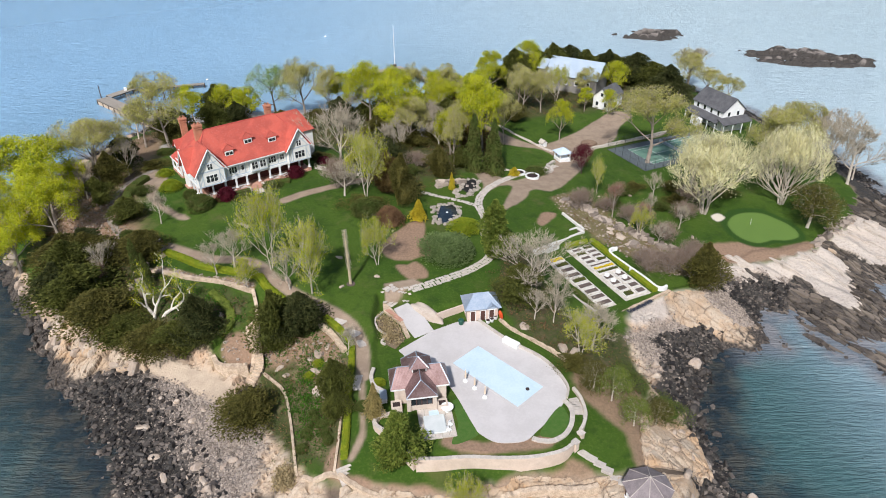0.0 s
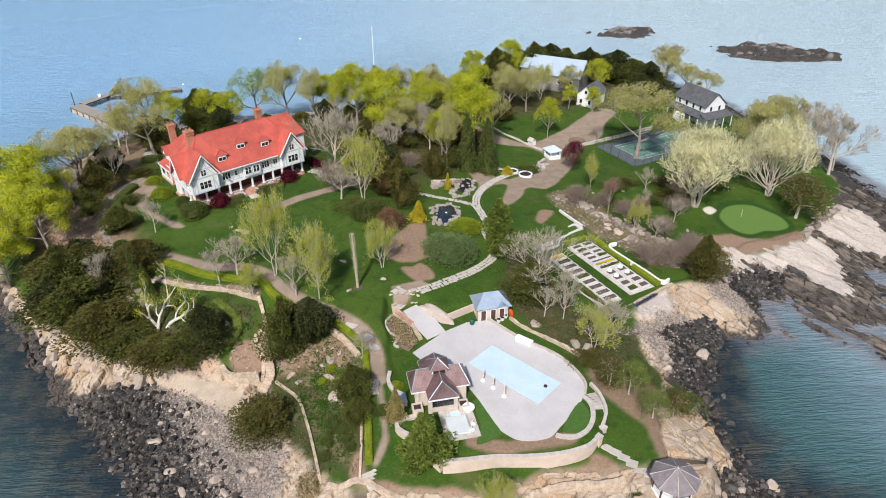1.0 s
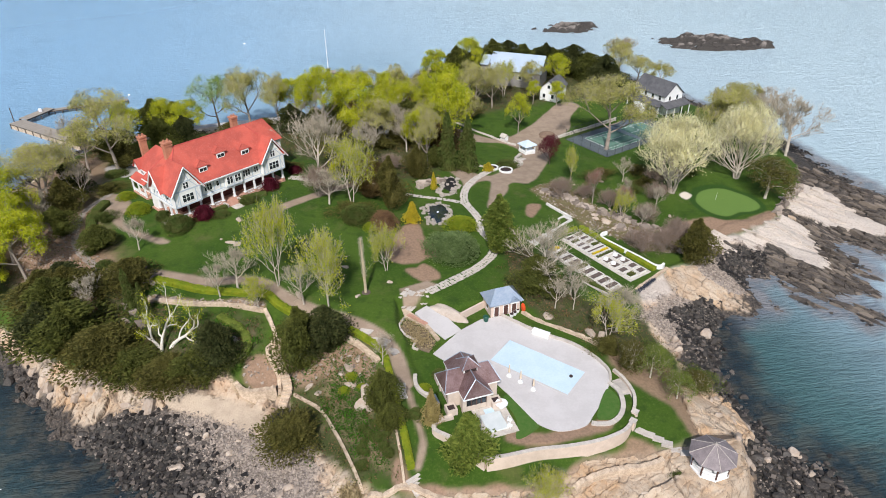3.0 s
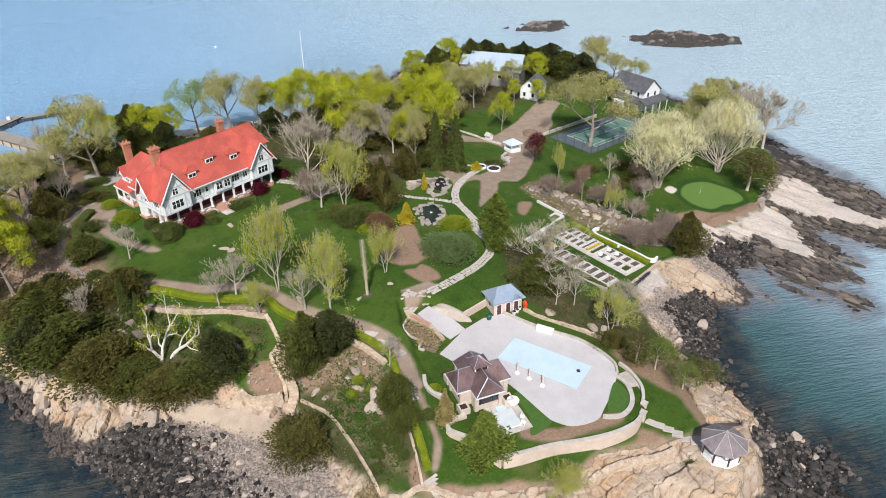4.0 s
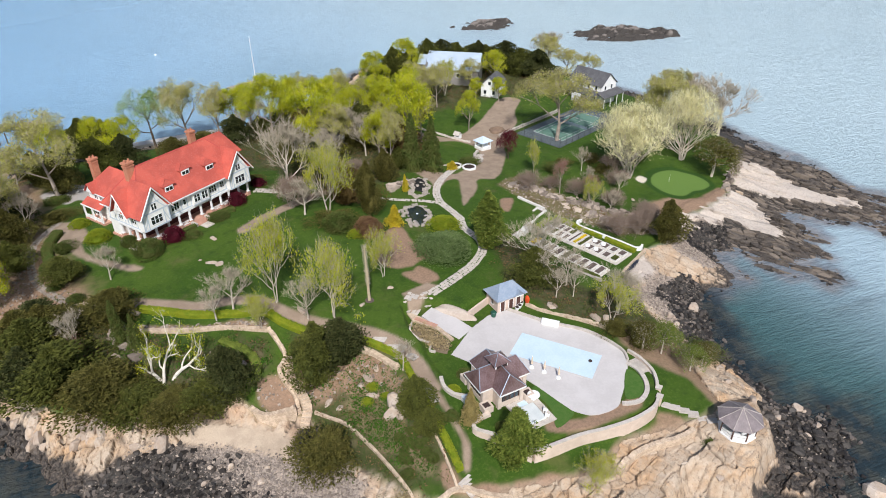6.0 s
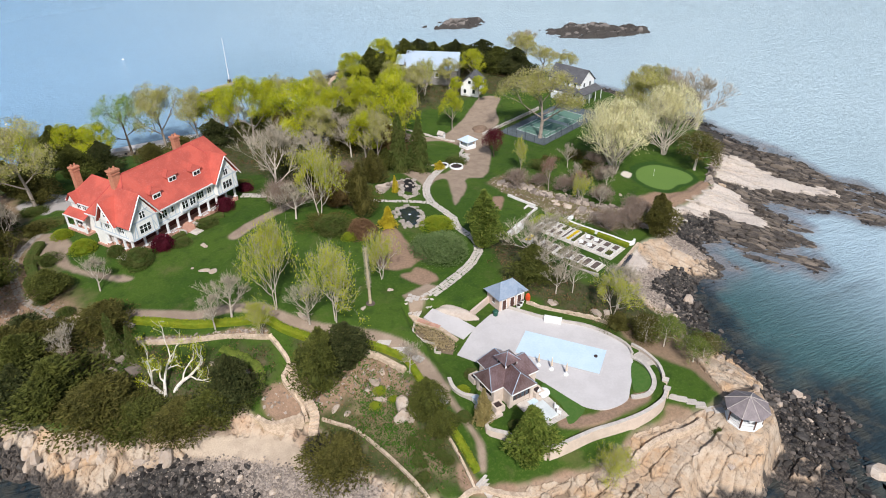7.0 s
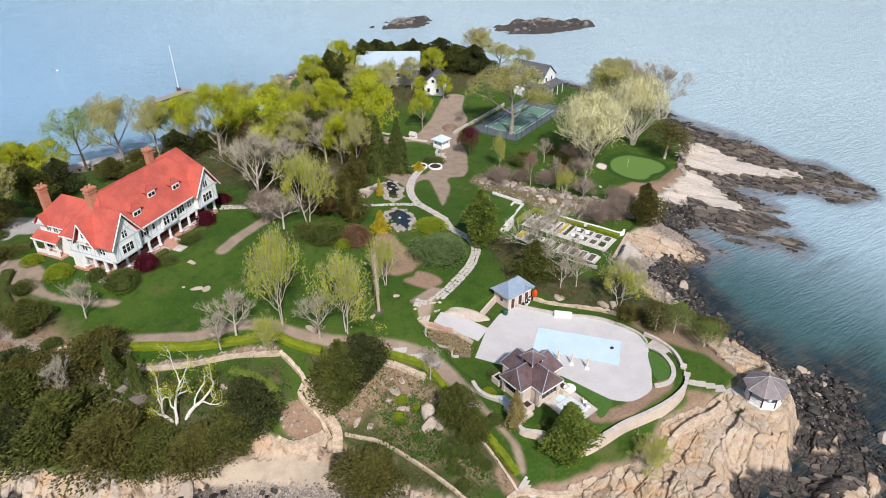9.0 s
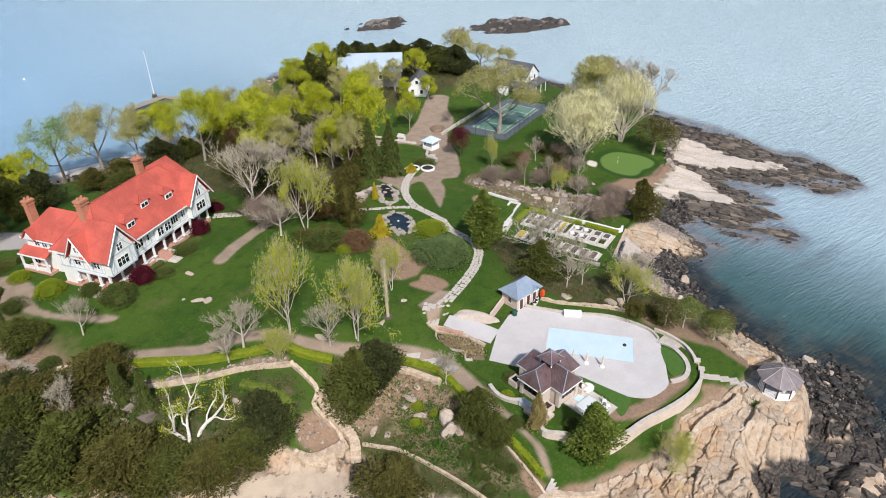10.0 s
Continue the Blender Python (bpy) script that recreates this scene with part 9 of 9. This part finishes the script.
k = Mat("white_slab", 0.85, 0, 0.25)
bn, fn = k.noise(0.4, 3), k.noise(2.5, 5, 0.7, (0.5, 1.6, 1.0))
c = k.mix(k.ramp(bn, 0.35, 0.65), (0.44, 0.385, 0.325), (0.52, 0.455, 0.39))
c = k.mix(k.ramp(fn, 0.5, 0.75), c, (0.38, 0.325, 0.275))
M_SLAB = k.color(k.mix(k.math("MULTIPLY", k.each(), 0.3), c, (0.40, 0.33, 0.27))).bump(fn, 0.10).m
k = Mat("tide_slab", 0.6, 0, 0.35)
bn, fn = k.noise(0.5, 3), k.noise(3.0, 5, 0.7, (0.5, 1.6, 1.0))
c = k.mix(k.ramp(fn, 0.4, 0.7), (0.040, 0.033, 0.029), (0.10, 0.085, 0.068))
c = k.mix(k.math("MULTIPLY", k.ramp(bn, 0.45, 0.7), 0.55), c, (0.19, 0.155, 0.12))
M_TIDE = k.color(k.mix(k.math("MULTIPLY", k.ramp(k.island(), 0.6, 0.95), 0.6), c, (0.25, 0.205, 0.16))).bump(fn, 0.2).m


SLOPE_X, SLOPE_Y = np.gradient(bed, CELL)


def shards(half_u, half_v, aspect, pitch, place):
    """Joint-bounded outlines over a sheet: uneven many-sided cells, finer where pitch(x, y) is small."""
    pts = []
    grid = collections.defaultdict(list)
    top = 6.0
    for _ in range(int(half_u * half_v * 4 * aspect * 2.2)):
        u, v = rr.uniform(-half_u, half_u), rr.uniform(-half_v, half_v) * aspect
        x, y = place(u, v / aspect)
        p = pitch(x, y)
        if p <= 0:
            continue
        a, b = int(u // top), int(v // top)
        if all((u - q[0]) ** 2 + (v - q[1]) ** 2 > (0.78 * min(p, q[2])) ** 2 for da in (-1, 0, 1) for db in (-1, 0, 1) for q in grid[a + da, b + db]):
            grid[a, b].append((u, v, p))
            pts.append((u, v, p))
    out = []
    for u, v, p in pts:
        r = 1.25 * p
        cell = [(u + r * math.cos(t), v + r * math.sin(t)) for t in np.arange(0.4, 6.6, 1.0472)]
        a, b = int(u // top), int(v // top)
        for da in (-1, 0, 1):
            for db in (-1, 0, 1):
                for q in grid[a + da, b + db]:
                    nx, ny = q[0] - u, q[1] - v
                    d = math.hypot(nx, ny)
                    if d < 1e-6 or d > 2.6 * p:
                        continue
                    nx, ny = nx / d, ny / d
                    c = u * nx + v * ny + 0.5 * d
                    new_cell = []
                    for i, e in enumerate(cell):
                        f = cell[(i + 1) % len(cell)]
                        se, sf = e[0] * nx + e[1] * ny - c, f[0] * nx + f[1] * ny - c
                        if se <= 0:
                            new_cell.append(e)
                        if se * sf < 0:
                            k = se / (se - sf)
                            new_cell.append((e[0] + (f[0] - e[0]) * k, e[1] + (f[1] - e[1]) * k))
                    cell = new_cell
                    if len(cell) < 3:
                        break
                if len(cell) < 3:
                    break
            if len(cell) < 3:
                break
        if len(cell) >= 3:
            out.append((u, v / aspect, p, [(e[0], e[1] / aspect) for e in cell]))
    return out


def granite(cx, cy, half_u, half_v, turn, aspect, pitch, rise, tilt, follow, rounding, singles, label):
    """Joint-bounded granite with worn edges; the first pieces are objects of their own, the rest joined."""
    ca, sa = math.cos(radians(turn)), math.sin(radians(turn))

    def place(u, v):
        return cx + u * ca - v * sa, cy + u * sa + v * ca

    def here(x, y):
        if at_grid(jointed, x, y) < 0.5 or math.hypot(x - 25.4, y - 58.4) < 2.4 or at_grid(sand, x, y) + at_grid(cobble, x, y) > 0.5:
            return 0
        return pitch(x, y)

    rest = {}
    masses = [(*place(rr.uniform(-half_u, half_u), rr.uniform(-half_v, half_v)), rr.gauss(0, rise), rr.gauss(0, tilt), rr.gauss(0, tilt)) for _ in range(int(4 * half_u * half_v * aspect / 30))]
    mp = np.array([m[:2] for m in masses])
    turned = np.array([(ca, sa), (-sa * aspect, ca * aspect)])
    cells_here = shards(half_u, half_v, aspect, here, place)
    rr.shuffle(cells_here)
    for u, v, p, cell in cells_here:
        x, y = place(u, v)
        far = np.hypot(*(turned @ (mp - (x, y)).T))
        order = np.argpartition(far, 1)[:2]
        order = order[np.argsort(far[order])]
        mx, my, mz, mtx, mty = masses[order[0]]
        rim = far[order[1]] - far[order[0]] < 0.8 * p
        fallen = rr.random() < 0.10
        z = at_grid(bed, x, y) + mz + max(-0.5, min(0.5, mtx * (x - mx) + mty * (y - my))) + rr.gauss(0, 0.03) - (rr.uniform(0.2, 0.6) if fallen else 0)
        if math.hypot(x - 25.4, y - 58.4) < 5.2:
            z = min(z, 5.5)
        sx, sy = at_grid(SLOPE_X, x, y) * follow + mtx, at_grid(SLOPE_Y, x, y) * follow + mty
        k = min(1.0, 1.6 / max(1e-6, math.hypot(sx, sy)))
        sx, sy = sx * k, sy * k
        size = max(0.4, min(math.hypot(e[0] - u, e[1] - v) for e in cell))
        ring = []
        for i, e in enumerate(cell):
            f = cell[(i + 1) % len(cell)]
            for t in (0.14, 0.5, 0.86):
                j = rr.uniform(-0.04, 0.04) * p
                ring.append((e[0] + (f[0] - e[0]) * t + j - u, e[1] + (f[1] - e[1]) * t + rr.uniform(-0.04, 0.04) * p / aspect - v))
        n = len(ring)
        gap = 1 - (rr.uniform(0.05, 0.16) if rim or fallen else rr.choice((-0.03, -0.02, 0.01, 0.04))) / max(0.6, size)
        deep = rounding * min(1.4, 0.5 * p) * rr.uniform(0.7, 1.3) * (1.3 if rim else 0.3)
        V, F = [], []
        for sc, dz in ((1.03, -2.8), (1.0, -1.0 * deep), (0.985, -0.35 * deep), (0.94, -0.06 * deep), (0.5, 0.02 * deep)):
            for du, dv in ring:
                du, dv = du * sc * gap, dv * sc * gap
                dx, dy = du * ca - dv * sa, du * sa + dv * ca
                h = 0.6 * (sx * dx + sy * dy) + 0.4 * max(-2.5, min(2.5, at_grid(bed, x + dx, y + dy) - at_grid(bed, x, y)))
                wave = 0.2 * math.sin(1.7 * (x + dx) + 0.9 * (y + dy) + 3 * u) * math.sin(1.1 * (y + dy) - 0.6 * (x + dx) + v) * min(1.0, p / 2)
                V.append((x + dx, y + dy, z + (min(h, 0) * 1.0 if dz < -2 else h + wave) + dz + rr.uniform(-0.03, 0.03)))
        V.append((x, y, z + 0.04 * deep))
        for a in range(4):
            F += [(a * n + i, a * n + (i + 1) % n, a * n + n + (i + 1) % n, a * n + n + i) for i in range(n)]
        F += [(4 * n + i, 4 * n + (i + 1) % n, 5 * n) for i in range(n)]
        wet = at_grid(tide, x, y) + rr.gauss(0, 0.15) > 0.5 or z < 0.9 + 0.4 * rr.random()
        if x > 60:
            wet = at_grid(pale, x, y) + rr.gauss(0, 0.12) < 0.5
        mat = M_TIDE if wet else (M_SLAB if x > 58 and at_grid(pale, x, y) > 0.3 else M_BLOCK)
        if singles > 0:
            raw("granite_block", V, F, mat, ground)
            singles -= 1
        else:
            a, b = rest.setdefault(mat.name, (mat, [], []))[1:]
            b += [tuple(i + len(a) for i in f) for f in F]
            a += V
    for mat, a, b in rest.values():
        tagged(raw("granite_ledge", a, b, mat), label, "rocks", kind="stuff")


def worn(x, y):
    """Broad masses beside patches of small blocks."""
    q = float(vnoise(np.array([x]), np.array([y]), 6.0, 81)[0])
    return 1.5 + 3.8 * max(0.0, min(1.0, 0.5 + 2.2 * q))


def shelved(x, y):
    if at_grid(pale, x, y) > 0.5:
        return 3.6
    return 1.5 + 2.2 * max(0.0, 0.5 + float(vnoise(np.array([x]), np.array([y]), 7.0, 82)[0]))


k = Mat("outcrop_granite", 0.85, 0, 0.25)
bn, fn, sn_ = k.noise(0.35, 4, 0.65), k.noise(2.6, 6, 0.72), k.noise(9, 4, 0.7)
c = k.mix(k.ramp(bn, 0.35, 0.65), (0.43, 0.315, 0.212), (0.49, 0.40, 0.305))
c = k.mix(k.math("MULTIPLY", k.ramp(k.noise(0.18, 5, 0.7), 0.5, 0.64), 0.6), c, (0.50, 0.32, 0.175))
c = k.mix(k.math("MULTIPLY", k.ramp(fn, 0.5, 0.68), 0.6), c, (0.25, 0.18, 0.122))
c = k.mix(k.math("MULTIPLY", k.ramp(k.noise(0.9, 6, 0.75, (2.0, 0.6, 0.5)), 0.57, 0.68), 0.6), c, (0.17, 0.13, 0.10))
# shade inside the joints painted into the colour as dark brown
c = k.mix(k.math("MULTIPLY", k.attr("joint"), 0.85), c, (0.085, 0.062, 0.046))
dark = k.mix(k.ramp(fn, 0.4, 0.66), (0.030, 0.026, 0.024), (0.14, 0.115, 0.092))
c = k.mix(k.attr("wet"), c, dark)
k.put(k.b.inputs["Roughness"], k.math("SUBTRACT", 0.88, k.math("MULTIPLY", k.attr("wet"), 0.3)))
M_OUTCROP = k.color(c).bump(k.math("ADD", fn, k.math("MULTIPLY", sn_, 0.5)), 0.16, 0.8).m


def blurred(a, n):
    for _ in range(n):
        a = np.pad(a, 1, mode="edge")
        a = (a[:-2] + 2 * a[1:-1] + a[2:]) / 4
        a = (a[:, :-2] + 2 * a[:, 1:-1] + a[:, 2:]) / 4
    return a


soft_bed = blurred(bed, 3)


def outcrop(x0, x1, y0, y1, turn, size, heave, ledge, label, fine=0.15, mark=0.95):
    """A sheet of bare granite: tilted masses parted by joints, stepped on steep faces, wet and dark at the foot."""
    X, Y = np.meshgrid(np.arange(x0, x1, fine), np.arange(y0, y1, fine), indexing="ij")

    def on(a):
        fi, fj = (X + 121) / CELL, (Y - 38) / CELL
        i, j = np.clip(np.floor(fi).astype(int), 0, a.shape[0] - 2), np.clip(np.floor(fj).astype(int), 0, a.shape[1] - 2)
        p, q = np.clip(fi - i, 0, 1), np.clip(fj - j, 0, 1)
        return (a[i, j] * (1 - p) + a[i + 1, j] * p) * (1 - q) + (a[i, j + 1] * (1 - p) + a[i + 1, j + 1] * p) * q

    z, m = on(soft_bed), on(jointed)
    t = radians(turn)
    wx, wy = X + 1.1 * vnoise(X, Y, 3.0, 90) + 0.35 * vnoise(X, Y, 0.9, 91), Y + 1.1 * vnoise(X, Y, 3.0, 92) + 0.35 * vnoise(X, Y, 0.9, 93)
    U, W = wx * math.cos(t) + wy * math.sin(t), -wx * math.sin(t) + wy * math.cos(t)
    a1, bx, by, d1 = cells(U, W, size, size * 0.62, 94)
    a2, cx, cy, d2 = cells(U + 31, W, size * 0.38, size * 0.26, 97)
    a3, _, _, d3 = cells(U, W + 17, size * 0.14, size * 0.11, 100)
    broken = step(vnoise(X, Y, 5.5, 103) + 0.25 * vnoise(X, Y, 1.6, 104), -0.06, 0.12)
    z = z + heave * (1.5 * (a1 - 0.5) + 0.10 * ((a1 * 7 % 1) - 0.5) * bx + 0.22 * ((a1 * 13 % 1) - 0.5) * by)
    z = z + heave * broken * (0.75 * (a2 - 0.5) + 0.3 * ((a2 * 11 % 1) - 0.5) * cx + 0.3 * ((a2 * 5 % 1) - 0.5) * cy + 0.22 * (a3 - 0.5))
    steep = step(on(blurred(np.hypot(SLOPE_X, SLOPE_Y), 4)), 0.6, 1.3)
    lift = 0.8 * vnoise(U, W, 3.5, 105) + (a2 - 0.5) * 0.5
    z = z + 0.4 * steep * (ledge * np.round((z + lift) / ledge) - lift - z)
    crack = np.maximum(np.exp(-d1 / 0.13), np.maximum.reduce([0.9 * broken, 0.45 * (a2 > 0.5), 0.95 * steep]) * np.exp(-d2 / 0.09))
    z = z - 0.8 * crack + 0.18 * vnoise(X, Y, 1.0, 106) + 0.10 * (1 - 0.8 * steep) * vnoise(X, Y, 0.4, 107)
    hut_gap = np.hypot(X - 25.4, Y - 58.4)
    z = np.where(hut_gap < 5.0, np.minimum(z, 5.42), z)
    z = z - 1.6 * (1 - step(m, 0.25, 0.6)) - 1.2 * (1 - step(np.minimum(np.minimum(X - x0, x1 - X), np.minimum(Y - y0, y1 - Y)), 0, 0.8))
    z = np.where(m > 0.6, np.maximum(z, on(land) + 0.04), z)
    wet = step(mark - z + 0.9 * vnoise(X, Y, 2.2, 108) + 0.5 * vnoise(X, Y, 0.6, 109), -0.25, 0.25)
    keep_v = (m > 0.12) & (hut_gap > 2.3)
    ids = np.full(X.shape, -1, np.int64)
    ids[keep_v] = np.arange(keep_v.sum())
    q = keep_v[:-1, :-1] & keep_v[1:, :-1] & keep_v[1:, 1:] & keep_v[:-1, 1:]
    F = np.stack([ids[:-1, :-1][q], ids[1:, :-1][q], ids[1:, 1:][q], ids[:-1, 1:][q]], 1)
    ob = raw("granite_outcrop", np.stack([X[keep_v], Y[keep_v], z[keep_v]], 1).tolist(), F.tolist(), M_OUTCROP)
    ob.data.polygons.foreach_set("use_smooth", steep[:-1, :-1][q] > 0.15)
    ob.data.attributes.new("wet", "FLOAT", "POINT").data.foreach_set("value", wet[keep_v].astype(np.float32))
    # how strongly the shade in each joint is painted
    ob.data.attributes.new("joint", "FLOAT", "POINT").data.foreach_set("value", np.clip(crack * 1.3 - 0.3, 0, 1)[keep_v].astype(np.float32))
    return tagged(ob, label, "rocks", kind="structure")


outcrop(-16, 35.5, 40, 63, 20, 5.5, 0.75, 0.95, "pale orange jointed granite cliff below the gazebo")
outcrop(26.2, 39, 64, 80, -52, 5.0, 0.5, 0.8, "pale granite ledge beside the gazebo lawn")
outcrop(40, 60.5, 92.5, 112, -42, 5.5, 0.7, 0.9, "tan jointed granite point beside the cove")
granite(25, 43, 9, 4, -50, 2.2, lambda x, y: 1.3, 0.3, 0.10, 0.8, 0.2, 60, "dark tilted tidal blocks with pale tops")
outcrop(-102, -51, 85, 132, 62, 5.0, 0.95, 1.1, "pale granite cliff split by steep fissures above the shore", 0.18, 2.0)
granite(92, 118, 46, 32, -55, 3.6, shelved, 0.22, 0.05, 1.0, 0.16, 60, "long granite shelves, white above and dark below the tide")

# garden and slope stones
for i in range(16):
    t = i / 15
    boulder(34.5 + 15.5 * t + rr.gauss(0, 0.9), 131 - 18 * t + rr.gauss(0, 0.9), rr.uniform(0.7, 1.7), False, -50, 0.6, "large pale granite stone on the bank above the garden")
for x, y, s, t in ((-20.6, 101.6, 0.8, 0.6), (-22.4, 111.5, 0.9, 0.7), (-31, 103.4, 1.3, 0.4), (-15, 117.5, 0.6, 0.6), (-14.4, 105.2, 0.7, 0.25), (-44, 133.2, 0.9, 0.25), (-47, 126, 0.4, 0.5),
                   (-45, 124.2, 1.2, 0.35), (-43.6, 123.2, 1.1, 0.35), (-23.2, 88.2, 1.5, 0.6), (-24.6, 87.8, 0.8, 0.6), (-21.6, 88.8, 0.7, 0.5), (-23.1, 85, 1.1, 0.8), (-28.6, 86, 1.2, 0.4), (-30.2, 87.4, 0.9, 0.4),
                   (-20.9, 81.6, 1.3, 2.0), (-21.6, 79.6, 1.5, 1.6), (-20.2, 78.6, 1.1, 1.4), (-46.5, 99.2, 0.9, 1.2), (-45.2, 98.0, 0.8, 1.3), (-42.0, 96.4, 0.9, 0.8), (-61.5, 111.0, 1.3, 0.9), (-59, 107.5, 1.0, 0.8), (-61.6, 104.4, 1.1, 1.0),
                   (36.5, 146.0, 0.5, 0.5), (44.6, 147.5, 0.7, 0.7), (46.8, 143, 0.5, 0.5), (54.6, 129.3, 0.7, 0.7), (41, 133, 0.5, 0.6), (12.8, 92.8, 1.7, 0.35), (18.8, 87.6, 1.6, 0.4), (20.4, 86.6, 1.4, 0.4)):
    boulder(x, y, s, False, None, t, "pale granite stone set in the grass")

def cobble_field(name, count, weight, lo, hi, material, label):
    """Loose stones, too many to count: small uneven blocks strewn where weight is high."""
    w = (weight * (off > -3.5)).ravel()
    w = w / w.sum()
    g = np.random.default_rng(5)
    pick = g.choice(w.size, count, p=w)
    x = gx.ravel()[pick] + g.uniform(-0.2, 0.2, count)
    y = gy.ravel()[pick] + g.uniform(-0.2, 0.2, count)
    z = land.ravel()[pick]
    s = lo + (hi - lo) * g.random(count) ** 2.5
    cube = np.array([(a, b, c) for a in (-1, 1) for b in (-1, 1) for c in (-1, 1)], float)
    q = cube[None] * (0.45 + 0.55 * g.random((count, 8, 3)))
    q *= (s[:, None] * np.stack([g.uniform(0.7, 1.3, count), g.uniform(0.6, 1.0, count), g.uniform(0.4, 0.8, count)], 1))[:, None, :] * 0.6
    a, t = g.uniform(0, 6.28, count), g.normal(0, 0.3, count)
    ca, sa, ct, st_ = np.cos(a)[:, None], np.sin(a)[:, None], np.cos(t)[:, None], np.sin(t)[:, None]
    X, Z = q[..., 0] * ct - q[..., 2] * st_, q[..., 0] * st_ + q[..., 2] * ct
    P = np.stack([X * ca - q[..., 1] * sa + x[:, None], X * sa + q[..., 1] * ca + y[:, None], Z + z[:, None] + 0.1 * s[:, None]], 2).reshape(-1, 3)
    f = np.array([(0, 1, 3, 2), (4, 6, 7, 5), (0, 4, 5, 1), (2, 3, 7, 6), (0, 2, 6, 4), (1, 5, 7, 3)])
    F = (f[None] + 8 * np.arange(count)[:, None, None]).reshape(-1, 4)
    ob = raw(name, P.tolist(), F.tolist(), material)
    return tagged(ob, label, "stones", kind="stuff")


ROCK_RUNS = [((33, 136), (50, 122)), ((40, 124), (50, 116)), ((-63, 119.5), (-58, 114)), ((-3, 146), (3, 150)), ((27, 142), (33, 138)), ((80, 126.5), (90, 135)), ((88, 133), (97, 141)), ((-62, 110), (-58, 104))]
cobble_field("rockery_stones", 520, np.maximum.reduce([strip(run, 1.8) for run in ROCK_RUNS]), 0.4, 2.2, M_COBBLE, "pale rockery stones on planted banks")
cobble_field("shingle", 15000, cobble * (1 - 0.97 * tide) * step(off, 0.5, 3), 0.09, 0.42, M_COBBLE, "grey and pale loose beach cobbles above the tide line")
cobble_field("tidal_stones", 21000, np.maximum(cobble, 0.6 * rocky * (off < 6) * (1 - pale)) * np.maximum(tide, (off < 0.5) * rocky * (gy < 100)) * (off > np.where(gy < 100, -3.5, -0.6)), 0.14, 0.85, M_WETCOB, "dark wet weedy stones along the tide line")
cobble_field("slope_rubble", 2600, (0.9 * zone(SLOPE_SOIL, 1.0) + 0.5 * zone(WOOD_SOIL_B, 1.0) + 0.7 * zone(MULCH, 1) + 0.6 * zone(STAIR_BED) + 0.3 * zone(WOOD_SOIL) + 3.0 * zone(ROCKERY, 0.4)), 0.15, 0.55, M_COBBLE, "small pale stones scattered on bare soil")

# tufts of plants on banks and wood floors
def tufts(name, count, weight, h, spread, material, label, leaves=12):
    w = weight.ravel() / weight.sum()
    g = np.random.default_rng(8)
    pick = g.choice(w.size, count, p=w)
    base = np.stack([gx.ravel()[pick] + g.uniform(-0.2, 0.2, count), gy.ravel()[pick] + g.uniform(-0.2, 0.2, count), land.ravel()[pick]], 1)
    sc = g.uniform(0.5, 1.3, count)
    c = np.repeat(base, leaves, 0) + g.normal(0, 1, (count * leaves, 3)) * np.repeat(sc, leaves)[:, None] * np.array((spread, spread, 0.0))
    sc = np.repeat(sc, leaves)
    c[:, 2] += h * sc * g.uniform(0.2, 1.0, len(c))
    d = g.normal(0, 1, (len(c), 3))
    d /= np.linalg.norm(d, axis=1)[:, None]
    e = np.cross(d, g.normal(0, 1, (len(c), 3)))
    e /= np.linalg.norm(e, axis=1)[:, None] + 1e-9
    s = (0.15 * sc * g.uniform(0.6, 1.3, len(c)))[:, None]
    P = np.stack([c - d * s, c + e * s * 0.6, c + d * s, c - e * s * 0.6], 1).reshape(-1, 3)
    return tagged(raw(name, P.tolist(), np.arange(len(P)).reshape(-1, 4).tolist(), material), label, "plants", kind="stuff")


M_BORDER = leaf("border_leaves", (0.05, 0.14, 0.012), (0.04, 0.10, 0.012), (0.10, 0.20, 0.025))
tufts("ground_cover", 5200, np.clip(wild - soil * 0.6, 0, 1) * (1 - gravel), 0.7, 0.5, M_SHRUB, "low green ground cover under the trees")
tufts("dry_brush", 3600, np.clip(wild + 0.5 * zone(MULCH, 1) + 0.3 * zone(WOOD_SOIL, 2), 0, 1) * (1 - gravel), 0.6, 0.5, M_BROWN, "dry brown brush on the banks")
tufts("border_plants", 800, np.clip(lush + 0.2 * zone(SLOPE_SOIL, 1), 0, 1), 0.55, 0.4, M_BORDER, "bright green border plants on the slope")
tufts("bank_plants", 420, zone([(-62, 110), (-50, 103.5), (-38, 99.5), (-40, 93), (-48, 95), (-60, 101)], 1.5), 0.5, 0.4, M_BORDER, "bright green plants below the bank wall")
M_STRAW = leaf("straw", (0.42, 0.33, 0.18), (0.33, 0.26, 0.14), (0.52, 0.43, 0.26))
tufts("dry_grass", 420, zone([(-25.4, 65.5), (-23.6, 65.0), (-23.2, 62.5), (-25.2, 62.5)], 0.5) + 0.2 * zone([(-13, 96), (-9.5, 93), (-9, 88), (-12, 90)], 0.5), 0.8, 0.35, M_STRAW, "pale straw-coloured dry grass on the bank")
